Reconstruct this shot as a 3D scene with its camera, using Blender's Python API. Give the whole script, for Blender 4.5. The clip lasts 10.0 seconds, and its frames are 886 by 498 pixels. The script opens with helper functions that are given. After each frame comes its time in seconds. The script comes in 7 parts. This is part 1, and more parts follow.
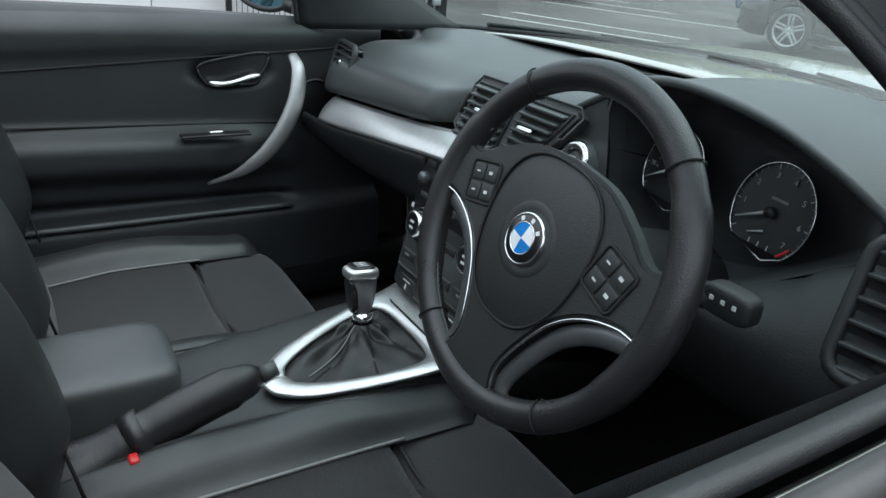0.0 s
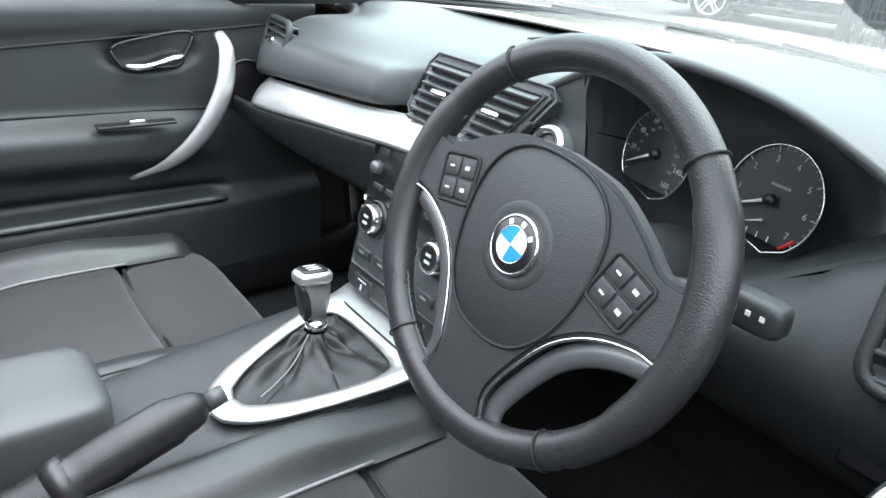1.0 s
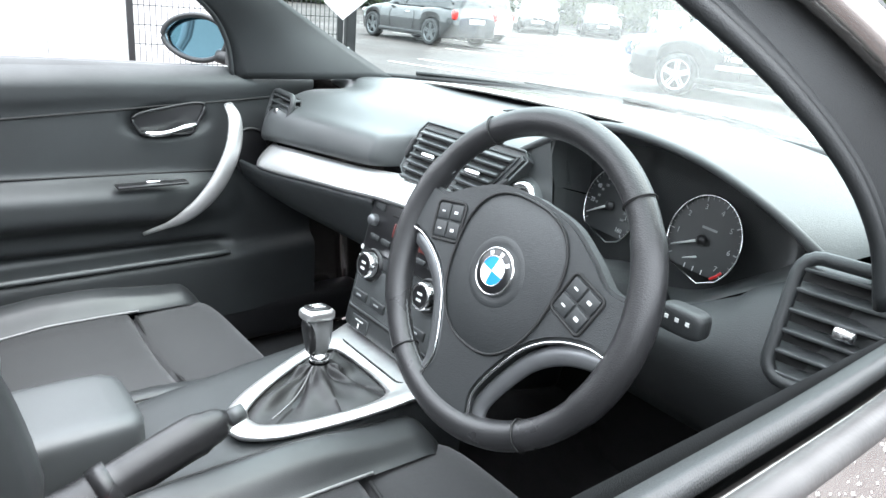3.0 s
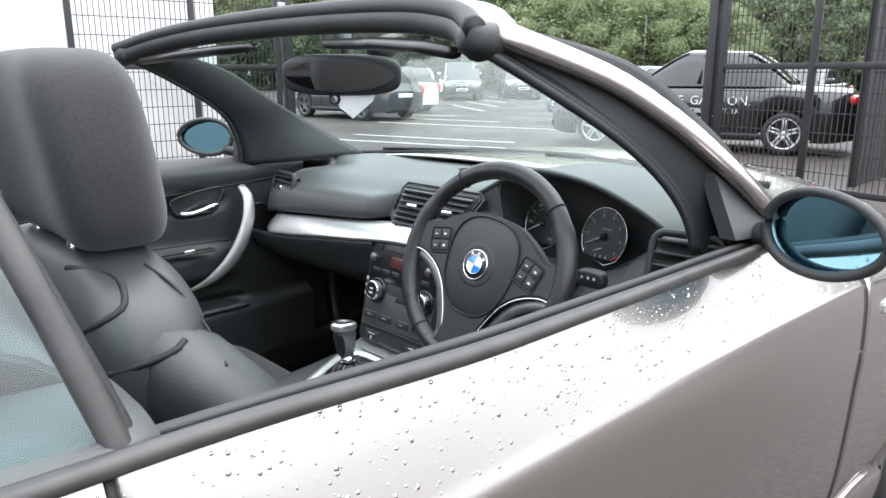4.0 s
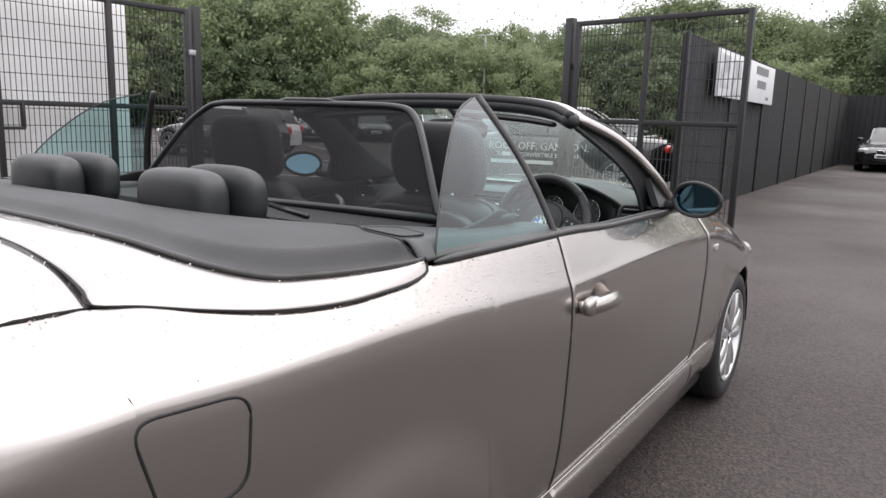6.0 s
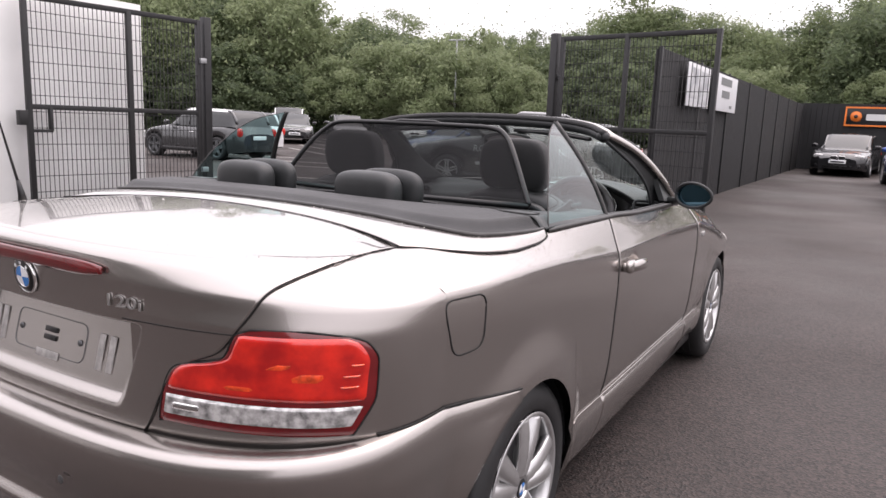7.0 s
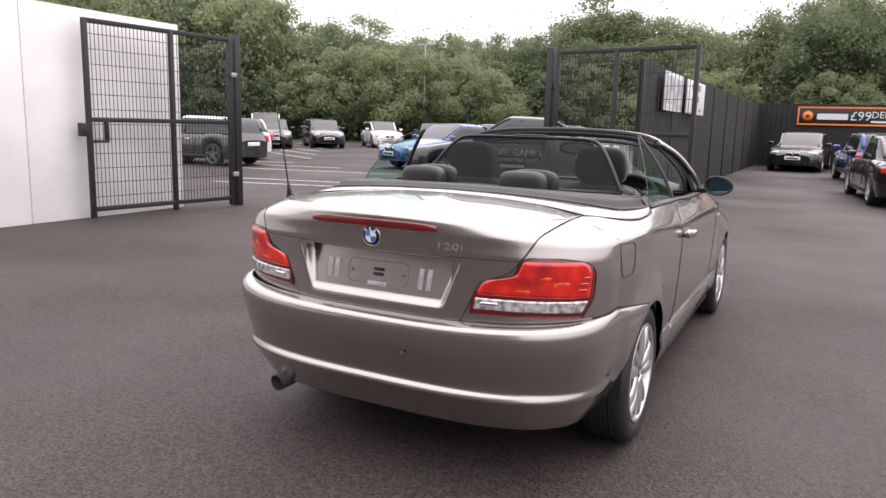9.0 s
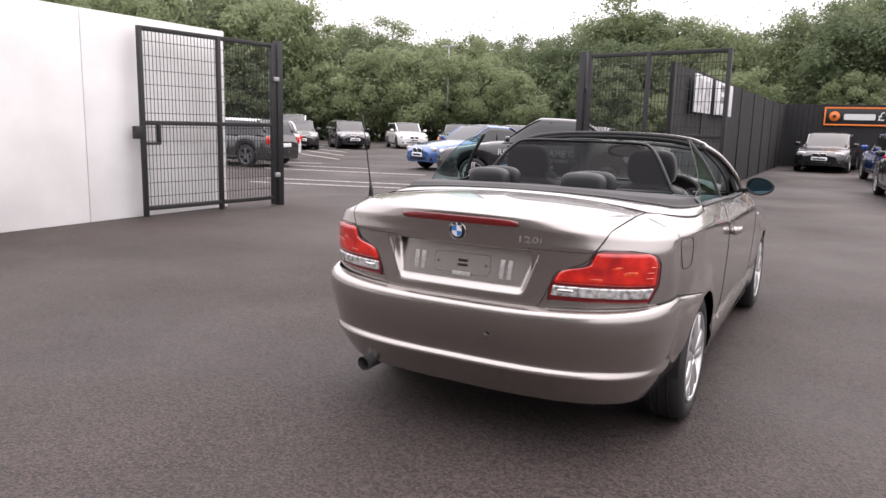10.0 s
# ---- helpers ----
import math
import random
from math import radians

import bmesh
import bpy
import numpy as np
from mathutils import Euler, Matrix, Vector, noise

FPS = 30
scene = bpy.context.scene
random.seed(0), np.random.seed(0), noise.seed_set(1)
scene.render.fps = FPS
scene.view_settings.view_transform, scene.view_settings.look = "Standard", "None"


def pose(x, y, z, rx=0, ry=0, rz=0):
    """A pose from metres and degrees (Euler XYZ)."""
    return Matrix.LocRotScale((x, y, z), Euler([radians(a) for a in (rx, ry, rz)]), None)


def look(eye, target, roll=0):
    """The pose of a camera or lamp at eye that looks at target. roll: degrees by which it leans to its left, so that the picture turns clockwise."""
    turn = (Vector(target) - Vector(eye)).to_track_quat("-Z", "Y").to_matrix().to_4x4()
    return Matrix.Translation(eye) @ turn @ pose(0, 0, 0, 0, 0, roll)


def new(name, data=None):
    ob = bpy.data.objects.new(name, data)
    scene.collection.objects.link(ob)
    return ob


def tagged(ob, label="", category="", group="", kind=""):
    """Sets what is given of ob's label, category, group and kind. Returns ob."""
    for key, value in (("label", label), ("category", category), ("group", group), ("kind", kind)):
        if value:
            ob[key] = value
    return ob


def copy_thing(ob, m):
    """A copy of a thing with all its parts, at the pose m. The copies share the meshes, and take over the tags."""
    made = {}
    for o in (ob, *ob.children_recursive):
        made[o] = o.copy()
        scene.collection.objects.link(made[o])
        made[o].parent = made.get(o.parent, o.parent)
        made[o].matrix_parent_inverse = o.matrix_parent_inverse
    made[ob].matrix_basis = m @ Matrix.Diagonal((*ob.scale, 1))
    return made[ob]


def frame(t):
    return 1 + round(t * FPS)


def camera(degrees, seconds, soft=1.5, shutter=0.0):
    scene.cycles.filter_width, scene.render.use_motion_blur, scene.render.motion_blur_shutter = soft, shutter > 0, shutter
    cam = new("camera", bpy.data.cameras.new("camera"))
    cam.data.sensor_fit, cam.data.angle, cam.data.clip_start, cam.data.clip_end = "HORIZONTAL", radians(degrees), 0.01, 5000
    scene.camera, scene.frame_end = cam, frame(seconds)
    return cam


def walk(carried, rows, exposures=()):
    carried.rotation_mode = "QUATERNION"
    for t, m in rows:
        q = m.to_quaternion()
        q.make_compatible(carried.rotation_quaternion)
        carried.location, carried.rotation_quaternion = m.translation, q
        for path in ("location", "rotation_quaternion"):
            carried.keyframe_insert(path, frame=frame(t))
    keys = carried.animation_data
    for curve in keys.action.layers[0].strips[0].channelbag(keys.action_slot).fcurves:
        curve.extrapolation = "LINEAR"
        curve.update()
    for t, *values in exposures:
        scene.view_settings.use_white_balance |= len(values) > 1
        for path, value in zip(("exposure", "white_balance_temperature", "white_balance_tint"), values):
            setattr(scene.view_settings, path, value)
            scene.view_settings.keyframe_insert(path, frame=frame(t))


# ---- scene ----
cam = camera(63.3, 10.0)
PATH = [
    (0, (0.89, 1.05, 1.187), (-0.691, 1.985, 0.396), 4.7),
    (0.5, (0.794, 1.073, 1.168), (-0.681, 2.113, 0.307), 5.0),
    (1, (0.781, 1.071, 1.173), (-0.679, 2.149, 0.332), 4.6),
    (1.5, (0.784, 1.067, 1.177), (-0.674, 2.171, 0.368), 4.8),
    (2, (0.785, 1.061, 1.177), (-0.67, 2.175, 0.375), 5.1),
    (2.2, (0.787, 1.059, 1.179), (-0.667, 2.172, 0.372), 5.8),
    (3.3, (1.001, 0.892, 1.208), (-0.51, 2.056, 0.605), 3.9),
    (3.5, (1.083, 0.834, 1.226), (-0.442, 1.992, 0.648), 2.8),
    (3.7, (1.143, 0.771, 1.254), (-0.371, 1.942, 0.674), 0.9),
    (4, (1.211, 0.614, 1.244), (-0.23, 1.916, 0.765), -0.0),
    (4.5, (1.331, 0.321, 1.261), (0.034, 1.771, 0.794), 2.7),
    (5, (1.444, -0.004, 1.275), (0.202, 1.5, 0.83), 0.8),
    (5.3, (1.473, -0.241, 1.281), (0.268, 1.307, 0.892), 0.8),
    (5.5, (1.468, -0.399, 1.28), (0.293, 1.17, 0.887), -0.1),
    (5.7, (1.491, -0.548, 1.267), (0.328, 1.04, 0.914), 1.2),
    (6.8, (1.619, -1.526, 1.329), (0.567, 0.134, 0.958), 1.7),
    (7, (1.632, -1.671, 1.32), (0.582, -0.006, 0.97), 2.3),
    (7.5, (1.637, -2.008, 1.331), (0.58, -0.344, 0.994), 1.7),
    (8, (1.609, -2.39, 1.346), (0.597, -0.7, 1.002), 0.6),
    (8.5, (1.619, -2.725, 1.361), (0.623, -1.025, 1.022), 1.8),
    (9, (1.549, -3.036, 1.364), (0.589, -1.315, 1.022), 1.6),
    (9.5, (1.54, -3.275, 1.371), (0.543, -1.574, 1.038), 1.8),
    (10, (1.494, -3.444, 1.383), (0.488, -1.75, 1.041), 1.5),
]
EXPOSURES = [(0.0, 0.28, 6000, 4), (0.5, 1.35, 6050, 6), (1.0, 1.95, 6200, 8), (2.2, 2.42, 6200, 8), (3.3, 2.12, 6300, 9), (3.7, 1.78, 6350, 9),
             (4.0, 1.2, 6350, 9), (4.5, 0.65, 6450, 11), (5.0, 0.4, 6400, 11), (5.5, 0.25, 6500, 11), (6.8, 0.2, 6820, 21), (10.0, 0.34, 6850, 20)]
walk(cam, [(t, look(eye, target, roll)) for t, eye, target, roll in PATH], EXPOSURES)

# ---- world and light: bright overcast day ----
world = bpy.data.worlds.new("overcast_sky")
scene.world = world
world.use_nodes = True
wn, wl = world.node_tree.nodes, world.node_tree.links
sky = wn.new("ShaderNodeTexSky")
sky.sky_type = "NISHITA"
sky.sun_disc = False
sky.sun_elevation, sky.sun_rotation = radians(62), radians(36)
sky.air_density, sky.dust_density, sky.ozone_density = 1.0, 6.0, 0.6
cloud = wn.new("ShaderNodeMixRGB")
cloud.inputs[0].default_value = 0.88
cloud.inputs[2].default_value = (9.6, 9.9, 10.3, 1)
wl.new(sky.outputs[0], cloud.inputs[1])
# overcast sky: more than twice as bright overhead as at the horizon
co_, sp_, gr_, ml_ = (wn.new("ShaderNode" + k) for k in ("TexCoord", "SeparateXYZ", "MapRange", "MixRGB"))
wl.new(co_.outputs["Generated"], sp_.inputs[0])
wl.new(sp_.outputs["Z"], gr_.inputs[0])
gr_.inputs[3].default_value, gr_.inputs[4].default_value = 0.75, 1.75
ml_.blend_type = "MULTIPLY"
ml_.inputs[0].default_value = 1.0
wl.new(cloud.outputs[0], ml_.inputs[1])
wl.new(gr_.outputs[0], ml_.inputs[2])
wl.new(ml_.outputs[0], wn["Background"].inputs[0])
wn["Background"].inputs[1].default_value = 0.15
sun = new("sun", bpy.data.lights.new("sun", "SUN"))
sun.data.energy, sun.data.angle, sun.data.color = 0.6, radians(60), (1.0, 0.97, 0.93)
sun.matrix_world = look((0, 0, 0), (-0.28, -0.38, -0.90))

# ---- materials ----
def material(name, colour, rough=0.5, metal=0.0, coat=0.0, spec=0.5, vary=0.0, vscale=8.0, grain=0.0, gscale=200.0,
             colour2=None, rvary=0.0, sheen=0.0, island=0.0):
    m = bpy.data.materials.new(name)
    m.use_nodes = True
    n, l = m.node_tree.nodes, m.node_tree.links
    b = n["Principled BSDF"]
    b.inputs["Base Color"].default_value = (*colour, 1)
    b.inputs["Roughness"].default_value = rough
    b.inputs["Metallic"].default_value = metal
    b.inputs["Coat Weight"].default_value = coat
    b.inputs["Coat Roughness"].default_value = 0.03
    b.inputs["Specular IOR Level"].default_value = spec
    b.inputs["Sheen Weight"].default_value = sheen
    co = n.new("ShaderNodeTexCoord")
    if vary or colour2 or rvary:
        t = n.new("ShaderNodeTexNoise")
        t.inputs["Scale"].default_value, t.inputs["Detail"].default_value = vscale, 6
        l.new(co.outputs["Object"], t.inputs["Vector"])
        if vary or colour2:
            mix = n.new("ShaderNodeMixRGB")
            c2 = colour2 or tuple(c * (1 - vary) for c in colour)
            mix.inputs[1].default_value, mix.inputs[2].default_value = (*colour, 1), (*c2, 1)
            r = n.new("ShaderNodeMapRange")
            r.inputs[1].default_value, r.inputs[2].default_value = 0.35, 0.65
            l.new(t.outputs["Fac"], r.inputs[0])
            l.new(r.outputs[0], mix.inputs[0])
            l.new(mix.outputs[0], b.inputs["Base Color"])
        if rvary:
            r = n.new("ShaderNodeMapRange")
            r.inputs[1].default_value, r.inputs[2].default_value = 0.3, 0.7
            r.inputs[3].default_value, r.inputs[4].default_value = max(0.02, rough - rvary), min(1, rough + rvary)
            l.new(t.outputs["Fac"], r.inputs[0])
            l.new(r.outputs[0], b.inputs["Roughness"])
    if grain:
        g = n.new("ShaderNodeTexNoise")
        g.inputs["Scale"].default_value, g.inputs["Detail"].default_value = gscale, 3
        l.new(co.outputs["Object"], g.inputs["Vector"])
        bump = n.new("ShaderNodeBump")
        bump.inputs["Strength"].default_value, bump.inputs["Distance"].default_value = grain, 0.002
        l.new(g.outputs["Fac"], bump.inputs["Height"])
        l.new(bump.outputs[0], b.inputs["Normal"])
    if island:
        mul = n.new("ShaderNodeHueSaturation")
        info = n.new("ShaderNodeNewGeometry")
        r = n.new("ShaderNodeMapRange")
        r.inputs[3].default_value, r.inputs[4].default_value = 1 - island, 1 + island
        l.new(info.outputs["Random Per Island"], r.inputs[0])
        l.new(r.outputs[0], mul.inputs["Value"])
        if b.inputs["Base Color"].links:
            l.new(b.inputs["Base Color"].links[0].from_socket, mul.inputs["Color"])
        else:
            mul.inputs["Color"].default_value = (*colour, 1)
        l.new(mul.outputs[0], b.inputs["Base Color"])
    return m


def glass_material(name, tint, gloss=1.0, base=0.0):
    """A thin pane: tinted see-through with a Fresnel gloss."""
    m = bpy.data.materials.new(name)
    m.use_nodes = True
    n, l = m.node_tree.nodes, m.node_tree.links
    n.remove(n["Principled BSDF"])
    clear, shine, mix, lw, pw, add = (n.new("ShaderNode" + k) for k in ("BsdfTransparent", "BsdfGlossy", "MixShader", "LayerWeight", "Math", "MapRange"))
    clear.inputs[0].default_value = (*tint, 1)
    shine.inputs["Roughness"].default_value = 0.01
    lw.inputs[0].default_value = 0.5
    pw.operation = "POWER"
    pw.inputs[1].default_value = 4.0
    add.inputs[3].default_value, add.inputs[4].default_value = base + 0.04 * gloss, base + gloss
    l.new(lw.outputs["Facing"], pw.inputs[0])
    l.new(pw.outputs[0], add.inputs[0])
    l.new(add.outputs[0], mix.inputs[0])
    l.new(clear.outputs[0], mix.inputs[1])
    l.new(shine.outputs[0], mix.inputs[2])
    l.new(mix.outputs[0], n["Material Output"].inputs[0])
    return m


PAINT = material("warm_silver_paint", (0.415, 0.384, 0.364), 0.27, 0.95, 1.0, vary=0.04, vscale=2.5)
SEAM = material("shut_line", (0.006, 0.006, 0.006), 0.7)
SOFT = material("soft_black_plastic", (0.022, 0.0245, 0.0255), 0.46, grain=0.35, gscale=900, vary=0.25, vscale=6, rvary=0.06)
SOFTG = material("grey_black_plastic", (0.055, 0.059, 0.060), 0.37, grain=0.3, gscale=900, vary=0.2, vscale=5)
GLOSSK = material("smooth_black_plastic", (0.012, 0.012, 0.013), 0.3, vary=0.3, vscale=20)
LEATHER = material("black_leather", (0.020, 0.020, 0.021), 0.33, grain=0.28, gscale=700, vary=0.3, vscale=12, rvary=0.08)
SEATL = material("black_seat_leather", (0.024, 0.026, 0.027), 0.42, grain=0.14, gscale=620, vary=0.25, vscale=10, rvary=0.06)
FABRIC = material("charcoal_seat_cloth", (0.024, 0.024, 0.025), 0.92, grain=0.35, gscale=900, vary=0.3, vscale=260, sheen=0.15)
SLACK = material("soft_black_hide", (0.014, 0.014, 0.0145), 0.50, grain=0.35, gscale=500, vary=0.3, vscale=30)
GAITER = material("matt_black_hide", (0.008, 0.008, 0.0085), 0.68, grain=0.4, gscale=500, vary=0.3, vscale=20)
# black dial raised to grey: haze reflected by its cover, put into the colour
DIALF = material("hazed_dial_grey", (0.022, 0.024, 0.025), 0.35, vary=0.15, vscale=20)
DIALP = material("dial_print", (0.36, 0.37, 0.37), 0.5, vary=0.1, vscale=100)
SATIN = material("satin_dark_silver", (0.30, 0.305, 0.31), 0.36, 0.85, vary=0.08, vscale=60)
PULLM = material("satin_silver_lacquer", (0.42, 0.42, 0.415), 0.45, 0.75, vary=0.08, vscale=60)
CARPET = material("black_carpet", (0.014, 0.014, 0.015), 0.98, grain=1.0, gscale=600, vary=0.4, vscale=40)
ALU = material("brushed_aluminium_trim", (0.62, 0.62, 0.615), 0.36, 0.9, vary=0.08, vscale=90, grain=0.08, gscale=500)
CHROME = material("satin_chrome", (0.82, 0.82, 0.82), 0.16, 1.0, vary=0.05, vscale=30)
PEWTER = material("satin_grey_metal", (0.16, 0.165, 0.17), 0.38, 0.7, vary=0.1, vscale=50)
RUBBER = material("black_rubber", (0.016, 0.016, 0.017), 0.6, vary=0.35, vscale=14, grain=0.4, gscale=300)
SEALM = material("weather_seal_rubber", (0.045, 0.043, 0.042), 0.45, vary=0.4, vscale=25, grain=0.10, gscale=300)
RIM = material("silver_wheel_lacquer", (0.60, 0.60, 0.60), 0.28, 0.8, 0.4, vary=0.08, vscale=30)
TONNEAU = material("black_hood_cloth", (0.045, 0.045, 0.047), 0.62, grain=0.6, gscale=600, vary=0.25, vscale=9)
GLASS = glass_material("green_tinted_glass", (0.78, 0.88, 0.86), 1.0, 0.0)
LENS = glass_material("clear_cover", (0.92, 0.93, 0.93), 0.5, 0.0)
QGLASS = glass_material("side_window_glass", (0.56, 0.79, 0.79), 0.8, 0.052)
DARKGLASS = material("dark_car_glass", (0.010, 0.013, 0.014), 0.05, spec=0.8, vary=0.3, vscale=3)
NET = bpy.data.materials.new("black_wind_mesh")
NET.use_nodes = True
nn_ = NET.node_tree.nodes
nn_.remove(nn_["Principled BSDF"])
hole, thread, weave = nn_.new("ShaderNodeBsdfTransparent"), nn_.new("ShaderNodeBsdfDiffuse"), nn_.new("ShaderNodeMixShader")
thread.inputs[0].default_value = (0.027, 0.027, 0.028, 1)
weave.inputs[0].default_value = 0.80
NET.node_tree.links.new(hole.outputs[0], weave.inputs[1])
NET.node_tree.links.new(thread.outputs[0], weave.inputs[2])
NET.node_tree.links.new(weave.outputs[0], nn_["Material Output"].inputs[0])
MIRRORB = material("blue_tinted_mirror", (0.30, 0.56, 0.70), 0.02, 1.0, vary=0.04, vscale=60)
MIRROR = material("mirror_silver", (0.55, 0.56, 0.56), 0.02, 1.0, vary=0.04, vscale=60)
REDLENS = material("red_lamp_lens", (0.80, 0.026, 0.012), 0.12, coat=1.0, colour2=(0.40, 0.008, 0.007), vscale=14, grain=0.35, gscale=60)
REDHOT = material("bright_red_reflector", (0.95, 0.085, 0.02), 0.18, coat=1.0, vary=0.5, vscale=60, grain=0.6, gscale=140)
REDDARK = material("dark_red_lens_rim", (0.16, 0.006, 0.008), 0.15, coat=1.0, vary=0.2, vscale=20)
CLEARLENS = material("clear_lamp_lens", (0.72, 0.71, 0.70), 0.14, 0.35, 1.0, vary=0.75, vscale=45, grain=0.7, gscale=110)
DROPM = material("water_beads", (0.44, 0.42, 0.40), 0.10, 0.9, 0.6, vary=0.05, vscale=100)
BLUE = material("emblem_blue", (0.03, 0.22, 0.62), 0.15, coat=1.0, vary=0.1, vscale=60)
WHITE = material("emblem_white", (0.85, 0.86, 0.87), 0.2, coat=0.6, vary=0.05, vscale=60)
STRIPM = material("clear_sticky_strip", (0.52, 0.50, 0.485), 0.35, 0.3, vary=0.35, vscale=60)
ICON = material("white_print", (0.62, 0.63, 0.62), 0.5, vary=0.1, vscale=100)
PRINTD = material("grey_print", (0.22, 0.23, 0.23), 0.5, vary=0.1, vscale=100)
SCREEN = material("dull_red_display", (0.10, 0.030, 0.028), 0.25, vary=0.3, vscale=60)
STITCH = material("pale_stitching", (0.20, 0.20, 0.20), 0.7, vary=0.2, vscale=200)
REDPLAST = material("red_plastic", (0.55, 0.02, 0.02), 0.35, vary=0.15, vscale=40)
BLUEPAPER = material("blue_paper", (0.03, 0.06, 0.30), 0.4, vary=0.25, vscale=30)
WHITEWALL = material("white_wall_sheet", (0.80, 0.80, 0.79), 0.5, vary=0.06, vscale=1.2, colour2=(0.70, 0.70, 0.69))
# grey of the added, unseen walls that the car's tail reflects
UNSEENW = material("unseen_wall_grey", (0.16, 0.16, 0.155), 0.6, vary=0.2, vscale=1.5)
GATEM = material("black_powder_coat", (0.014, 0.014, 0.015), 0.5, vary=0.3, vscale=6)
WIRE = material("black_wire", (0.02, 0.02, 0.021), 0.5, vary=0.2, vscale=10)
BOARD = material("black_fence_board", (0.010, 0.010, 0.011), 0.65, vary=0.3, vscale=3, grain=0.5, gscale=80)
STEEL = material("galvanised_steel", (0.42, 0.43, 0.44), 0.45, 0.6, vary=0.15, vscale=6)
BARK = material("tree_bark", (0.10, 0.085, 0.065), 0.9, vary=0.4, vscale=7, grain=1.0, gscale=30)
LEAF = material("green_foliage", (0.125, 0.16, 0.080), 0.6, spec=0.35, colour2=(0.080, 0.110, 0.050), vscale=0.6, island=0.45)
LEAF2 = material("pale_green_foliage", (0.16, 0.195, 0.10), 0.6, spec=0.35, colour2=(0.105, 0.14, 0.065), vscale=0.6, island=0.4)
LEAF3 = material("dark_green_foliage", (0.085, 0.115, 0.060), 0.6, spec=0.35, colour2=(0.055, 0.08, 0.040), vscale=0.6, island=0.45)
for m_, back in ((LEAF, (0.36, 0.42, 0.23)), (LEAF2, (0.40, 0.46, 0.27)), (LEAF3, (0.28, 0.34, 0.19))):
    n_, l_ = m_.node_tree.nodes, m_.node_tree.links
    tr_, mx_ = n_.new("ShaderNodeBsdfTranslucent"), n_.new("ShaderNodeMixShader")
    tr_.inputs[0].default_value = (*back, 1)
    mx_.inputs[0].default_value = 0.40
    l_.new(n_["Principled BSDF"].outputs[0], mx_.inputs[1])
    l_.new(tr_.outputs[0], mx_.inputs[2])
    l_.new(mx_.outputs[0], n_["Material Output"].inputs[0])
POSTERW = material("poster_white", (0.72, 0.73, 0.74), 0.5, vary=0.05, vscale=3)
POSTERG = material("poster_grey", (0.30, 0.31, 0.33), 0.5, colour2=(0.62, 0.63, 0.64), vscale=3.5)
ORANGE = material("orange_print", (0.80, 0.20, 0.03), 0.45, vary=0.06, vscale=5)
LINEP = material("worn_white_line_paint", (0.55, 0.53, 0.50), 0.7, vary=0.5, vscale=14)


def asphalt_material():
    m = bpy.data.materials.new("wet_asphalt")
    m.use_nodes = True
    n, l = m.node_tree.nodes, m.node_tree.links
    b = n["Principled BSDF"]
    co = n.new("ShaderNodeTexCoord")
    def tex(scale, detail):
        t = n.new("ShaderNodeTexNoise")
        t.inputs["Scale"].default_value, t.inputs["Detail"].default_value = scale, detail
        l.new(co.outputs["Object"], t.inputs["Vector"])
        return t.outputs["Fac"]
    fine = n.new("ShaderNodeTexVoronoi")
    fine.inputs["Scale"].default_value = 95
    l.new(co.outputs["Object"], fine.inputs["Vector"])
    ramp = n.new("ShaderNodeValToRGB")
    e = ramp.color_ramp.elements
    e[0].position, e[0].color = 0.0, (0.0095, 0.0074, 0.0070, 1)
    e[1].position, e[1].color = 1.0, (0.060, 0.0435, 0.039, 1)
    sep = n.new("ShaderNodeSeparateColor")
    l.new(fine.outputs["Color"], sep.inputs[0])
    l.new(sep.outputs[0], ramp.inputs[0])
    big = n.new("ShaderNodeMixRGB")
    big.blend_type = "MULTIPLY"
    big.inputs[0].default_value = 1
    r = n.new("ShaderNodeMapRange")
    r.inputs[1].default_value, r.inputs[2].default_value = 0.3, 0.7
    r.inputs[3].default_value, r.inputs[4].default_value = 0.60, 1.35
    two = n.new("ShaderNodeMath")
    two.operation = "ADD"
    half = n.new("ShaderNodeMath")
    half.operation = "MULTIPLY"
    half.inputs[1].default_value = 0.5
    l.new(tex(0.55, 7), two.inputs[0])
    l.new(tex(0.13, 4), two.inputs[1])
    l.new(two.outputs[0], half.inputs[0])
    l.new(half.outputs[0], r.inputs[0])
    l.new(ramp.outputs[0], big.inputs[1])
    l.new(r.outputs[0], big.inputs[2])
    l.new(big.outputs[0], b.inputs["Base Color"])
    rr = n.new("ShaderNodeMapRange")
    rr.inputs[1].default_value, rr.inputs[2].default_value = 0.35, 0.65
    rr.inputs[3].default_value, rr.inputs[4].default_value = 0.58, 0.84
    l.new(tex(0.35, 5), rr.inputs[0])
    l.new(rr.outputs[0], b.inputs["Roughness"])
    bump = n.new("ShaderNodeBump")
    bump.inputs["Strength"].default_value, bump.inputs["Distance"].default_value = 0.7, 0.004
    l.new(fine.outputs["Distance"], bump.inputs["Height"])
    l.new(bump.outputs[0], b.inputs["Normal"])
    return m


ASPHALT = asphalt_material()

# ---- mesh helpers ----
def mesh(name, verts, faces, smooth=True):
    me = bpy.data.meshes.new(name)
    me.from_pydata([tuple(v) for v in verts], [], faces)
    if smooth:
        me.polygons.foreach_set("use_smooth", [True] * len(me.polygons))
    me.update()
    return me


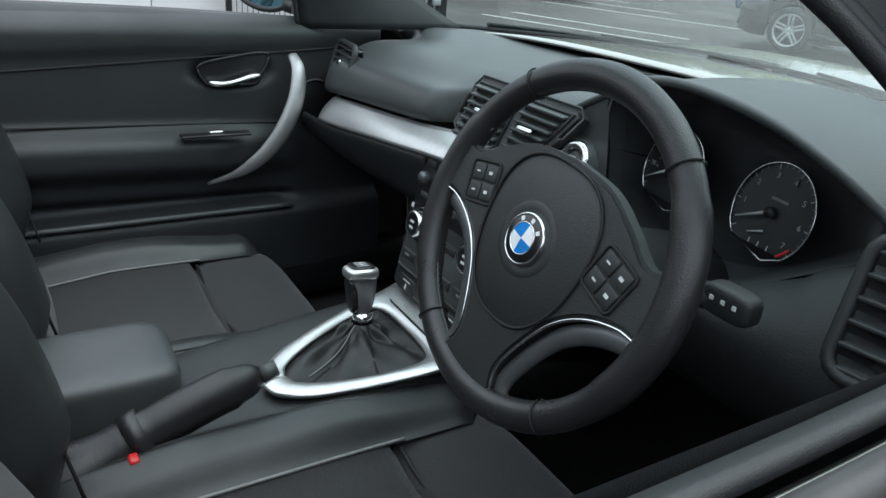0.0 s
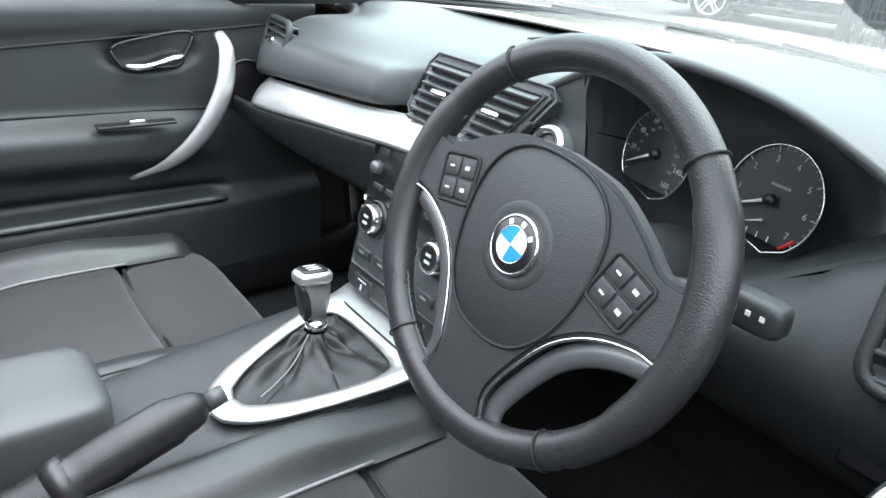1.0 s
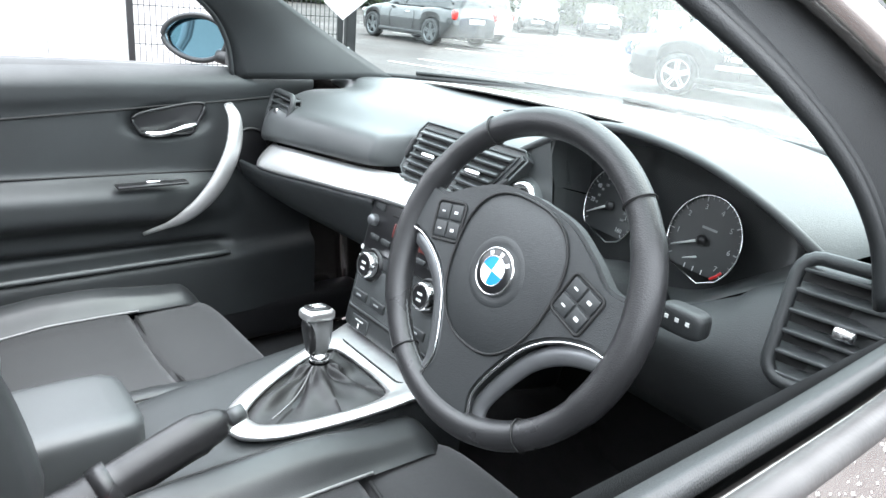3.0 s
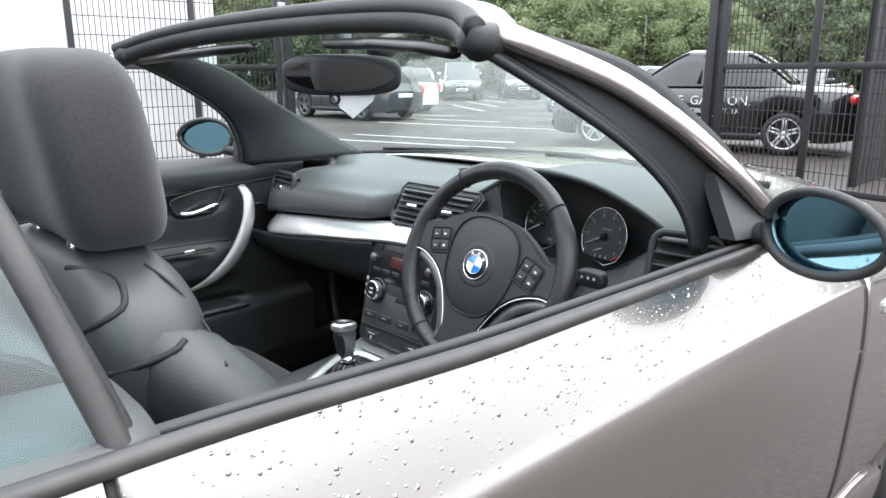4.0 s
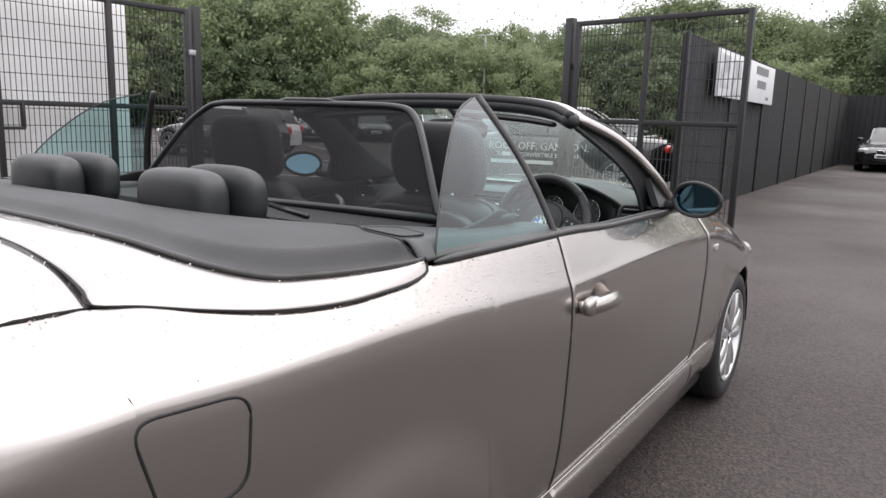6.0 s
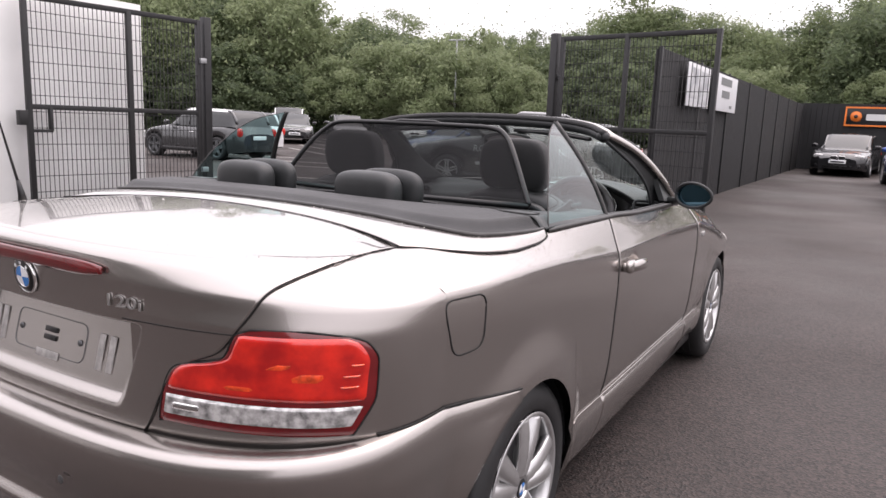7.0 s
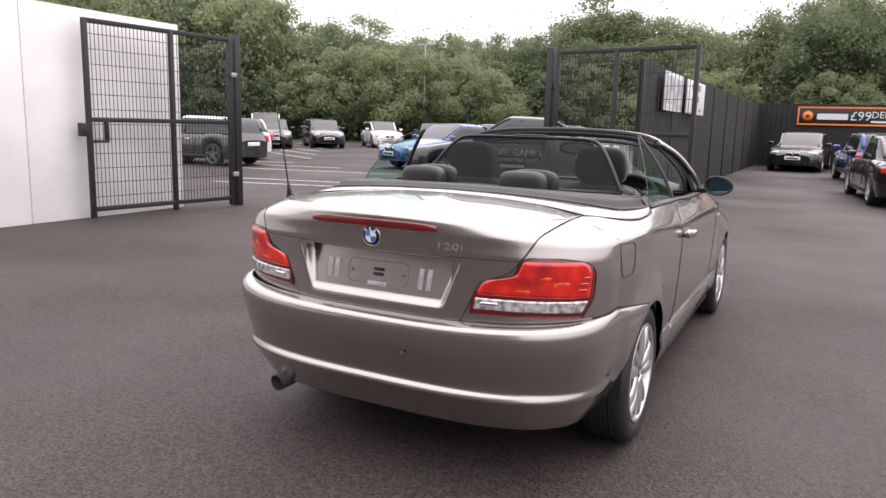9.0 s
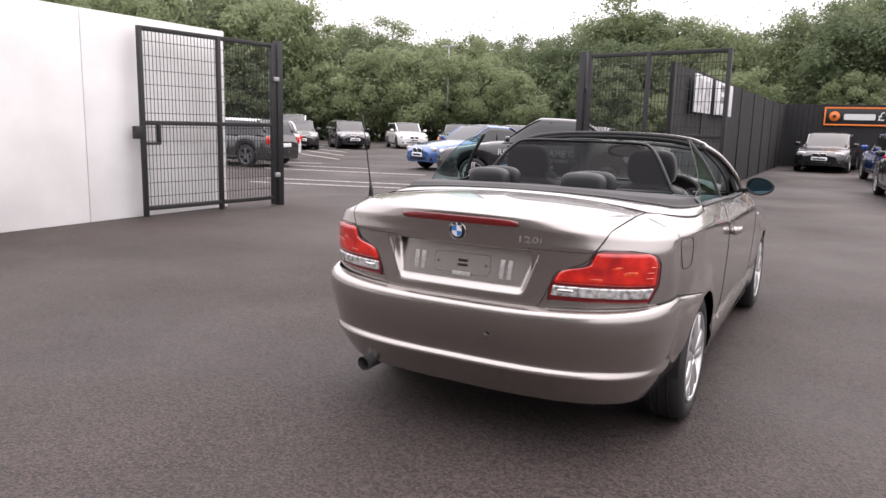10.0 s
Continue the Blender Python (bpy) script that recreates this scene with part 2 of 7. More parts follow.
def part(name, me, mat, parent, label="", sharp=None):
    ob = new(name, me)
    me.materials.clear()
    me.materials.append(mat)
    ob.parent = parent
    if label:
        ob["label"] = label
    if sharp is not None:
        me.set_sharp_from_angle(angle=radians(sharp))
    return ob


def empty(name, parent=None, at=(0, 0, 0)):
    ob = new(name)
    ob.location = at
    ob.empty_display_size = 0.1
    ob.parent = parent
    return ob


def thick(ob, t, offset=-1.0):
    s = ob.modifiers.new("thickness", "SOLIDIFY")
    s.thickness, s.offset = t, offset
    return ob


def sheet(f, nu, nv, flip=False):
    """A grid over f(u, v), u and v from 0 to 1."""
    vs = [f(i / nu, j / nv) for j in range(nv + 1) for i in range(nu + 1)]
    fs = []
    for j in range(nv):
        for i in range(nu):
            a = j * (nu + 1) + i
            q = (a, a + 1, a + nu + 2, a + nu + 1)
            fs.append(q[::-1] if flip else q)
    return mesh("sheet", vs, fs)


def joined(meshes):
    vs, fs = [], []
    for me in meshes:
        k = len(vs)
        vs += [v.co[:] for v in me.vertices]
        fs += [tuple(i + k for i in p.vertices) for p in me.polygons]
    out = mesh("joined", vs, fs)
    return out


def moved(me, m):
    me = me.copy()
    me.transform(m)
    if m.determinant() < 0:
        me.flip_normals()
    return me


MIRX = Matrix.Diagonal((-1, 1, 1, 1))


def spline(pts, n):
    """n + 1 points of a smooth curve through pts."""
    p = np.array(pts, float)
    d = np.concatenate([[0], np.cumsum(np.linalg.norm(np.diff(p, axis=0), axis=1) ** 0.5 + 1e-9)])
    out = []
    for t in np.linspace(0, d[-1], n + 1):
        i = min(max(int(np.searchsorted(d, t)) - 1, 0), len(p) - 2)
        a, b = p[i], p[i + 1]
        h = d[i + 1] - d[i]
        ma = (p[i + 1] - p[i - 1]) / (d[i + 1] - d[i - 1]) if i > 0 else (b - a) / h
        mb = (p[i + 2] - p[i]) / (d[i + 2] - d[i]) if i + 2 < len(p) else (b - a) / h
        s = (t - d[i]) / h
        out.append((2 * s**3 - 3 * s**2 + 1) * a + (s**3 - 2 * s**2 + s) * h * ma + (3 * s**2 - 2 * s**3) * b + (s**3 - s**2) * h * mb)
    return [Vector(o) for o in out]


def curve1(xs, ys):
    """A smooth function through the pairs, held at its ends."""
    xs, ys = np.array(xs, float), np.array(ys, float)
    d = np.diff(ys) / np.diff(xs)
    m = np.zeros(len(xs))
    m[0], m[-1] = d[0], d[-1]
    for i in range(1, len(xs) - 1):
        m[i] = 0 if d[i - 1] * d[i] <= 0 else 2 * d[i - 1] * d[i] / (d[i - 1] + d[i])
    def f(x):
        x = min(max(x, xs[0]), xs[-1])
        i = min(max(int(np.searchsorted(xs, x)) - 1, 0), len(xs) - 2)
        h = xs[i + 1] - xs[i]
        s = (x - xs[i]) / h
        return float((2 * s**3 - 3 * s**2 + 1) * ys[i] + (s**3 - 2 * s**2 + s) * h * m[i]
                     + (3 * s**2 - 2 * s**3) * ys[i + 1] + (s**3 - s**2) * h * m[i + 1])
    return f


def tube(pts, r, n=10, closed=False, flat=1.0, up=(0, 0, 1), caps=True):
    """A rod along pts; r is a number or one for each point; flat squeezes it along up."""
    pts = [Vector(p) for p in pts]
    k = len(pts)
    rs = r if isinstance(r, (list, tuple)) else [r] * k
    up = Vector(up)
    vs, fs = [], []
    for i, p in enumerate(pts):
        a = pts[(i - 1) % k] if closed or i > 0 else p
        b = pts[(i + 1) % k] if closed or i < k - 1 else p
        t = (b - a).normalized()
        s = t.cross(up)
        if s.length < 1e-4:
            s = t.cross(Vector((1, 0.1, 0)))
        s.normalize()
        w = s.cross(t)
        for j in range(n):
            c = 2 * math.pi * j / n
            vs.append(p + s * (rs[i] * math.cos(c)) + w * (rs[i] * flat * math.sin(c)))
    for i in range(k if closed else k - 1):
        for j in range(n):
            a, b = i * n, ((i + 1) % k) * n
            fs.append((a + j, b + j, b + (j + 1) % n, a + (j + 1) % n))
    if not closed and caps:
        fs += [tuple(range(n)), tuple((k - 1) * n + j for j in reversed(range(n)))]
    return mesh("tube", vs, fs)


def lathe(profile, n=32):
    """profile of (radius, height), turned about z."""
    vs, fs = [], []
    for r, z in profile:
        for j in range(n):
            c = 2 * math.pi * j / n
            vs.append((r * math.cos(c), r * math.sin(c), z))
    for i in range(len(profile) - 1):
        for j in range(n):
            fs.append((i * n + j, i * n + (j + 1) % n, (i + 1) * n + (j + 1) % n, (i + 1) * n + j))
    return mesh("lathe", vs, fs)


def rbox(sx, sy, sz, bev=0.004, seg=2, at=(0, 0, 0), fn=None):
    """A box with rounded edges, centred at `at`; fn reshapes each corner point."""
    bm = bmesh.new()
    bmesh.ops.create_cube(bm, size=1)
    for v in bm.verts:
        v.co = (v.co.x * sx, v.co.y * sy, v.co.z * sz)
    if fn:
        for v in bm.verts:
            v.co = fn(v.co)
    if bev:
        bmesh.ops.bevel(bm, geom=bm.edges[:], offset=bev, segments=seg, affect="EDGES", profile=0.5)
    for v in bm.verts:
        v.co += Vector(at)
    me = bpy.data.meshes.new("rbox")
    bm.to_mesh(me)
    bm.free()
    me.polygons.foreach_set("use_smooth", [bev > 0] * len(me.polygons))
    if bev:
        me.set_sharp_from_angle(angle=radians(50))
    return me


def cushion(sx, sy, sz, puff=0.25, n=10, at=(0, 0, 0), power=4.0, fn=None):
    """A padded block: a rounded superellipsoid on a cube's grid."""
    bm = bmesh.new()
    bmesh.ops.create_cube(bm, size=2)
    bmesh.ops.subdivide_edges(bm, edges=bm.edges[:], cuts=n, use_grid_fill=True)
    for v in bm.verts:
        c = v.co
        k = (abs(c.x) ** power + abs(c.y) ** power + abs(c.z) ** power) ** (1 / power)
        c = c / k
        v.co = Vector((c.x * sx / 2, c.y * sy / 2, c.z * sz / 2))
        if fn:
            v.co = fn(v.co)
        v.co += Vector(at)
    me = bpy.data.meshes.new("cushion")
    bm.to_mesh(me)
    bm.free()
    me.polygons.foreach_set("use_smooth", [True] * len(me.polygons))
    return me


def prism(poly, depth, bev=0.0):
    """poly of (x, y) raised by depth along z."""
    bm = bmesh.new()
    f = bm.faces.new([bm.verts.new((x, y, 0)) for x, y in poly])
    if f.normal.z < 0:
        f.normal_flip()
    g = bmesh.ops.extrude_face_region(bm, geom=[f])
    for v in g["geom"]:
        if isinstance(v, bmesh.types.BMVert):
            v.co.z += depth
    bmesh.ops.recalc_face_normals(bm, faces=bm.faces[:])
    if bev:
        top = [e for e in bm.edges if all(v.co.z > depth * 0.5 for v in e.verts)]
        bmesh.ops.bevel(bm, geom=top, offset=bev, segments=2, affect="EDGES")
    me = bpy.data.meshes.new("prism")
    bm.to_mesh(me)
    bm.free()
    return me


def rrect(w, h, r, n=4):
    out = []
    for cx, cy, a0 in ((w / 2 - r, h / 2 - r, 0), (-w / 2 + r, h / 2 - r, 90), (-w / 2 + r, -h / 2 + r, 180), (w / 2 - r, -h / 2 + r, 270)):
        for i in range(n + 1):
            a = radians(a0 + 90 * i / n)
            out.append((cx + r * math.cos(a), cy + r * math.sin(a)))
    return out


def ring(r, n=32, z=0.0):
    return [Vector((r * math.cos(2 * math.pi * i / n), r * math.sin(2 * math.pi * i / n), z)) for i in range(n)]


def axes(at, z, up=(0, 0, 1)):
    """A pose at `at` whose z axis points along z and whose y axis leans towards up."""
    z = Vector(z).normalized()
    x = Vector(up).cross(z).normalized()
    y = z.cross(x)
    return Matrix(((x.x, y.x, z.x, at[0]), (x.y, y.y, z.y, at[1]), (x.z, y.z, z.z, at[2]), (0, 0, 0, 1)))


def lettering(text, size, depth=0.001, align="CENTER"):
    c = bpy.data.curves.new("lettering", "FONT")
    c.body, c.size, c.extrude, c.align_x, c.align_y = text, size, depth, align, "CENTER"
    c.resolution_u = 2
    ob = bpy.data.objects.new("lettering", c)
    scene.collection.objects.link(ob)
    bpy.context.view_layer.update()
    me = bpy.data.meshes.new_from_object(ob.evaluated_get(bpy.context.evaluated_depsgraph_get()))
    bpy.data.objects.remove(ob)
    return me

# ---- ground, walls and fences ----
ground = part("ground", mesh("ground", [(-400, -300, 0), (400, -300, 0), (400, 600, 0), (-400, 600, 0)], [(0, 1, 2, 3)], False), ASPHALT, None)
tagged(ground, "damp grey-brown asphalt of the car park", "ground", kind="structure")


def wall_box(name, a, b, t, h, mat, label, z0=0.0):
    """An upright wall from a to b (plan), t thick to its right, h high."""
    a, b = Vector((*a, 0)), Vector((*b, 0))
    d = b - a
    n = Vector((d.y, -d.x, 0)).normalized()
    mid = (a + b) / 2 + n * t / 2
    me = rbox(d.length, t, h, 0.004)
    ob = part(name, me, mat, None)
    ob.matrix_basis = Matrix.Translation((mid.x, mid.y, z0 + h / 2)) @ Matrix.Rotation(math.atan2(d.y, d.x), 4, "Z")
    return tagged(ob, label, "wall", kind="structure")


# white sheeted wall: panels butted along one line
wall_w = empty("wall_white", None, (-7.05, 4.6, 0))
tagged(wall_w, "tall white sheeted wall of flat panels", "wall", kind="structure")
WD = Vector((0.045, -1, 0)).normalized()
for i in range(8):
    p0 = Vector((-7.42, 4.62, 0)) + WD * (i * 2.44)
    me = rbox(2.43, 0.10, 2.70, 0.006, at=(1.215, 0.05, 1.35))
    ob = part("panel", me, WHITEWALL, wall_w)
    ob.matrix_parent_inverse = Matrix.Translation((7.05, -4.6, 0))
    ob.matrix_basis = Matrix.Translation(p0) @ Matrix.Rotation(math.atan2(WD.y, WD.x), 4, "Z")


def gate(at, angle, width, height, label, latch):
    """A black mesh gate leaf that runs along its own x from the latch stile to the hinge post."""
    g = empty("mesh_gate", None, at)
    g.rotation_euler = (0, 0, angle)
    tagged(g, label, "gate", "mesh gates")
    z0, s = 0.10, 0.06
    stile = rbox(s, s, height - 0.02, 0.004, at=(0, 0, height / 2))
    part("stile", moved(stile, Matrix.Translation((0.03, 0, 0.01))), GATEM, g)
    part("stile", moved(stile, Matrix.Translation((width * 0.55, 0, 0.01))), GATEM, g)
    part("stile", moved(stile, Matrix.Translation((width - 0.03, 0, 0.01))), GATEM, g)
    part("hinge_post", rbox(0.11, 0.11, height + 0.05, 0.005, at=(width + 0.10, 0.0, (height + 0.05) / 2)), GATEM, g)
    for z in (0.5, height - 0.55):
        part("hinge", rbox(0.10, 0.05, 0.07, 0.006, at=(width + 0.02, -0.045, z)), STEEL, g)
    for z in (z0 + 0.03, height * 0.505, height - 0.03):
        part("rail", rbox(width - 0.12, s * 0.92, s, 0.004, at=(width / 2, 0, z)), GATEM, g)
    wire = rbox(0.007, 0.007, height - z0 - 0.06, 0, at=(0, 0, (height + z0) / 2))
    n = int(width / 0.056)
    for i in range(1, n):
        w = part("wire", wire, WIRE, g)
        w.location = (i * width / n, 0.006, 0)
    bar = rbox(width - 0.08, 0.006, 0.008, 0, at=(width / 2, 0, 0))
    k = int((height - z0) / 0.205)
    for j in range(1, k + 1):
        w = part("wire", bar, WIRE, g)
        w.location = (0, -0.004, z0 + j * (height - z0) / (k + 1))
    if latch:
        f = joined([rbox(0.22, 0.07, 0.035, 0.003, at=(0.17, 0, height * 0.505 - 0.28)), rbox(0.035, 0.07, 0.28, 0.003, at=(0.27, 0, height * 0.505 - 0.14))])
        part("latch_frame", f, GATEM, g)
        part("latch_plate", rbox(0.10, 0.09, 0.17, 0.004, at=(-0.05, 0, height * 0.505 - 0.13)), GATEM, g)
    return g


gate((-7.07, 2.90, 0), math.atan2(2.36, 0.16), 2.36, 2.57, "open black welded-mesh gate leaf in front of a white wall", True)
gate((-0.44, 7.82, 0), math.atan2(0.36, -2.28), 2.30, 2.57, "open black welded-mesh gate leaf hung on a post", False)

# black boarded fence beyond the second gate, and its return
fence = empty("boarded_fence", None, (-2.6, 8.5, 0))
tagged(fence, "long black close-boarded fence with square posts", "fence", kind="structure")
FA, FB = Vector((-1.62, 9.25, 0)), Vector((-2.05, 30.6, 0))
fd = (FB - FA).normalized()
board = rbox(0.125, 0.03, 2.52, 0, at=(0, 0, 1.26))
post_me = rbox(0.07, 0.03, 2.54, 0.004, at=(0, -0.028, 1.27))
turn = Matrix.Rotation(math.atan2(fd.y, fd.x), 4, "Z")
inv = Matrix.Translation((2.6, -8.5, 0))
backing = part("backing", rbox((FB - FA).length, 0.02, 2.5, 0, at=((FB - FA).length / 2, 0.03, 1.25)), BOARD, fence)
backing.matrix_parent_inverse = inv
backing.matrix_basis = Matrix.Translation(FA) @ turn
for i in range(int((FB - FA).length / 0.145)):
    o = part("board", board, BOARD, fence)
    o.matrix_parent_inverse = inv
    o.matrix_basis = Matrix.Translation(FA + fd * (0.07 + i * 0.145)) @ turn
for i in range(8):
    o = part("post", post_me, GATEM, fence)
    o.matrix_parent_inverse = inv
    o.matrix_basis = Matrix.Translation(FA + fd * (0.05 + i * 2.7)) @ turn
back = empty("boarded_fence", None, (2, 30.7, 0))
tagged(back, "black boarded fence across the end of the yard", "fence", kind="structure")
inv2 = Matrix.Translation((-2, -30.7, 0))
o = part("backing", rbox(24, 0.03, 2.6, 0, at=(9.6, 30.75, 1.3)), BOARD, back)
o.matrix_parent_inverse = inv2
for i in range(118):
    o = part("board", board, BOARD, back)
    o.matrix_parent_inverse = inv2
    o.matrix_basis = Matrix.Translation((-2.25 + i * 0.2, 30.72, 0)) @ Matrix.Diagonal((1.45, 1, 1.03, 1))


def flat_sign(name, label, w, h, mat, at, angle):
    """A sign board that faces its own -y."""
    s = empty(name, None, at)
    s.rotation_euler = (0, 0, angle)
    tagged(s, label, "sign")
    part("board", rbox(w, 0.03, h, 0.003, at=(0, 0, 0)), mat, s)
    return s


def on_sign(s, name, me, mat, x, z, y=-0.018):
    o = part(name, me, mat, s)
    o.matrix_basis = pose(x, y, z, 90, 0, 0)
    return o


# orange-bordered sign on the end fence
sg = flat_sign("orange_bordered_sign", "dark sign with an orange border and white lettering", 4.2, 0.74, GLOSSK, (1.55, 30.62, 2.12), 0)
for w, h, x, z in ((4.2, 0.06, 0, 0.34), (4.2, 0.06, 0, -0.34), (0.06, 0.62, -2.07, 0), (0.06, 0.62, 2.07, 0)):
    part("border", rbox(w, 0.02, h, 0.002, at=(x, -0.022, z)), ORANGE, sg)
on_sign(sg, "roundel", lathe([(0.0, 0.004), (0.20, 0.004), (0.20, 0)], 24), ORANGE, -1.72, 0.0)
on_sign(sg, "roundel_centre", lathe([(0.0, 0.007), (0.07, 0.007), (0.07, 0)], 16), GLOSSK, -1.72, 0.0)
on_sign(sg, "word_bar", prism(rrect(1.12, 0.24, 0.05), 0.004), ICON, -0.82, -0.02)
on_sign(sg, "lettering", lettering("£99", 0.50), ICON, 0.18, 0.0)
on_sign(sg, "lettering", lettering("DEPOSIT", 0.36), ICON, 1.25, 0.06)
on_sign(sg, "word_bar", prism(rrect(1.4, 0.07, 0.01), 0.004), ICON, 1.25, -0.20)
# posters on the long fence
fa = math.atan2(fd.y, fd.x)
for k, (y, w, mat, label) in enumerate(((11.35, 1.65, POSTERG, "white poster with a grey picture on a black fence"),
                                        (13.85, 2.2, POSTERW, "white poster with grey lines of print on a black fence"))):
    p = FA + fd * (y - FA.y)
    s = flat_sign("fence_poster", label, w, 0.70, POSTERW, (p.x + 0.14, p.y, 2.08), fa)
    s.rotation_euler = (0, 0, fa)
    if k == 0:
        for x, z, ww, hh in ((-0.4, 0.03, 0.6, 0.5), (0.35, -0.02, 0.6, 0.56)):
            on_sign(s, "picture", prism(rrect(ww, hh, 0.01), 0.002), POSTERG, x, z)
    else:
        for z, ww in ((0.22, 1.1), (-0.02, 0.8)):
            on_sign(s, "word_bar", prism(rrect(ww, 0.14, 0.01), 0.002), PRINTD, -0.1, z)
        on_sign(s, "word_bar", prism(rrect(0.25, 0.06, 0.01), 0.002), PRINTD, 0.5, -0.25)

# parking lines
def painted_line(a, b, w=0.09):
    a, b = Vector((*a, 0)), Vector((*b, 0))
    d = b - a
    o = part("parking_line", rbox(d.length, w, 0.008, 0, at=(d.length / 2, 0, 0.004)), LINEP, None)
    o.matrix_basis = Matrix.Translation(a) @ Matrix.Rotation(math.atan2(d.y, d.x), 4, "Z")
    tagged(o, "worn white painted parking line on asphalt", "road marking", "parking lines", "structure")


for i in range(5):
    painted_line((-9.0 - i * 2.6, 13.2 + i * 0.9), (-13.6 - i * 2.6, 10.6 + i * 0.9 + 1.2))
for i in range(5):
    painted_line((-15.5 - i * 1.9, 17.5 + i * 2.6), (-19.5 - i * 1.9, 19.8 + i * 2.6))
painted_line((-11.0, 9.2), (-7.6, 10.3))
painted_line((-10.5, 8.2), (-6.9, 9.5))

# lamp post
lamp = empty("lamp_post", None, (-25.5, 42.1, 0))
tagged(lamp, "slim pale grey steel lamp post with twin heads", "lamp post")
part("pole", tube([(0, 0, 0), (0, 0, 3), (0, 0, 6.85)], [0.085, 0.07, 0.05], 10), STEEL, lamp)
for sx in (-1, 1):
    part("lamp_head", rbox(0.55, 0.22, 0.10, 0.03, at=(sx * 0.35, 0, 6.87)), STEEL, lamp)

# unseen walls added south of the car to darken its tail's reflections
tagged(wall_box("unseen_wall_south", (5, -11), (-1.5, -11), 0.25, 7.5, UNSEENW, "unseen plain grey wall added to darken the car's reflections"), kind="structure")
tagged(wall_box("unseen_wall_south_tall", (-1.5, -11), (-16, -11), 0.25, 6.0, UNSEENW, "unseen plain grey wall added to darken the car's reflections"), kind="structure")

# ---- woodland behind the car park ----
def leaf_mesh(centres, sizes, out, leaf, rng):
    """One small folded leaf for each centre; out gives the way that each one leans."""
    n = len(centres)
    nrm = out + rng.normal(0, 0.55, (n, 3)) + (0, 0, 0.35)
    nrm /= np.linalg.norm(nrm, axis=1, keepdims=True)
    t = np.cross(nrm, rng.normal(0, 1, (n, 3)))
    t /= np.linalg.norm(t, axis=1, keepdims=True) + 1e-9
    b = np.cross(nrm, t)
    q = (leaf * sizes)[:, None]
    vs = np.stack([centres - t * q, centres + t * q * 0.35 - b * q * 0.62, centres + t * q * 0.8 + b * q * 0.55], 1).reshape(-1, 3)
    me = bpy.data.meshes.new("leaves")
    me.from_pydata(vs.tolist(), [], np.arange(3 * n).reshape(-1, 3).tolist())
    me.update()
    return me


def tree_meshes(seed, h, spread, low, lobes, leaves, leaf):
    """A trunk with limbs, and a crown of many leaf clumps on an uneven shell."""
    rng = np.random.default_rng(seed)
    lean = rng.uniform(-0.06, 0.06, 2)
    trunk = [Vector((lean[0] * z + 0.05 * h * math.sin(z * 1.3 + seed), lean[1] * z, z)) for z in np.linspace(0, h * 0.82, 8)]
    trunk[0] = Vector((0, 0, 0))
    woods = [tube(trunk, [0.022 * h * (1 - 0.115 * i) for i in range(8)], 8)]
    mid, half = h * (1 + low) / 2, h * (1 - low) / 2
    cs, ss, ws = [], [], []
    for i in range(lobes):
        c = 1 - 2 * (i + 0.5) / lobes
        a = i * 2.39996 + rng.uniform(-0.5, 0.5)
        k = rng.uniform(0.55, 1.0) * (1 + 0.16 * math.sin(3 * a + seed) + 0.10 * math.sin(5 * c + 2 * seed))
        r = math.sqrt(1 - c * c) * (1 - 0.22 * max(0, c))
        p = np.array((spread * k * r * math.cos(a), spread * k * r * math.sin(a), mid + half * c * k))
        cs.append(p)
        ss.append(h * rng.uniform(0.055, 0.13))
        ws.append(ss[-1] ** 2)
        if i % 3 == 0:
            root = trunk[min(7, max(2, int(p[2] / h * 7) - 1))]
            tip = Vector(p)
            woods.append(tube([root, root.lerp(tip, 0.5) + Vector((0, 0, 0.03 * h)), tip], [0.007 * h, 0.005 * h, 0.002 * h], 5))
    cs, ss = np.array(cs), np.array(ss)
    pick = rng.choice(lobes, leaves, p=np.array(ws) / sum(ws))
    d = rng.normal(0, 1, (leaves, 3)) + (0, 0, 0.2)
    d /= np.linalg.norm(d, axis=1, keepdims=True)
    rad = rng.random(leaves) ** 0.42 * rng.uniform(0.8, 1.25, leaves)
    pts = cs[pick] + d * (ss[pick] * rad)[:, None] * (1.15, 1.15, 0.8)
    fill = rng.normal(0, 0.42, (leaves // 7, 3)) * (spread, spread, half) + (0, 0, mid)
    out = np.concatenate([d, rng.normal(0, 1, fill.shape)])
    pts = np.concatenate([pts, fill])
    pts[:, 2] = np.maximum(pts[:, 2], 0.15)
    return joined(woods), leaf_mesh(pts, rng.uniform(0.6, 1.3, len(pts)), out, leaf, rng)


TREES = []
for seed, h, spread, low, lobes, leaves, leaf, mat, label in (
        (1, 9.0, 3.1, 0.12, 90, 26000, 0.115, LEAF, "tall broadleaf tree in full green leaf"),
        (2, 5.5, 4.0, 0.04, 100, 26000, 0.095, LEAF2, "broad rounded pale green willow in full leaf"),
        (3, 10.0, 3.3, 0.10, 95, 28000, 0.12, LEAF3, "tall dark green tree in full leaf"),
        (4, 9.0, 2.5, 0.30, 60, 15000, 0.115, LEAF2, "slender loose-crowned tree with pale green leaves"),
        (5, 4.6, 3.3, 0.02, 80, 20000, 0.10, LEAF3, "low spreading dark green tree")):
    w, l = tree_meshes(seed, h, spread, low, lobes, leaves, leaf)
    t = empty("tree")
    tagged(t, label, "tree", "woodland trees")
    part("trunk", w, BARK, t)
    part("crown", l, mat, t)
    TREES.append((t, h))
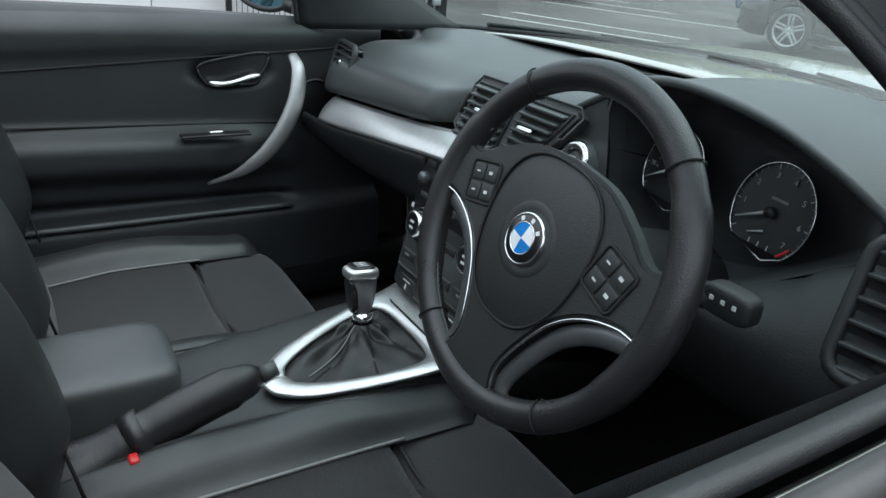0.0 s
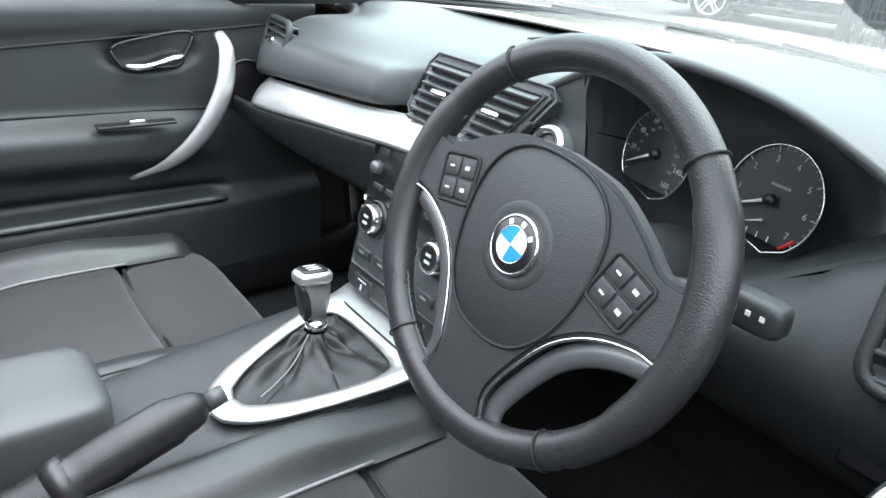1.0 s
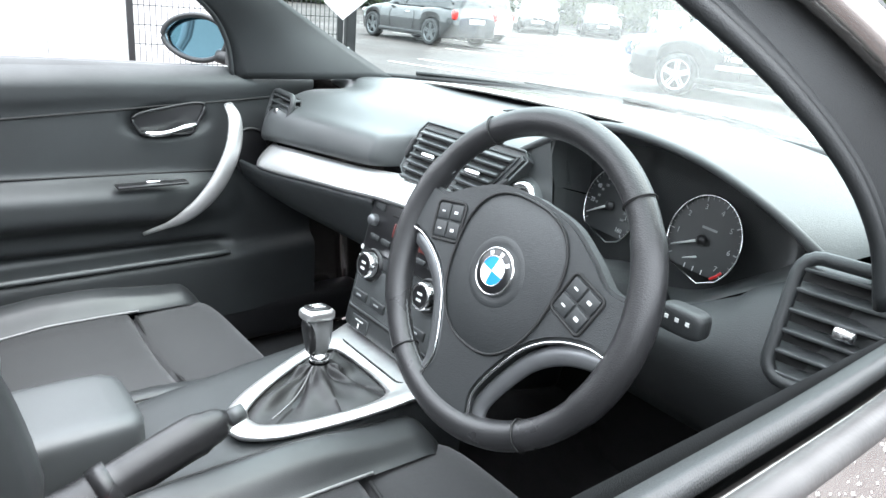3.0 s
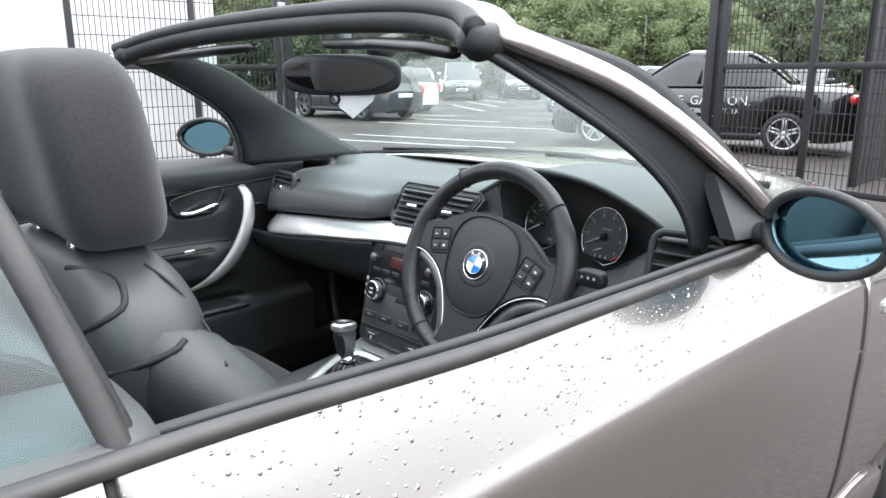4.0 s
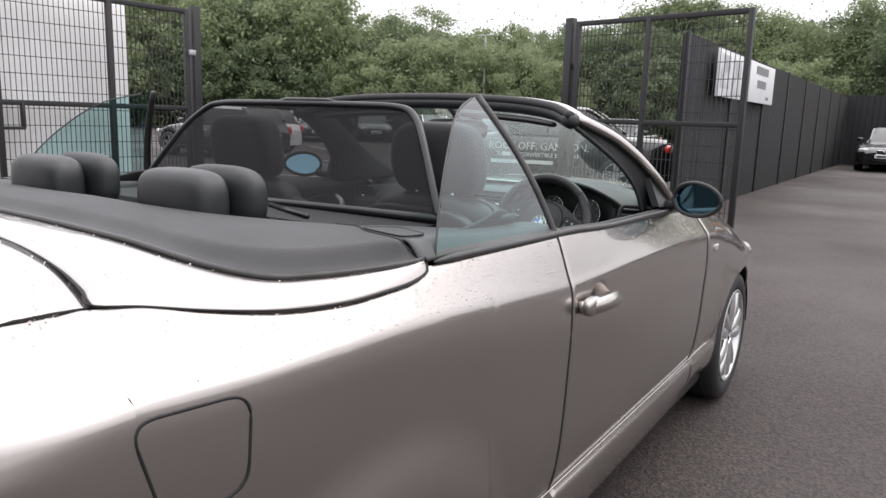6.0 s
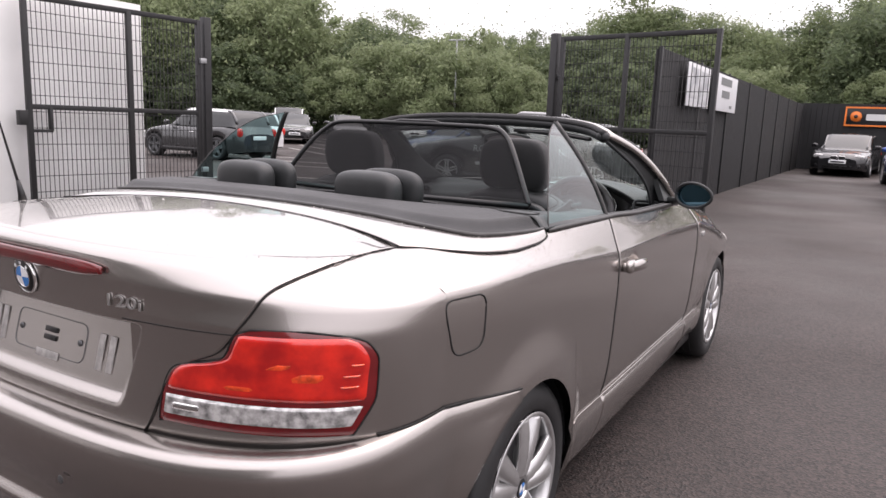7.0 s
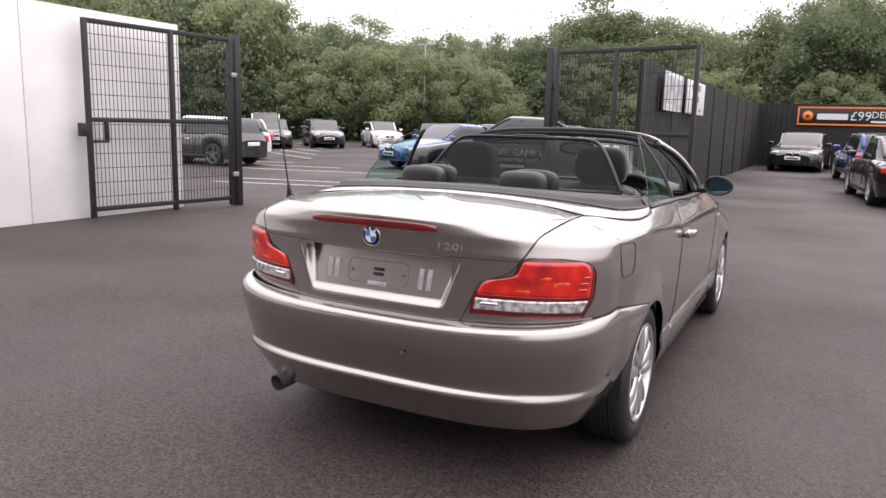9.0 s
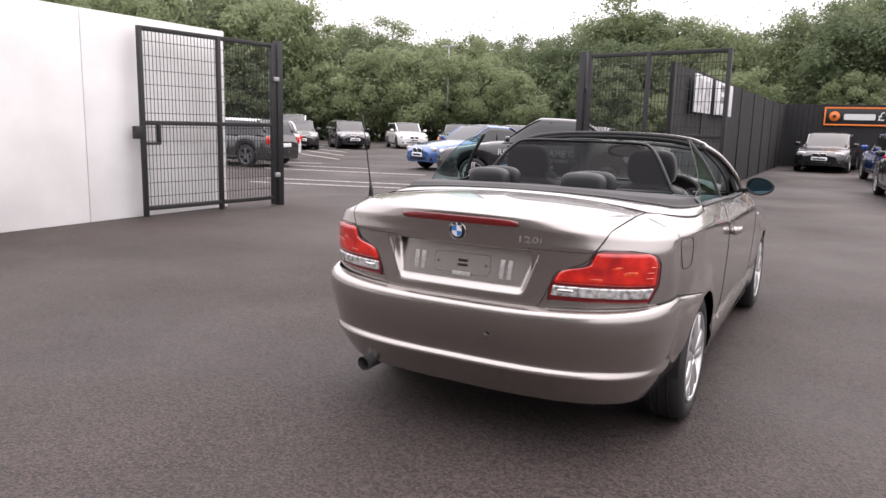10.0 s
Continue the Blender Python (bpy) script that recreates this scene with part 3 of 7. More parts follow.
# height of the wood's edge by bearing from the yard, in degrees left of the car's line
EDGE = curve1([-12, -1, 2, 5, 8, 10, 12.5, 14, 16, 19, 21, 25, 28, 30, 32, 34, 36.5, 39, 41, 43, 45, 47, 50, 55, 62, 80],
              [10.5, 9.8, 9.2, 8.3, 7.2, 7.7, 7.3, 8.6, 9.2, 8.6, 7.2, 7.2, 7.0, 7.7, 6.7, 7.0, 8.1, 7.6, 7.0, 7.3, 9.2, 9.9, 10.2, 9.4, 8.8, 8.8])
rnd = random.Random(11)
used = set()
FAR = 1.28


def plant(kind, bearing, dist, height):
    t, h = TREES[kind]
    if kind in used:
        t = copy_thing(t, Matrix())
    used.add(kind)
    a = radians(bearing)
    k = height / h
    wide = k ** 0.6 * rnd.uniform(0.92, 1.12) * FAR
    k, dist = k * FAR, dist * FAR
    t.matrix_basis = pose(1.6 - dist * math.sin(a), -2.7 + dist * math.cos(a), -0.1, 0, 0, rnd.uniform(0, 360)) @ Matrix.Diagonal((wide, wide, k, 1))


b = -10.0
while b < 78:
    d = 53 * rnd.uniform(0.97, 1.05)
    plant(rnd.choice((0, 2, 2, 0, 3)), b, d, EDGE(b) * d / 48 * rnd.uniform(0.90, 1.04))
    b += 3.5 * rnd.uniform(0.8, 1.2)
b = -9.0
while b < 77:
    d = 48 * rnd.uniform(0.97, 1.03)
    plant(rnd.choice((0, 2, 1, 0, 2)), b, d, EDGE(b) * rnd.uniform(0.72, 0.98))
    b += 4.0 * rnd.uniform(0.8, 1.2)
b = -8.0
while b < 76:
    if not 25.5 < b < 38.5:
        plant(rnd.choice((4, 1, 4)), b, 44 * rnd.uniform(0.98, 1.03), rnd.uniform(3.2, 5.0))
    b += 4.6 * rnd.uniform(0.8, 1.2)
for b, hh in ((35.2, 5.5), (30.5, 5.2), (27.0, 4.4)):
    plant(1, b, 42.5, hh)
# undergrowth along the wood's edge
rng = np.random.default_rng(5)
n = 30000
a, d = np.radians(rng.uniform(-10, 77, n)), rng.uniform(42.5, 50, n) * FAR
pts = np.stack([1.6 - d * np.sin(a), -2.7 + d * np.cos(a), 0.05 + np.abs(rng.normal(0, 1.1, n)) * (0.8 + 0.4 * np.sin(a * 40))], 1)
under = part("undergrowth", leaf_mesh(pts, rng.uniform(0.6, 1.4, n), rng.normal(0, 1, (n, 3)), 0.16, rng), LEAF3, None)
tagged(under, "dense dark green undergrowth at the edge of the wood", "bushes", kind="stuff")

# ---- the silver convertible: bodywork ----
# axes: x to the car's right, y forward from the rear axle, z up
car = empty("convertible_car")
car.rotation_euler = (0, 0, radians(1.43))
tagged(car, "silver two-door convertible with its black hood folded down, wet with rain", "car")

WY = curve1([-0.50, -0.40, -0.2, 0.0, 0.4, 0.9, 1.7, 2.2, 2.66, 2.95, 3.15, 3.30], [0.812, 0.828, 0.856, 0.864, 0.865, 0.866, 0.864, 0.860, 0.866, 0.845, 0.80, 0.70])
TX = curve1([-0.40, -0.3, -0.14, 0.0, 0.1, 0.21, 0.71, 1.3, 1.66, 1.95, 2.3, 2.66, 3.0, 3.3], [0.648, 0.685, 0.748, 0.778, 0.790, 0.793, 0.813, 0.803, 0.783, 0.775, 0.757, 0.715, 0.63, 0.52])
TZ = curve1([-0.40, -0.14, 0.1, 0.3, 0.71, 1.3, 1.66, 1.95, 2.3, 2.66, 3.0, 3.3], [1.028, 1.018, 1.012, 1.016, 1.013, 1.002, 0.988, 0.972, 0.922, 0.868, 0.785, 0.69])
CZ = curve1([-0.40, -0.1, 0.2, 0.45, 0.7, 1.4, 2.0, 2.4, 2.66, 3.0, 3.3], [0.955, 0.955, 0.945, 0.925, 0.905, 0.90, 0.875, 0.80, 0.735, 0.665, 0.60])
ZB = 0.185


def section(y):
    """Control points (x, z) of the flank at y, from the top edge down."""
    w, tx, tz, cz = WY(y), TX(y), TZ(y), CZ(y)
    d, h = w - 0.012 - tx, tz - cz
    c = min(1, max(0, (y - 1.95) / 0.45))  # the front wing is rounder than the door
    return [(tx, tz), (tx + 0.10 * d, tz - (0.06 - 0.03 * c) * h), (tx + 0.38 * d, tz - (0.34 - 0.14 * c) * h), (tx + 0.68 * d, tz - (0.66 - 0.20 * c) * h), (tx + 0.98 * d, tz - (0.97 - 0.07 * c) * h), (w - 0.0085, cz - 0.005),
            (w - 0.0055, cz - 0.018), (w - 0.002, cz - 0.05), (w, cz - 0.13), (w - 0.003, 0.68), (w - 0.006, 0.60), (w - 0.012, 0.50), (w - 0.022, 0.42), (w - 0.034, 0.375),
            (w - 0.032, 0.365), (w - 0.020, 0.350), (w - 0.028, 0.28), (w - 0.06, ZB)]


SECTIONS = {}


def flank(y, z):
    """x of the right flank at y, z."""
    k = round(y, 4)
    if k not in SECTIONS:
        p = spline(section(k), 60)
        SECTIONS[k] = ([-q[1] for q in p], [q[0] for q in p])
    zs, xs = SECTIONS[k]
    x = float(np.interp(-z, zs, xs))
    dent = max(0.0, 1 - ((y - 0.872) / 0.056) ** 2 - ((z - 0.850) / 0.034) ** 2)
    for c in (0.0, 2.66):
        b = max(0.0, 1 - max(0.0, math.hypot(y - c, z - 0.306) - ARCH) / 0.15)
        x += (0.025 if c == 0.0 else 0.007) * b * b * (3 - 2 * b)
    return x - 0.011 * dent


ARCH = 0.334


def low_edge(y):
    z = ZB
    for c in (0.0, 2.66):
        if abs(y - c) < ARCH:
            z = max(z, 0.306 + math.sqrt(ARCH**2 - (y - c) ** 2))
    return z


def panel_ys(y0, y1, n):
    ys = list(np.linspace(y0, y1, n + 1))
    for c in (0.0, 2.66):
        for i in range(25):
            a = math.pi * i / 24
            y = c + ARCH * math.cos(a)
            if y0 < y < y1:
                ys = [q for q in ys if abs(q - y) > 0.006] + [y]
    if y0 < 0.868 < y1:
        ys = [q for q in ys if not 0.79 < q < 0.945] + list(np.linspace(0.792, 0.943, 32))
    return sorted(ys)


def flank_panel(y0, y1, n, nz=46, top=None, bottom=None):
    ys = panel_ys(y0, y1, n)
    vs, fs = [], []
    for y in ys:
        zt = TZ(y) if top is None else top(y)
        zl = max(low_edge(y), bottom(y) if bottom else 0)
        for j in range(nz + 1):
            s = j / nz
            s = s**1.35
            z = zt + (zl - zt) * s
            vs.append((flank(y, z), y, z))
    for i in range(len(ys) - 1):
        for j in range(nz):
            a, b = i * (nz + 1) + j, (i + 1) * (nz + 1) + j
            fs.append((a, a + 1, b + 1, b))
    return mesh("flank", vs, fs)


def both(name, me, mat, t=0.0, label=""):
    for m in (Matrix(), MIRX):
        ob = part(name, moved(me, m), mat, car, label)
        if t:
            thick(ob, t)


both("door_skin", flank_panel(0.704, 1.985, 60, 100), PAINT, 0.012)
both("front_wing", flank_panel(1.990, 3.30, 50, bottom=lambda y: 0.24), PAINT, 0.01)

# rear end: contours round the tail, from the flank at YR to the centre line
YR = -0.40
# each row: half width and height at the flank, then depth and height on the centre line
TAIL = [(0.60, 1.032, -0.66, 1.048), (0.655, 1.028, -0.78, 1.042), (0.725, 1.018, -0.835, 1.036), (0.780, 0.992, -0.852, 1.022),
        (0.803, 0.957, -0.848, 0.985), (0.818, 0.925, -0.841, 0.94), (0.832, 0.87, -0.836, 0.895), (0.838, 0.80, -0.834, 0.82),
        (0.836, 0.72, -0.836, 0.72), (0.833, 0.655, -0.838, 0.652), (0.830, 0.60, -0.838, 0.60)]
BUMPER = [(0.818, 0.692, -0.842, 0.668), (0.827, 0.689, -0.872, 0.664), (0.833, 0.683, -0.892, 0.657), (0.839, 0.672, -0.903, 0.646), (0.844, 0.648, -0.908, 0.626), (0.845, 0.605, -0.903, 0.585),
          (0.838, 0.54, -0.882, 0.515), (0.824, 0.455, -0.852, 0.440), (0.818, 0.425, -0.846, 0.415), (0.820, 0.408, -0.858, 0.400), (0.820, 0.396, -0.862, 0.389), (0.812, 0.378, -0.850, 0.372),
          (0.785, 0.320, -0.815, 0.318), (0.750, 0.262, -0.775, 0.252)]


BUMPERS = None


def tail_point(rows, s, a):
    """A point of the tail at row s (0 to 1) and turn a (0: flank, 1: centre line)."""
    p = rows[min(len(rows) - 2, int(s * (len(rows) - 1)))]
    q = rows[min(len(rows) - 1, int(s * (len(rows) - 1)) + 1)]
    f = s * (len(rows) - 1) - min(len(rows) - 2, int(s * (len(rows) - 1)))
    w, zs, r, zr = (p[i] + (q[i] - p[i]) * f for i in range(4))
    if rows is not BUMPERS and zs < 1.0265:
        w = flank(YR, zs)
    th = a * math.pi / 2
    ns = 3.05 if rows is BUMPERS else 2.75 if zs < 0.90 else 2.75 - 0.5 * min(1, (zs - 0.90) / 0.1)
    c, n = max(0, math.cos(th)) ** (2 / ns), max(0, math.sin(th)) ** (2 / ns)
    b = 3 * a * a - 2 * a**3
    return Vector((w * c, YR + (r - YR) * n, zs + (zr - zs) * b))


def smooth_rows(rows, n):
    p = np.array(rows)
    d = np.concatenate([[0], np.cumsum(np.linalg.norm(np.diff(p, axis=0), axis=1))])
    fs = [curve1(d, p[:, i]) for i in range(4)]
    return [tuple(f(t) for f in fs) for t in np.linspace(0, d[-1], n + 1)]


TAILS, BUMPERS = smooth_rows(TAIL, 80), smooth_rows(BUMPER, 60)


TA, TS = np.linspace(0, 1, 161), np.linspace(0, 1, 161)
TAB = np.array([[tail_point(TAILS, s, a)[:] for s in TS] for a in TA])


def tail_column(a):
    k = min(159, int(a * 160))
    f = a * 160 - k
    return TAB[k] * (1 - f) + TAB[k + 1] * f


def tail_at(a, z, out=0.0):
    """The tail's surface at turn a and height z, moved outwards a little."""
    def at(q, h):
        c = tail_column(min(1, max(0, q)))
        return Vector((np.interp(-h, -c[:, 2], c[:, 0]), np.interp(-h, -c[:, 2], c[:, 1]), h))
    p = at(a, z)
    if out:
        n = (at(a + 0.006, z) - at(a - 0.006, z)).cross(at(a, z + 0.003) - at(a, z - 0.003)).normalized()
        if n.y > 0 or (abs(n.y) < 0.05 and n.x < 0):
            n = -n
        p = p + n * out
    return p


def tail_turn(x, z):
    """The turn at which the tail has half width x at height z."""
    c = TAB
    xs = np.array([np.interp(-z, -c[k, :, 2], c[k, :, 0]) for k in range(0, 161, 2)])
    return float(np.interp(-x, -xs, TA[::2]))


SEAMX = curve1([0.62, 0.66, 0.70, 0.74, 0.80, 0.83, 0.86, 0.90, 0.925, 0.96, 0.985, 1.002, 1.02, 1.036], [0.315, 0.355, 0.380, 0.397, 0.432, 0.470, 0.536, 0.570, 0.588, 0.608, 0.619, 0.634, 0.648, 0.654])

# rear quarter: flank from the arch to the door, and the corner round to the lamps
def corner_panel(nz=46):
    side = TAB[0]
    vs, fs, rows = [], [], []
    for jj in range(nz + 1):
        z = TZ(YR) + (0.33 - TZ(YR)) * (jj / nz) ** 1.35
        if z > 0.60:
            rows.append(float(np.interp(-z, -side[:, 2], TS)))
    for sj in rows:
        for ii in range(43):
            vs.append(tail_point(TAILS, sj, 0.82 * ii / 42))
    for r_ in range(len(rows) - 1):
        for ii in range(42):
            k = r_ * 43 + ii
            fs.append((k, k + 1, k + 44, k + 43))
    return mesh("corner", vs, fs)


def welded(me, d):
    bm = bmesh.new()
    bm.from_mesh(me)
    bmesh.ops.remove_doubles(bm, verts=bm.verts[:], dist=d)
    bm.to_mesh(me)
    bm.free()
    me.polygons.foreach_set("use_smooth", [True] * len(me.polygons))
    return me


both("rear_quarter_panel", welded(joined([flank_panel(-0.40, 0.698, 56, bottom=lambda y: 0.640 if y < -0.09 else 0), corner_panel(),
     sheet(lambda u, v: tail_point(TAILS, 0.16 * v, 0.82 * u), 42, 8)]), 0.0012), PAINT)
# rear bumper, one skin from wheel arch to wheel arch
def bumper_f(u, v):
    k = 1 - abs(2 * u - 1)
    a = max(0.0, (k - 0.12) / 0.88)
    p = tail_point(BUMPERS, v, a)
    if k < 0.12:
        f = 1 - k / 0.12
        z = p.z - 0.035 * f * max(0.0, (p.z - 0.30) / 0.40)
        yend = -1.003 * math.sqrt(max(0.10**2, ARCH**2 - (z - 0.306) ** 2))
        lip = flank(yend, z) + 0.004 - 0.008 * max(0, 1 - v / 0.06)
        low = min(1, max(0, (z - 0.29) / 0.20))
        lip = p.x + 0.006 + (lip - p.x - 0.006) * low * low * (3 - 2 * low)
        p = Vector((p.x + (lip - p.x) * f * f * (3 - 2 * f), YR + (yend - YR) * f, z))
    return Vector((math.copysign(p.x, 1 - 2 * u) if abs(2 * u - 1) > 1e-9 else 0.0, p.y, p.z))


bumper = part("rear_bumper", sheet(bumper_f, 200, 70), PAINT, car, "silver painted rear bumper")
thick(bumper, 0.008)


# boot lid: rear face and top in one skin
RECESS = (0.300, 0.700, 0.893)
def recess(x, z):
    fx = min(1, max(0, (RECESS[0] + 0.33 * (z - RECESS[1]) - abs(x)) / 0.03))
    fz = min(1, max(0, (z - RECESS[1]) / 0.030)) * min(1, max(0, (RECESS[2] - z) / 0.012))
    deep = 0.012 + 0.048 * min(1, max(0, (z - RECESS[1]) / (RECESS[2] - RECESS[1])))
    return deep * (fx * fx * (3 - 2 * fx)) * (fz * fz * (3 - 2 * fz))


def boot_face(u, v):
    z0, z1 = 0.664, 1.036
    v = 1 - (1 - v) ** 1.8
    z = z0 + (z1 - z0) * v
    k = 2 * u - 1
    zq = z0 + (1.018 - z0) * v
    a0 = tail_turn(SEAMX(zq), zq)
    a = 1 - (1 - a0) * abs(k)
    ztop = tail_point(TAILS, 20 / 80, a).z
    ztop += (1.018 - ztop) * abs(k) ** 6
    z = z0 + (ztop - z0) * v
    p = tail_at(a, z, 0.004)
    p.y += recess(p.x, p.z)
    return Vector((math.copysign(p.x, k), p.y, p.z))


QTOP = TAB[:, :70].reshape(-1, 3)


def quarter_z(x, y):
    """Height of the tail's top surface at x, y."""
    if y > YR:
        return float(TZ(y))
    d = (QTOP[:, 0] - x) ** 2 + (QTOP[:, 1] - y) ** 2
    i = np.argsort(d)[:4]
    w = 1 / (d[i] + 1e-7)
    return float((QTOP[i, 2] * w).sum() / w.sum())


def seam_front(x):
    return -0.275 - 0.085 * min(1, abs(x) / 0.66) ** 3


def boot_top(u, v):
    k = 2 * u - 1
    back = boot_face(u, 1.0)
    xf = 0.655 * k
    front = Vector((xf, seam_front(xf) + 0.006, 1.0675 - 0.036 * (xf / 0.66) ** 2))
    p = back.lerp(front, v)
    p.z += 0.006 * math.sin(math.pi * v) * (1 - k**6)
    w = k**8
    p.z += (quarter_z(abs(p.x), p.y) + 0.003 - 0.002 * min(1, 4 * v) - p.z) * w
    return p


boot = part("boot_lid", joined([sheet(boot_face, 110, 90, True), sheet(boot_top, 110, 24, True)]), PAINT, car, "wet silver boot lid without a number plate")
thick(boot, 0.006, 1.0)


def strip(name, pts, r, mat, mirror=False, parent=None):
    """A thin bead along pts: a shut line or a trim edge."""
    me = tube(pts, r, 6)
    ob = part(name, me, mat, parent or car)
    if mirror:
        part(name, moved(me, MIRX), mat, parent or car)
    return ob


# shut lines
def fl(y, z, out=0.0005):
    return Vector((flank(y, z) + out, y, z))


strip("shut_line", [fl(0.701, z, -0.001) for z in np.linspace(1.010, 0.37, 50)], 0.0035, SEAM, True)
strip("shut_line", [fl(1.9875, z, -0.001) for z in np.linspace(0.97, 0.37, 40)], 0.0022, SEAM, True)
strip("sill_line", [fl(y, 0.372, 0.004) for y in np.linspace(0.40, 2.27, 60)], 0.0026, PAINT, True)
strip("shut_line", [fl(y, 0.692 - 0.035 * (y + 0.40) / 0.30, 0.003) for y in np.linspace(-0.40, -0.105, 16)] , 0.0028, SEAM, True)
strip("shut_line", [tail_at(a, 0.692, 0.003) for a in np.linspace(0, 0.22, 16)], 0.0022, SEAM, True)
bootseam = [tail_at(tail_turn(SEAMX(z), z), z, 0.003) for z in [1.018 - 0.351 * (1 - i / 70) ** 1.8 for i in range(71)]]
strip("shut_line", bootseam, 0.0018, SEAM, True)
low = [boot_face(u, 0.0) for u in np.linspace(0.0, 1.0, 60)]
strip("shut_line", [p + Vector((0, 0.0, -0.003)) for p in low], 0.005, SEAM)
strip("shut_line", [Vector((x, seam_front(x) + 0.0065, 1.0668 - 0.036 * (x / 0.66) ** 2)) for x in np.linspace(-0.66, 0.66, 60)], 0.0018, SEAM)
edge = [boot_top(1.0, v) for v in np.linspace(0, 1, 20)]
edge = [Vector((p.x + 0.002, p.y, max(p.z, quarter_z(p.x + 0.002, p.y) + 0.001))) for p in edge]
strip("shut_line", edge, 0.0018, SEAM, True)
# line level with the top of the plate recess
for sx in (1, -1):
    pts = [tail_at(tail_turn(x, 0.900), 0.900, 0.0035) for x in np.linspace(0.31, 0.60, 20)]
    strip("shut_line", [Vector((sx * p.x, p.y, p.z)) for p in pts], 0.0016, SEAM)
# fuel flap
FC = [(-0.412, 0.934), (-0.258, 0.932), (-0.268, 0.806), (-0.376, 0.800)]
ff = []
for i in range(4):
    p, q, r_ = (Vector(FC[(i + k) % 4]) for k in (-1, 0, 1))
    a, b = q + (p - q).normalized() * 0.034, q + (r_ - q).normalized() * 0.034
    for t in np.linspace(0, 1, 7):
        c = a * (1 - t) ** 2 + q * 2 * t * (1 - t) + b * t * t
        ff.append(fl(c.x, c.y, 0.0003))
part("fuel_flap_line", tube(ff, 0.0022, 6, True), SEAM, car)

# hood cover with its silver surround
def deck_z(x):
    return 1.066 - 0.036 * (abs(x) / 0.66) ** 2


SURO = spline([(0.790, 0.200, 1.020), (0.807, 0.178, 1.009), (0.813, 0.130, 1.001), (0.812, 0.06, 0.9975), (0.806, -0.037, 0.9965), (0.782, -0.145, 1.003), (0.738, -0.233, 1.0135), (0.687, -0.301, 1.0238)]
              + [(0.655, -0.352, 1.030)] + [(x, seam_front(x) + 0.008, deck_z(x) - 0.0005) for x in (0.60, 0.5, 0.35, 0.2, 0.0)], 80)
SURI = spline([(0.788, 0.188, 1.024), (0.784, 0.11, 1.026), (0.774, 0.035, 1.028), (0.757, -0.035, 1.030), (0.724, -0.110, 1.034), (0.645, -0.155, 1.046),
              (0.45, -0.158, 1.060), (0.30, -0.160, 1.066), (0.15, -0.160, 1.069), (0.0, -0.160, 1.070)], 80)


def surround(u, v):
    i = int(round((1 - abs(2 * u - 1)) * 80))
    p = SURO[i].lerp(SURI[i], v)
    return Vector((math.copysign(p.x, 2 * u - 1), p.y, p.z + 0.007 * math.sin(math.pi * v)))


suro = part("hood_cover_surround", sheet(surround, 160, 10), PAINT, car, "silver panel round the hood cover")
thick(suro, 0.006)
strip("shut_line", [surround(0.5 + 0.5 * i / 80, 0.0) + Vector((0.0008, 0, 0.0)) for i in range(81)], 0.0018, SEAM, True)
strip("shut_line", [surround(1.0, v) + Vector((0, 0.003, 0.001)) for v in (0, 0.5, 1.0)], 0.003, SEAM, True)
TONF = spline([(0.778, 0.188, 1.028), (0.752, 0.182, 1.050), (0.738, 0.180, 1.060), (0.655, 0.190, 1.064), (0.605, 0.216, 1.066), (0.535, 0.170, 1.070), (0.46, 0.125, 1.074), (0.36, 0.070, 1.080), (0.20, 0.045, 1.084), (0.0, 0.045, 1.086)], 80)


def tonneau(u, v):
    k = 2 * u - 1
    i = int(round((1 - abs(k)) * 80))
    a, b = SURI[i], TONF[i]
    v = v**1.6
    p = a.lerp(b, v)
    d = v * (Vector((b.x, b.y, 0)) - Vector((a.x, a.y, 0))).length
    # flat seal band, then a steep side and a gently crowned top
    f = min(1, max(0, (d - 0.016) / 0.040))
    f = f * f * (3 - 2 * f)
    z = a.z + 0.006 + (b.z - a.z - 0.006) * max(f, v**4) + 0.006 * math.sin(math.pi * v) * f
    return Vector((math.copysign(p.x, k), p.y, z))


ton = part("hood_cover", sheet(tonneau, 160, 36), TONNEAU, car, "matt black textile hood cover")
thick(ton, 0.012)
strip("hood_cover_seal", [tonneau(i / 160, 0.0) + Vector((0, 0, -0.003)) for i in range(161)], 0.0055, SEALM)
strip("cover_seam", [tonneau(i / 160, 1.0) + Vector((0, 0.002, 0.0)) for i in range(2, 31)], 0.0026, SEAM, True)


# trim between the cover and the side glass
SHELFX = curve1([0.18, 0.27, 0.40, 0.52, 0.62, 0.74], [0.560, 0.590, 0.640, 0.690, 0.700, 0.706])
SHELFZ = curve1([0.18, 0.30, 0.45, 0.60, 0.74], [1.062, 1.058, 1.044, 1.036, 1.032])


def side_shelf(u, v):
    y = 0.188 + 0.55 * u
    x1, zt, x0 = TX(y) - 0.006, SHELFZ(y), SHELFX(y)
    cr = max(0.10, 0.040 - 0.012 * u) * 0.40
    if v < 0.4:
        f = v / 0.4
        g = 1 - (1 - f) ** 2
        return Vector((x1 - cr * f, y, 1.022 + (zt - 1.022) * g))
    if v < 0.8:
        f = (v - 0.4) / 0.4
        return Vector((x1 - cr + (x0 - x1 + cr) * f, y, zt + 0.001 * math.sin(math.pi * f)))
    f = (v - 0.8) / 0.2
    return Vector((x0 - 0.02 * f, y, zt - 0.11 * f * f))


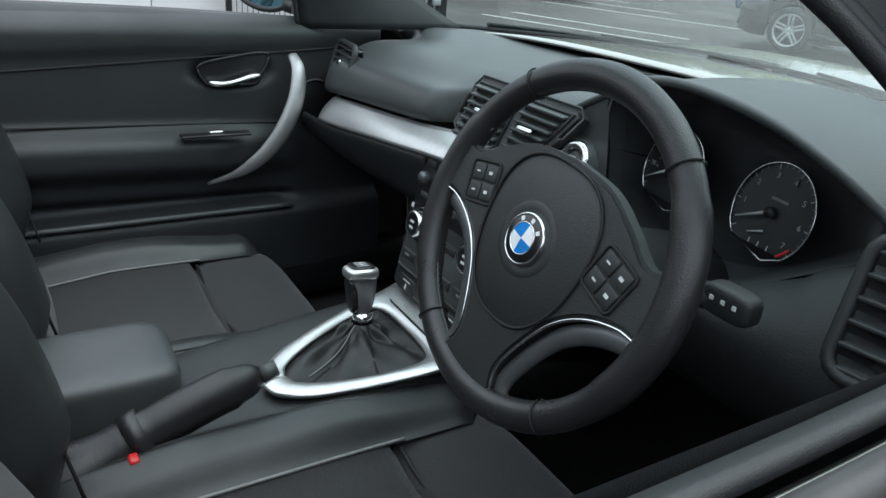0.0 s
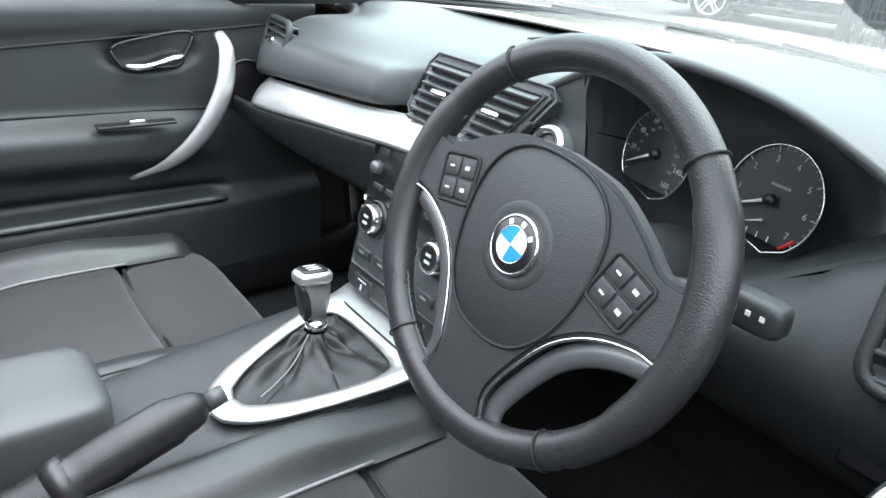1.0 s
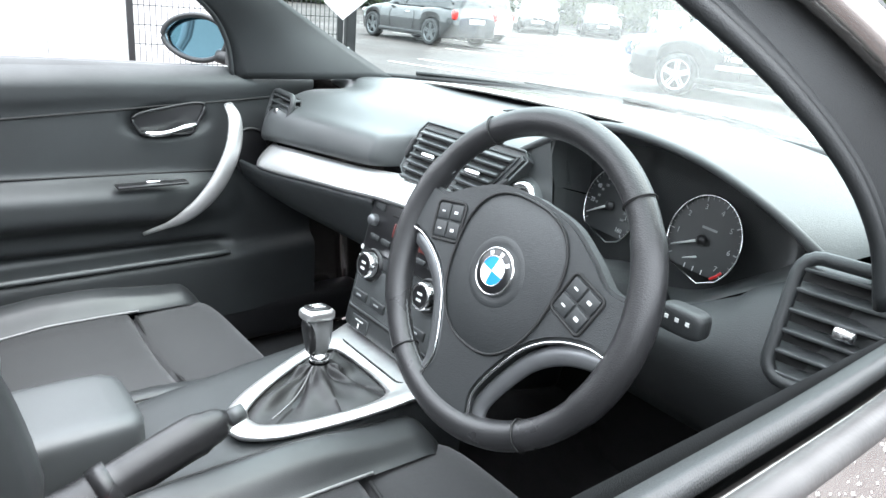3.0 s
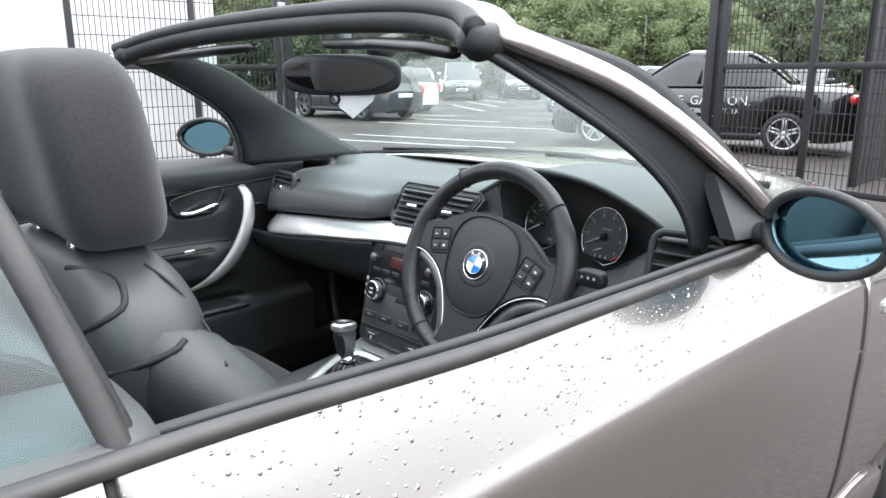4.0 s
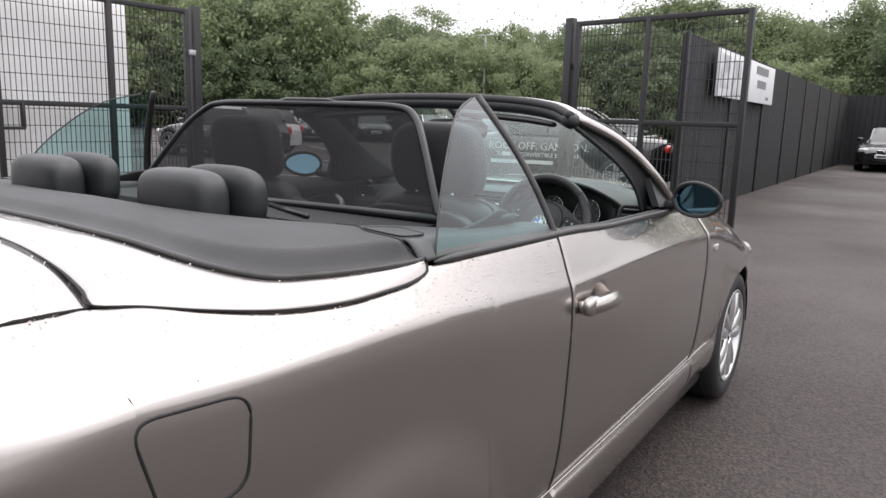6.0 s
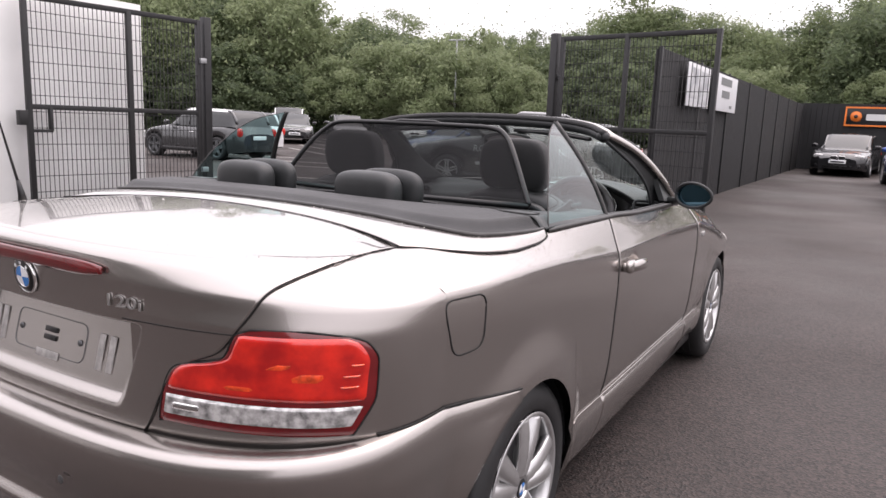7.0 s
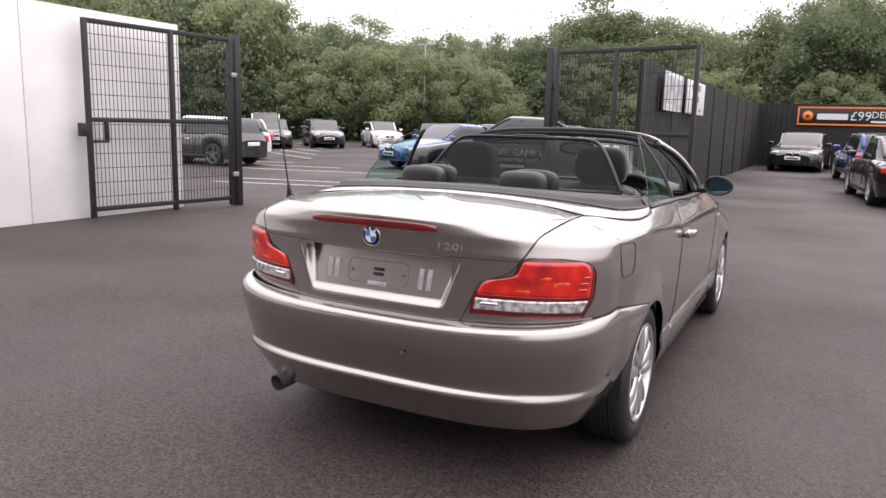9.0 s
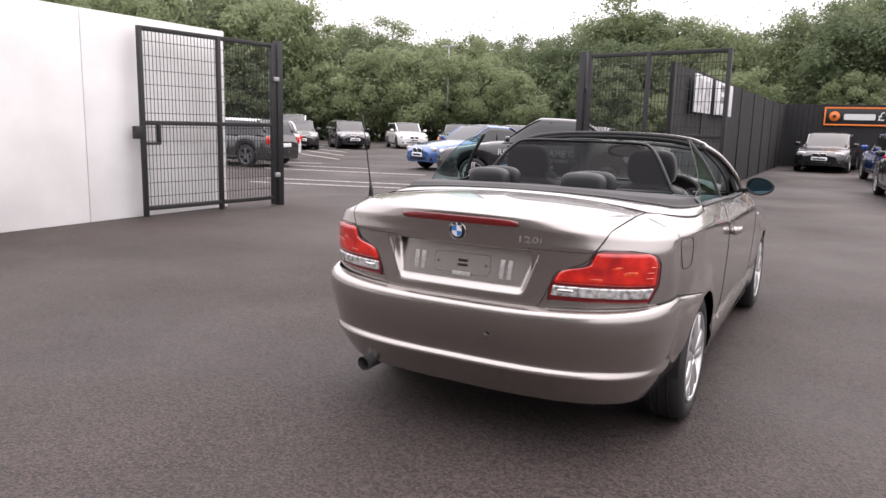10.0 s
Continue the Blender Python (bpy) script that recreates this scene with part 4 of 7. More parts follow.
both("shelf_trim", sheet(side_shelf, 24, 30), SOFTG, 0.006)
FLAP = [Vector(p) for p in ((0.612, 0.222), (0.655, 0.290), (0.754, 0.252), (0.744, 0.188))]
loop = []
for i in range(4):
    p, q, r_ = (FLAP[(i + k) % 4] for k in (-1, 0, 1))
    a, b = q + (p - q).normalized() * 0.022, q + (r_ - q).normalized() * 0.022
    for t in np.linspace(0, 1, 6):
        c = a * (1 - t) ** 2 + q * 2 * t * (1 - t) + b * t * t
        loop.append((c.x, c.y, SHELFZ(c.y) + 0.003))
both("shelf_flap_line", tube([Vector(p) for p in loop], 0.0013, 5, True), SEAM)
both("shelf_flap", mesh("flap", loop + [(x, y, z - 0.006) for x, y, z in loop], [tuple(range(24))] + [(i, i + 24, (i + 1) % 24 + 24, (i + 1) % 24) for i in range(24)], False), SOFTG)

# bonnet and cowl
def bonnet(u, v):
    y = 2.02 + 1.28 * v
    k = 2 * u - 1
    crown = 0.045 + 0.075 * min(1, (y - 2.02) / 0.5) + 0.055 * max(0, (y - 2.6) / 0.7)
    return Vector((k * (TX(y) - 0.004), y - 0.02 * abs(k) * (1 - v), TZ(y) + crown * (1 - abs(k) ** 3) - 0.001))


bon = part("bonnet", sheet(bonnet, 40, 30), PAINT, car, "silver bonnet wet with rain")
thick(bon, 0.006)
def nose(u, v):
    k = 2 * u - 1
    top = bonnet(u, 1.0)
    f = min(1, 2.5 * v)
    f = f * f * (3 - 2 * f)
    return Vector((top.x + (0.74 * k - top.x) * f, top.y + 0.11 * (1 - abs(k) ** 3) * math.sin(0.5 * math.pi * min(1, 2 * v)) ** 0.6 - 0.02 * v, top.z + (0.22 - top.z) * v))


part("front_bumper", sheet(nose, 30, 16), PAINT, car)
# underside and inner wheel houses
part("underbody", rbox(1.16, 3.7, 0.10, 0.01, at=(0, 1.40, 0.21)), GLOSSK, car)
for sx in (1, -1):
    part("sill_underside", rbox(0.26, 1.90, 0.06, 0.02, at=(sx * 0.68, 1.34, 0.21)), GLOSSK, car)
for y in (0.0, 2.66):
    for sx in (1, -1):
        arch = [(0.36 * math.cos(a), 0.36 * math.sin(a)) for a in np.linspace(0, math.pi, 24)]
        me = sheet(lambda u, v: Vector((sx * (0.845 - 0.33 * v), y + 0.340 * math.cos(u * math.pi), 0.306 + 0.340 * math.sin(u * math.pi))), 24, 3)
        part("wheel_arch_liner", me, GLOSSK, car)
        part("wheel_arch_back", mesh("fan", [(sx * 0.52, y, 0.315)] + [(sx * 0.52, y + c, 0.315 + s) for c, s in arch], [(0, i, i + 1) for i in range(1, 24)]), GLOSSK, car)

# tail lamps
LZ = [0.700, 0.722, 0.765, 0.808, 0.826, 0.838, 0.850, 0.885, 0.900, 0.912]
LI = curve1(LZ, [0.400, 0.402, 0.409, 0.427, 0.450, 0.510, 0.546, 0.564, 0.572, 0.60])
LO = curve1([0.700, 0.724, 0.78, 0.85, 0.885, 0.900, 0.912], [0.762, 0.772, 0.788, 0.790, 0.780, 0.763, 0.70])


def lamp_sheet(z0, z1, x0, x1, out, inset=0.0, edge=0.12, nu=36, nv=20):
    """A lamp piece on the tail between two heights; x0 and x1 are shares of the lamp's width."""
    def f(u, v):
        z = z0 + (z1 - z0) * v
        a, b = LI(z) + inset, LO(z) - inset
        lo, hi = a + (b - a) * x0, a + (b - a) * x1
        k = min(1, u / edge, (1 - u) / edge) if edge else 1
        q = min(1, v / (edge * 2), (1 - v) / (edge * 2)) if edge else 1
        rise = (1 - (1 - k) ** 2) * (1 - (1 - q) ** 2)
        return tail_at(tail_turn(lo + (hi - lo) * u, z), z, 0.002 + (out - 0.002) * rise)
    return sheet(f, nu, nv, True)


for m in (Matrix(), MIRX):
    tl = empty("tail_lamp", car)
    tl["label"] = "red and clear tail lamp cluster"
    part("lamp_rim", moved(lamp_sheet(0.700, 0.912, 0, 1, 0.006, edge=0.03), m), REDDARK, tl)
    part("red_lens", moved(lamp_sheet(0.768, 0.905, 0, 1, 0.012, 0.007, 0.05), m), REDLENS, tl)
    part("clear_lens", moved(lamp_sheet(0.718, 0.763, 0, 1, 0.012, 0.007, 0.05, 40, 10), m), CLEARLENS, tl)
    part("clear_bulb", moved(lamp_sheet(0.728, 0.754, 0.05, 0.27, 0.0145, 0.007, 0.2, 16, 8), m), CHROME, tl)
    for z0, z1, x0, x1 in ((0.776, 0.814, 0.30, 0.56), (0.820, 0.868, 0.36, 0.58), (0.786, 0.860, 0.62, 0.86)):
        part("reflector", moved(lamp_sheet(z0, z1, x0, x1, 0.0135, 0.007, 0.3, 14, 10), m), REDHOT, tl)
    for k in range(3):
        part("lamp_rib", moved(lamp_sheet(0.800 + k * 0.022, 0.807 + k * 0.022, 0.88, 0.965, 0.0150, 0.007, 0.2, 8, 4), m), REDHOT, tl)
    zs = list(np.linspace(0.700, 0.912, 30))
    outline = [tail_at(tail_turn(LI(z), z), z, 0.003) for z in zs] + [tail_at(tail_turn(LO(z), z), z, 0.003) for z in zs[::-1]]
    part("lamp_seam", moved(tube(outline, 0.0020, 6, True), m), SEAM, tl)

# third brake lamp, emblem, badge, plate area
def brake(u, v):
    x = -0.272 + 0.544 * u
    h = 0.011 * (1 - (2 * u - 1) ** 8) + 0.0035
    z = 0.995 + 0.004 * (1 - (2 * u - 1) ** 2) + h * (2 * v - 1)
    p = tail_at(tail_turn(max(0.0005, abs(x)), z), z, 0.007 + 0.003 * math.sin(math.pi * v))
    return Vector((math.copysign(p.x, x), p.y, p.z))


bl = part("brake_lamp", sheet(brake, 60, 6, True), REDDARK, car, "thin red third brake lamp")
thick(bl, 0.006)


def roundel(name, r, parent, m):
    e = empty(name, parent)
    e["label"] = "round emblem with blue and white quarters"
    part("ring", moved(lathe([(r, 0), (r, r * 0.10), (r * 0.92, r * 0.16), (r * 0.90, r * 0.12)], 40), m), CHROME, e)
    part("band", moved(lathe([(r * 0.92, r * 0.10), (r * 0.86, r * 0.16), (r * 0.60, r * 0.20)], 40), m), GLOSSK, e)
    part("inner_ring", moved(tube(ring(r * 0.60, 40, r * 0.20), r * 0.025, 6, True), m), CHROME, e)
    for q in range(4):
        pts = [(0, 0)] + [(r * 0.59 * math.cos(q * math.pi / 2 + i * math.pi / 16), r * 0.59 * math.sin(q * math.pi / 2 + i * math.pi / 16)) for i in range(9)]
        me = mesh("quarter", [(x, y, r * (0.20 + 0.05 * (1 - (x * x + y * y) / (0.36 * r * r)))) for x, y in pts], [(0, i, i + 1) for i in range(1, 9)])
        part("quarter", moved(me, m), BLUE if q % 2 == 1 else WHITE, e)
    for i in range(3):
        a = radians(90 + (1 - i) * 42)
        t = moved(rbox(r * 0.16, r * 0.17, r * 0.02, 0.0), Matrix.Translation((r * 0.75 * math.cos(a), r * 0.75 * math.sin(a), r * 0.185)) @ Matrix.Rotation(a - math.pi / 2, 4, "Z"))
        part("letter_bar", moved(t, m), WHITE, e)
    return e


def tail_frame(x, z, out):
    a = tail_turn(max(x, 0.0005), z)
    p, q = tail_at(a, z, out), tail_at(a, z, 0.0)
    return axes(p, p - q)


roundel("emblem", 0.041, car, tail_frame(0.0, 0.948, 0.006))
badge = moved(lettering("120i", 0.036, 0.0012), tail_frame(0.318, 0.934, 0.0070) @ Matrix.Diagonal((1.75, 1, 1, 1)))
part("badge", badge, ALU, car, "chrome model number badge")
def boot_y(x, z):
    return tail_at(tail_turn(max(abs(x), 0.0005), z), z, 0.004).y + recess(x, z) - 0.0004


LEAN = Matrix.Rotation(-0.225, 4, "X")
for sx, dx in ((-1, 0.225), (-1, 0.19), (1, 0.225), (1, 0.19)):
    p = Vector((sx * dx, boot_y(sx * dx, 0.795) - 0.0015, 0.795))
    part("adhesive_strip", moved(rbox(0.020, 0.003, 0.080, 0.001), Matrix.Translation(p) @ LEAN @ Matrix.Rotation(sx * 0.02, 4, "Y")), STRIPM, car)
part("adhesive_strip", moved(rbox(0.085, 0.003, 0.017, 0.001), Matrix.Translation((0.005, boot_y(0, 0.757) - 0.0015, 0.757)) @ LEAN), STRIPM, car)
part("plate_clip", moved(rbox(0.045, 0.004, 0.012, 0.001), Matrix.Translation((0.005, boot_y(0, 0.812) - 0.0015, 0.812)) @ LEAN), GLOSSK, car)
part("plate_clip", moved(rbox(0.045, 0.004, 0.012, 0.001), Matrix.Translation((0.005, boot_y(0, 0.794) - 0.0015, 0.794)) @ LEAN), GLOSSK, car)
for x in (-0.115, 0.115):
    part("plate_screw", moved(lathe([(0, 0.003), (0.006, 0.003), (0.008, 0)], 12), axes((x, boot_y(x, 0.80), 0.80), (0, -1, 0))), PEWTER, car)
part("plate_press_line", tube([Vector((x, boot_y(x, 0.80 + z), 0.80 + z)) for x, z in rrect(0.27, 0.085, 0.02, 4)], 0.0012, 5, True), PEWTER, car)
part("parking_sensor", moved(lathe([(0, 0.0008), (0.009, 0.0008), (0.010, 0)], 16), axes((0.17, -0.895, 0.53), (0, -1, 0.0))), PEWTER, car)

# exhaust, antenna
part("exhaust_pipe", tube([(-0.49, -0.50, 0.262), (-0.515, -0.66, 0.252), (-0.532, -0.775, 0.238)], 0.036, 18, caps=False), PEWTER, car, "dark exhaust tail pipe")
part("diffuser", rbox(1.16, 0.28, 0.12, 0.04, at=(0, -0.54, 0.275)), GLOSSK, car)
ant = empty("antenna", car)
part("antenna_foot", tube([(-0.72, -0.45, 1.005), (-0.72, -0.455, 1.04), (-0.718, -0.465, 1.085)], [0.016, 0.011, 0.006], 10), GLOSSK, ant)
part("antenna_rod", tube([(-0.718, -0.465, 1.08), (-0.71, -0.51, 1.25), (-0.70, -0.56, 1.42)], [0.0045, 0.003, 0.0025], 6), GLOSSK, ant)

# door handle and side repeater on each side
for m in (Matrix(), MIRX):
    h = empty("door_handle", car)
    h["label"] = "silver painted pull handle with a lock"
    pts = spline([(0.868, 0.735, 0.840), (0.892, 0.765, 0.842), (0.903, 0.82, 0.842), (0.903, 0.875, 0.840), (0.893, 0.925, 0.836), (0.868, 0.956, 0.832)], 24)
    rs = [0.005 + 0.0105 * math.sin(math.pi * (0.16 + 0.80 * i / 24)) ** 0.7 for i in range(25)]
    part("grip", moved(tube(pts, rs, 14, flat=1.35, up=(0, 0, 1)), m), PAINT, h)
    part("lock_cap", moved(cushion(0.030, 0.082, 0.046, at=(0.887, 0.768, 0.842), power=3.0), m), PAINT, h)
    part("lock", moved(lathe([(0, 0.002), (0.008, 0.002), (0.011, 0.004), (0.012, 0)], 18), m @ axes((0.902, 0.777, 0.842), (1, -0.1, 0.05)) if m == Matrix() else m @ axes((0.902, 0.777, 0.842), (1, -0.1, 0.05))), CHROME, h)
    part("grip_gap", moved(tube([(0.905, 0.808, 0.826), (0.914, 0.809, 0.842), (0.905, 0.810, 0.858)], 0.0016, 6), m), SEAM, h)
    part("side_repeater", moved(cushion(0.014, 0.060, 0.026, at=(flank(2.12, 0.805) + 0.002, 2.12, 0.805), power=3.5), m), CLEARLENS, car, "clear side indicator")


# wheels
def wheel(cx, y, sx):
    w = empty("road_wheel", car)
    w["label"] = "silver five-spoke alloy wheel with a black tyre"
    m = Matrix.Translation((cx, y, 0.308)) @ Matrix.Scale(0.975, 4) @ Matrix.Rotation(math.pi / 2 * sx, 4, "Y") @ Matrix.Rotation(radians(24), 4, "Z")
    tyre = [(0.222, -0.19), (0.255, -0.205), (0.295, -0.200), (0.312, -0.185), (0.316, -0.15), (0.316, -0.05), (0.312, -0.022), (0.296, -0.004), (0.270, 0.004), (0.243, 0.001), (0.228, -0.006), (0.222, -0.02)]
    part("tyre", moved(lathe(tyre, 56), m), RUBBER, w)
    for z in (-0.065, -0.105, -0.145):
        part("tread_groove", moved(tube(ring(0.3155, 56, z), 0.004, 5, True), m), SEAM, w)
    rim = [(0.226, -0.002), (0.221, 0.002), (0.213, -0.004), (0.208, -0.02), (0.200, -0.05), (0.195, -0.16)]
    part("rim", moved(lathe(rim, 56), m), RIM, w)
    part("brake_disc", moved(lathe([(0.03, -0.085), (0.145, -0.085), (0.145, -0.105)], 40), m), PEWTER, w)
    part("barrel", moved(lathe([(0.195, -0.14), (0.02, -0.14)], 32), m), GLOSSK, w)
    def spoke(u, v):
        r = 0.035 + 0.172 * v
        half = 0.030 + 0.046 * v**1.2
        k = 2 * u - 1
        z = -0.022 + 0.010 * math.sin(v * 2.6) - 0.010 * abs(k) ** 4
        groove = 0.022 * math.exp(-((k / (0.14 + 0.26 * v)) ** 4)) * min(1, v * 3)
        return Vector((r, k * half, z - groove))
    me = sheet(spoke, 22, 18, True)
    for i in range(5):
        o = part("spoke", moved(me, m @ Matrix.Rotation(i * 2 * math.pi / 5, 4, "Z")), RIM, w)
        thick(o, 0.028, 0.0)
    part("hub", moved(lathe([(0.0, -0.012), (0.028, -0.012), (0.045, -0.018), (0.060, -0.035)], 28), m), RIM, w)
    for i in range(5):
        a = (i + 0.5) * 2 * math.pi / 5
        part("wheel_bolt", moved(lathe([(0, 0.010), (0.008, 0.010), (0.009, 0)], 10), m @ Matrix.Translation((0.053 * math.cos(a), 0.053 * math.sin(a), -0.032))), PEWTER, w)
    part("hub_cap", moved(lathe([(0, 0.003), (0.026, 0.002), (0.029, 0)], 24), m @ Matrix.Translation((0, 0, -0.012))), GLOSSK, w)
    for q in range(4):
        pts = [(0, 0, 0.0045)] + [(0.019 * math.cos(q * math.pi / 2 + i * math.pi / 8), 0.019 * math.sin(q * math.pi / 2 + i * math.pi / 8), 0.004) for i in range(5)]
        part("cap_quarter", moved(mesh("q", pts, [(0, i, i + 1) for i in range(1, 5)]), m @ Matrix.Translation((0, 0, -0.012))), BLUE if q % 2 else WHITE, w)


for y in (0.032, 2.66):
    for sx in (1, -1):
        wheel(sx * 0.850, y, sx)

# ---- windscreen frame, glass, mirrors ----
PT = Vector((0.592, 1.275, 1.294))
pil = spline([(0.780, 1.97, 0.93), (0.772, 1.84, 0.985), (0.764, 1.74, 1.030), (0.753, 1.665, 1.080), (0.730, 1.598, 1.130), (0.700, 1.530, 1.180), (0.656, 1.435, 1.236), PT], 24)
hdr = spline([PT, (0.50, 1.330, 1.322), (0.32, 1.372, 1.342), (0.0, 1.392, 1.350), (-0.32, 1.372, 1.342), (-0.50, 1.330, 1.322), (-PT.x, PT.y, PT.z)], 60)
both("windscreen_pillar", tube(list(pil), 0.020, 12, flat=0.75, up=(0.5, -0.4, 0.75)), PAINT)
PZ = sorted(((p.z, p) for p in pil), key=lambda q: q[0])


def pil_at(z):
    zs = [q[0] for q in PZ]
    return Vector([float(np.interp(z, zs, [q[1][i] for q in PZ])) for i in range(3)])


CFRONT = spline([(0.570, 1.325, 1.302), (0.628, 1.53, 1.252), (0.658, 1.70, 1.160), (0.660, 1.83, 1.085), (0.60, 1.985, 0.990)], 24)
# rear edge of the inner trim, on the driver's and on the passenger's side
for m, rear in ((Matrix(), [(0.580, 1.258, 1.270), (0.626, 1.365, 1.207), (0.662, 1.455, 1.150), (0.688, 1.530, 1.090), (0.704, 1.580, 1.030), (0.712, 1.605, 0.970)]),
                (MIRX, [(0.585, 1.262, 1.276), (0.634, 1.405, 1.212), (0.674, 1.540, 1.132), (0.698, 1.595, 1.060), (0.712, 1.615, 0.975)])):
    rear = spline(rear, 24)

    def pillar_cover(u, v):
        i = int(round(v * 24))
        p = rear[i].lerp(CFRONT[i], u)
        b = math.sin(math.pi * u)
        return p + Vector((-0.012 * b, -0.010 * b, 0.0))

    def pillar_side(u, v):
        i = int(round(v * 24))
        return rear[i].lerp(pil_at(rear[i].z) + Vector((-0.012, -0.004, 0)), u)

    thick(part("pillar_trim", moved(sheet(pillar_cover, 12, 24), m), SOFT, car), 0.012)
    part("pillar_edge", moved(tube([p + Vector((0.004, -0.004, 0.004)) for p in rear], [0.008 - 0.002 * i / 24 for i in range(25)], 10), m), SOFT, car)
    part("pillar_side", moved(sheet(pillar_side, 6, 24, True), m), SOFT, car)
part("header_rail", tube([p + Vector((0, 0.012, 0.0)) for p in hdr], 0.022, 12, flat=0.7, up=(0, -0.35, 1)), PAINT, car, "silver top rail of the windscreen")
part("header_trim", tube([p + Vector((0, -0.026, -0.018)) for p in hdr], 0.024, 12, flat=0.9), SOFT, car)
part("header_seal", tube([p + Vector((0, -0.036, 0.001)) for p in hdr], 0.015, 8), RUBBER, car)
both("latch_cap", cushion(0.055, 0.06, 0.045, at=(0.580, 1.262, 1.283), power=2.5), SOFT)


def screen(u, v):
    k = 2 * u - 1
    base = Vector((0.735 * k, 2.27 - 0.34 * abs(k) ** 2.2, 0.985 + 0.015 * (1 - k * k)))
    top = hdr[int(round((1 - u) * 60))] + Vector((0, 0.018, 0))
    p = base.lerp(top, v)
    b = 0.035 * math.sin(math.pi * v)
    return p + Vector((0, b * 0.5, b))


ws = part("windscreen", sheet(screen, 60, 24), GLASS, car, "clear raked windscreen")
ws.visible_shadow = False
part("windscreen_edge", tube([screen(i / 60, 0.0) + Vector((0, -0.006, 0.002)) for i in range(61)], 0.0075, 8), RUBBER, car)
# cowl and wipers
part("cowl", sheet(lambda u, v: screen(u, 0.0) + Vector((0, 0.004 + 0.10 * v * (1 - 0.5 * abs(2 * u - 1)), -0.016 - 0.02 * v)), 40, 4), GLOSSK, car)
for x0, x1, dx in ((0.45, -0.10, 0.0), (-0.05, -0.60, 0.0)):
    wp = empty("wiper", car)
    a = [screen(0.5 + (x0 + (x1 - x0) * t) / 1.47, 0.004 + 0.022 * t) + Vector((0, 0.014, 0.003)) for t in np.linspace(0, 1, 8)]
    part("blade", tube(a, 0.005, 6), RUBBER, wp)
    part("arm", tube([a[0] + Vector((0.10, 0.10, -0.01)), a[0] + Vector((0.02, 0.03, 0.004)), a[4] + Vector((0, 0.008, 0.006))], [0.010, 0.007, 0.004], 6), GLOSSK, wp)

# belt seals along door and quarter, outside and inside
def sag(y):
    k = min(1, max(0, (y - 0.72) / 0.35))
    return k * k * (3 - 2 * k)


both("belt_seal", tube([Vector((TX(y) + 0.001 + 0.006 * sag(y), y, TZ(y) + 0.005 - 0.010 * sag(y))) for y in np.linspace(0.22, 1.80, 60)], [(0.009 + 0.001 * sag(y)) * min(1, 0.35 + (y - 0.22) / 0.08) for y in np.linspace(0.22, 1.80, 60)], 8, flat=0.85), SEALM)
both("door_top_trim", sheet(lambda u, v: Vector((TX(0.70 + 1.12 * u) - 0.012 - 0.036 * v, 0.70 + 1.12 * u, TZ(0.70 + 1.12 * u) + 0.004 - 0.010 * sag(0.70 + 1.12 * u) - 0.018 * v - 0.05 * v**3)), 30, 8, True), SOFT, 0.01)

# fixed rear side glass with its black front post
def qg(u, v):
    f0, f1 = Vector((0.800, 0.705, 1.018)), Vector((0.622, 0.628, 1.332))
    front = f0.lerp(f1, v) + Vector((0.020 * math.sin(math.pi * v), 0, 0))
    r = spline([(0.785, 0.235, 1.022), (0.757, 0.285, 1.110), (0.718, 0.365, 1.205), (0.668, 0.475, 1.290), (0.622, 0.620, 1.331)], 20)
    j = v * 20
    a, b = r[min(19, int(j))], r[min(20, int(j) + 1)]
    rear = a.lerp(b, j - int(j))
    return front.lerp(rear, u)


qme = sheet(qg, 12, 20)
for m in (Matrix(), MIRX):
    q = empty("rear_side_window", car)
    q["label"] = "raised tinted rear quarter window"
    g = part("pane", moved(qme, m), QGLASS, q, "green tinted glass")
    g.visible_shadow = False
    part("pane_edge", moved(tube([qg(1.0, i / 20) for i in range(21)], 0.0022, 6), m), SEALM, q)
    part("front_post", moved(tube([qg(-0.012, i / 12) + Vector((0, 0.004, 0)) for i in range(-1, 13)], 0.0095, 10, flat=0.8, up=(1, 0, 0)), m), SEALM, q)
    part("post_seal", moved(tube([qg(-0.035, i / 12) + Vector((-0.008, 0.004, 0)) for i in range(-1, 13)], 0.005, 8), m), RUBBER, q)

# belts beside the front seats
for m in (Matrix(), MIRX):
    sb = empty("seat_belt", car)
    pts = spline([(0.715, 0.40, 1.025), (0.705, 0.55, 1.040), (0.697, 0.642, 1.052), (0.690, 0.72, 1.000), (0.672, 0.84, 0.75), (0.66, 0.92, 0.45)], 24)
    part("webbing", moved(tube(pts, 0.020, 8, flat=0.08, up=(1, 0.2, 0.1)), m), GLOSSK, sb)
    part("belt_guide", moved(tube([(0.668, 0.626, 1.050), (0.697, 0.640, 1.046), (0.726, 0.657, 1.055)], 0.010, 10), m), SOFTG, sb)
    for q in ((0.673, 0.628, 1.052), (0.721, 0.654, 1.056)):
        part("guide_pin", moved(cushion(0.013, 0.013, 0.012, at=q, n=4, power=2.2), m), CHROME, sb)

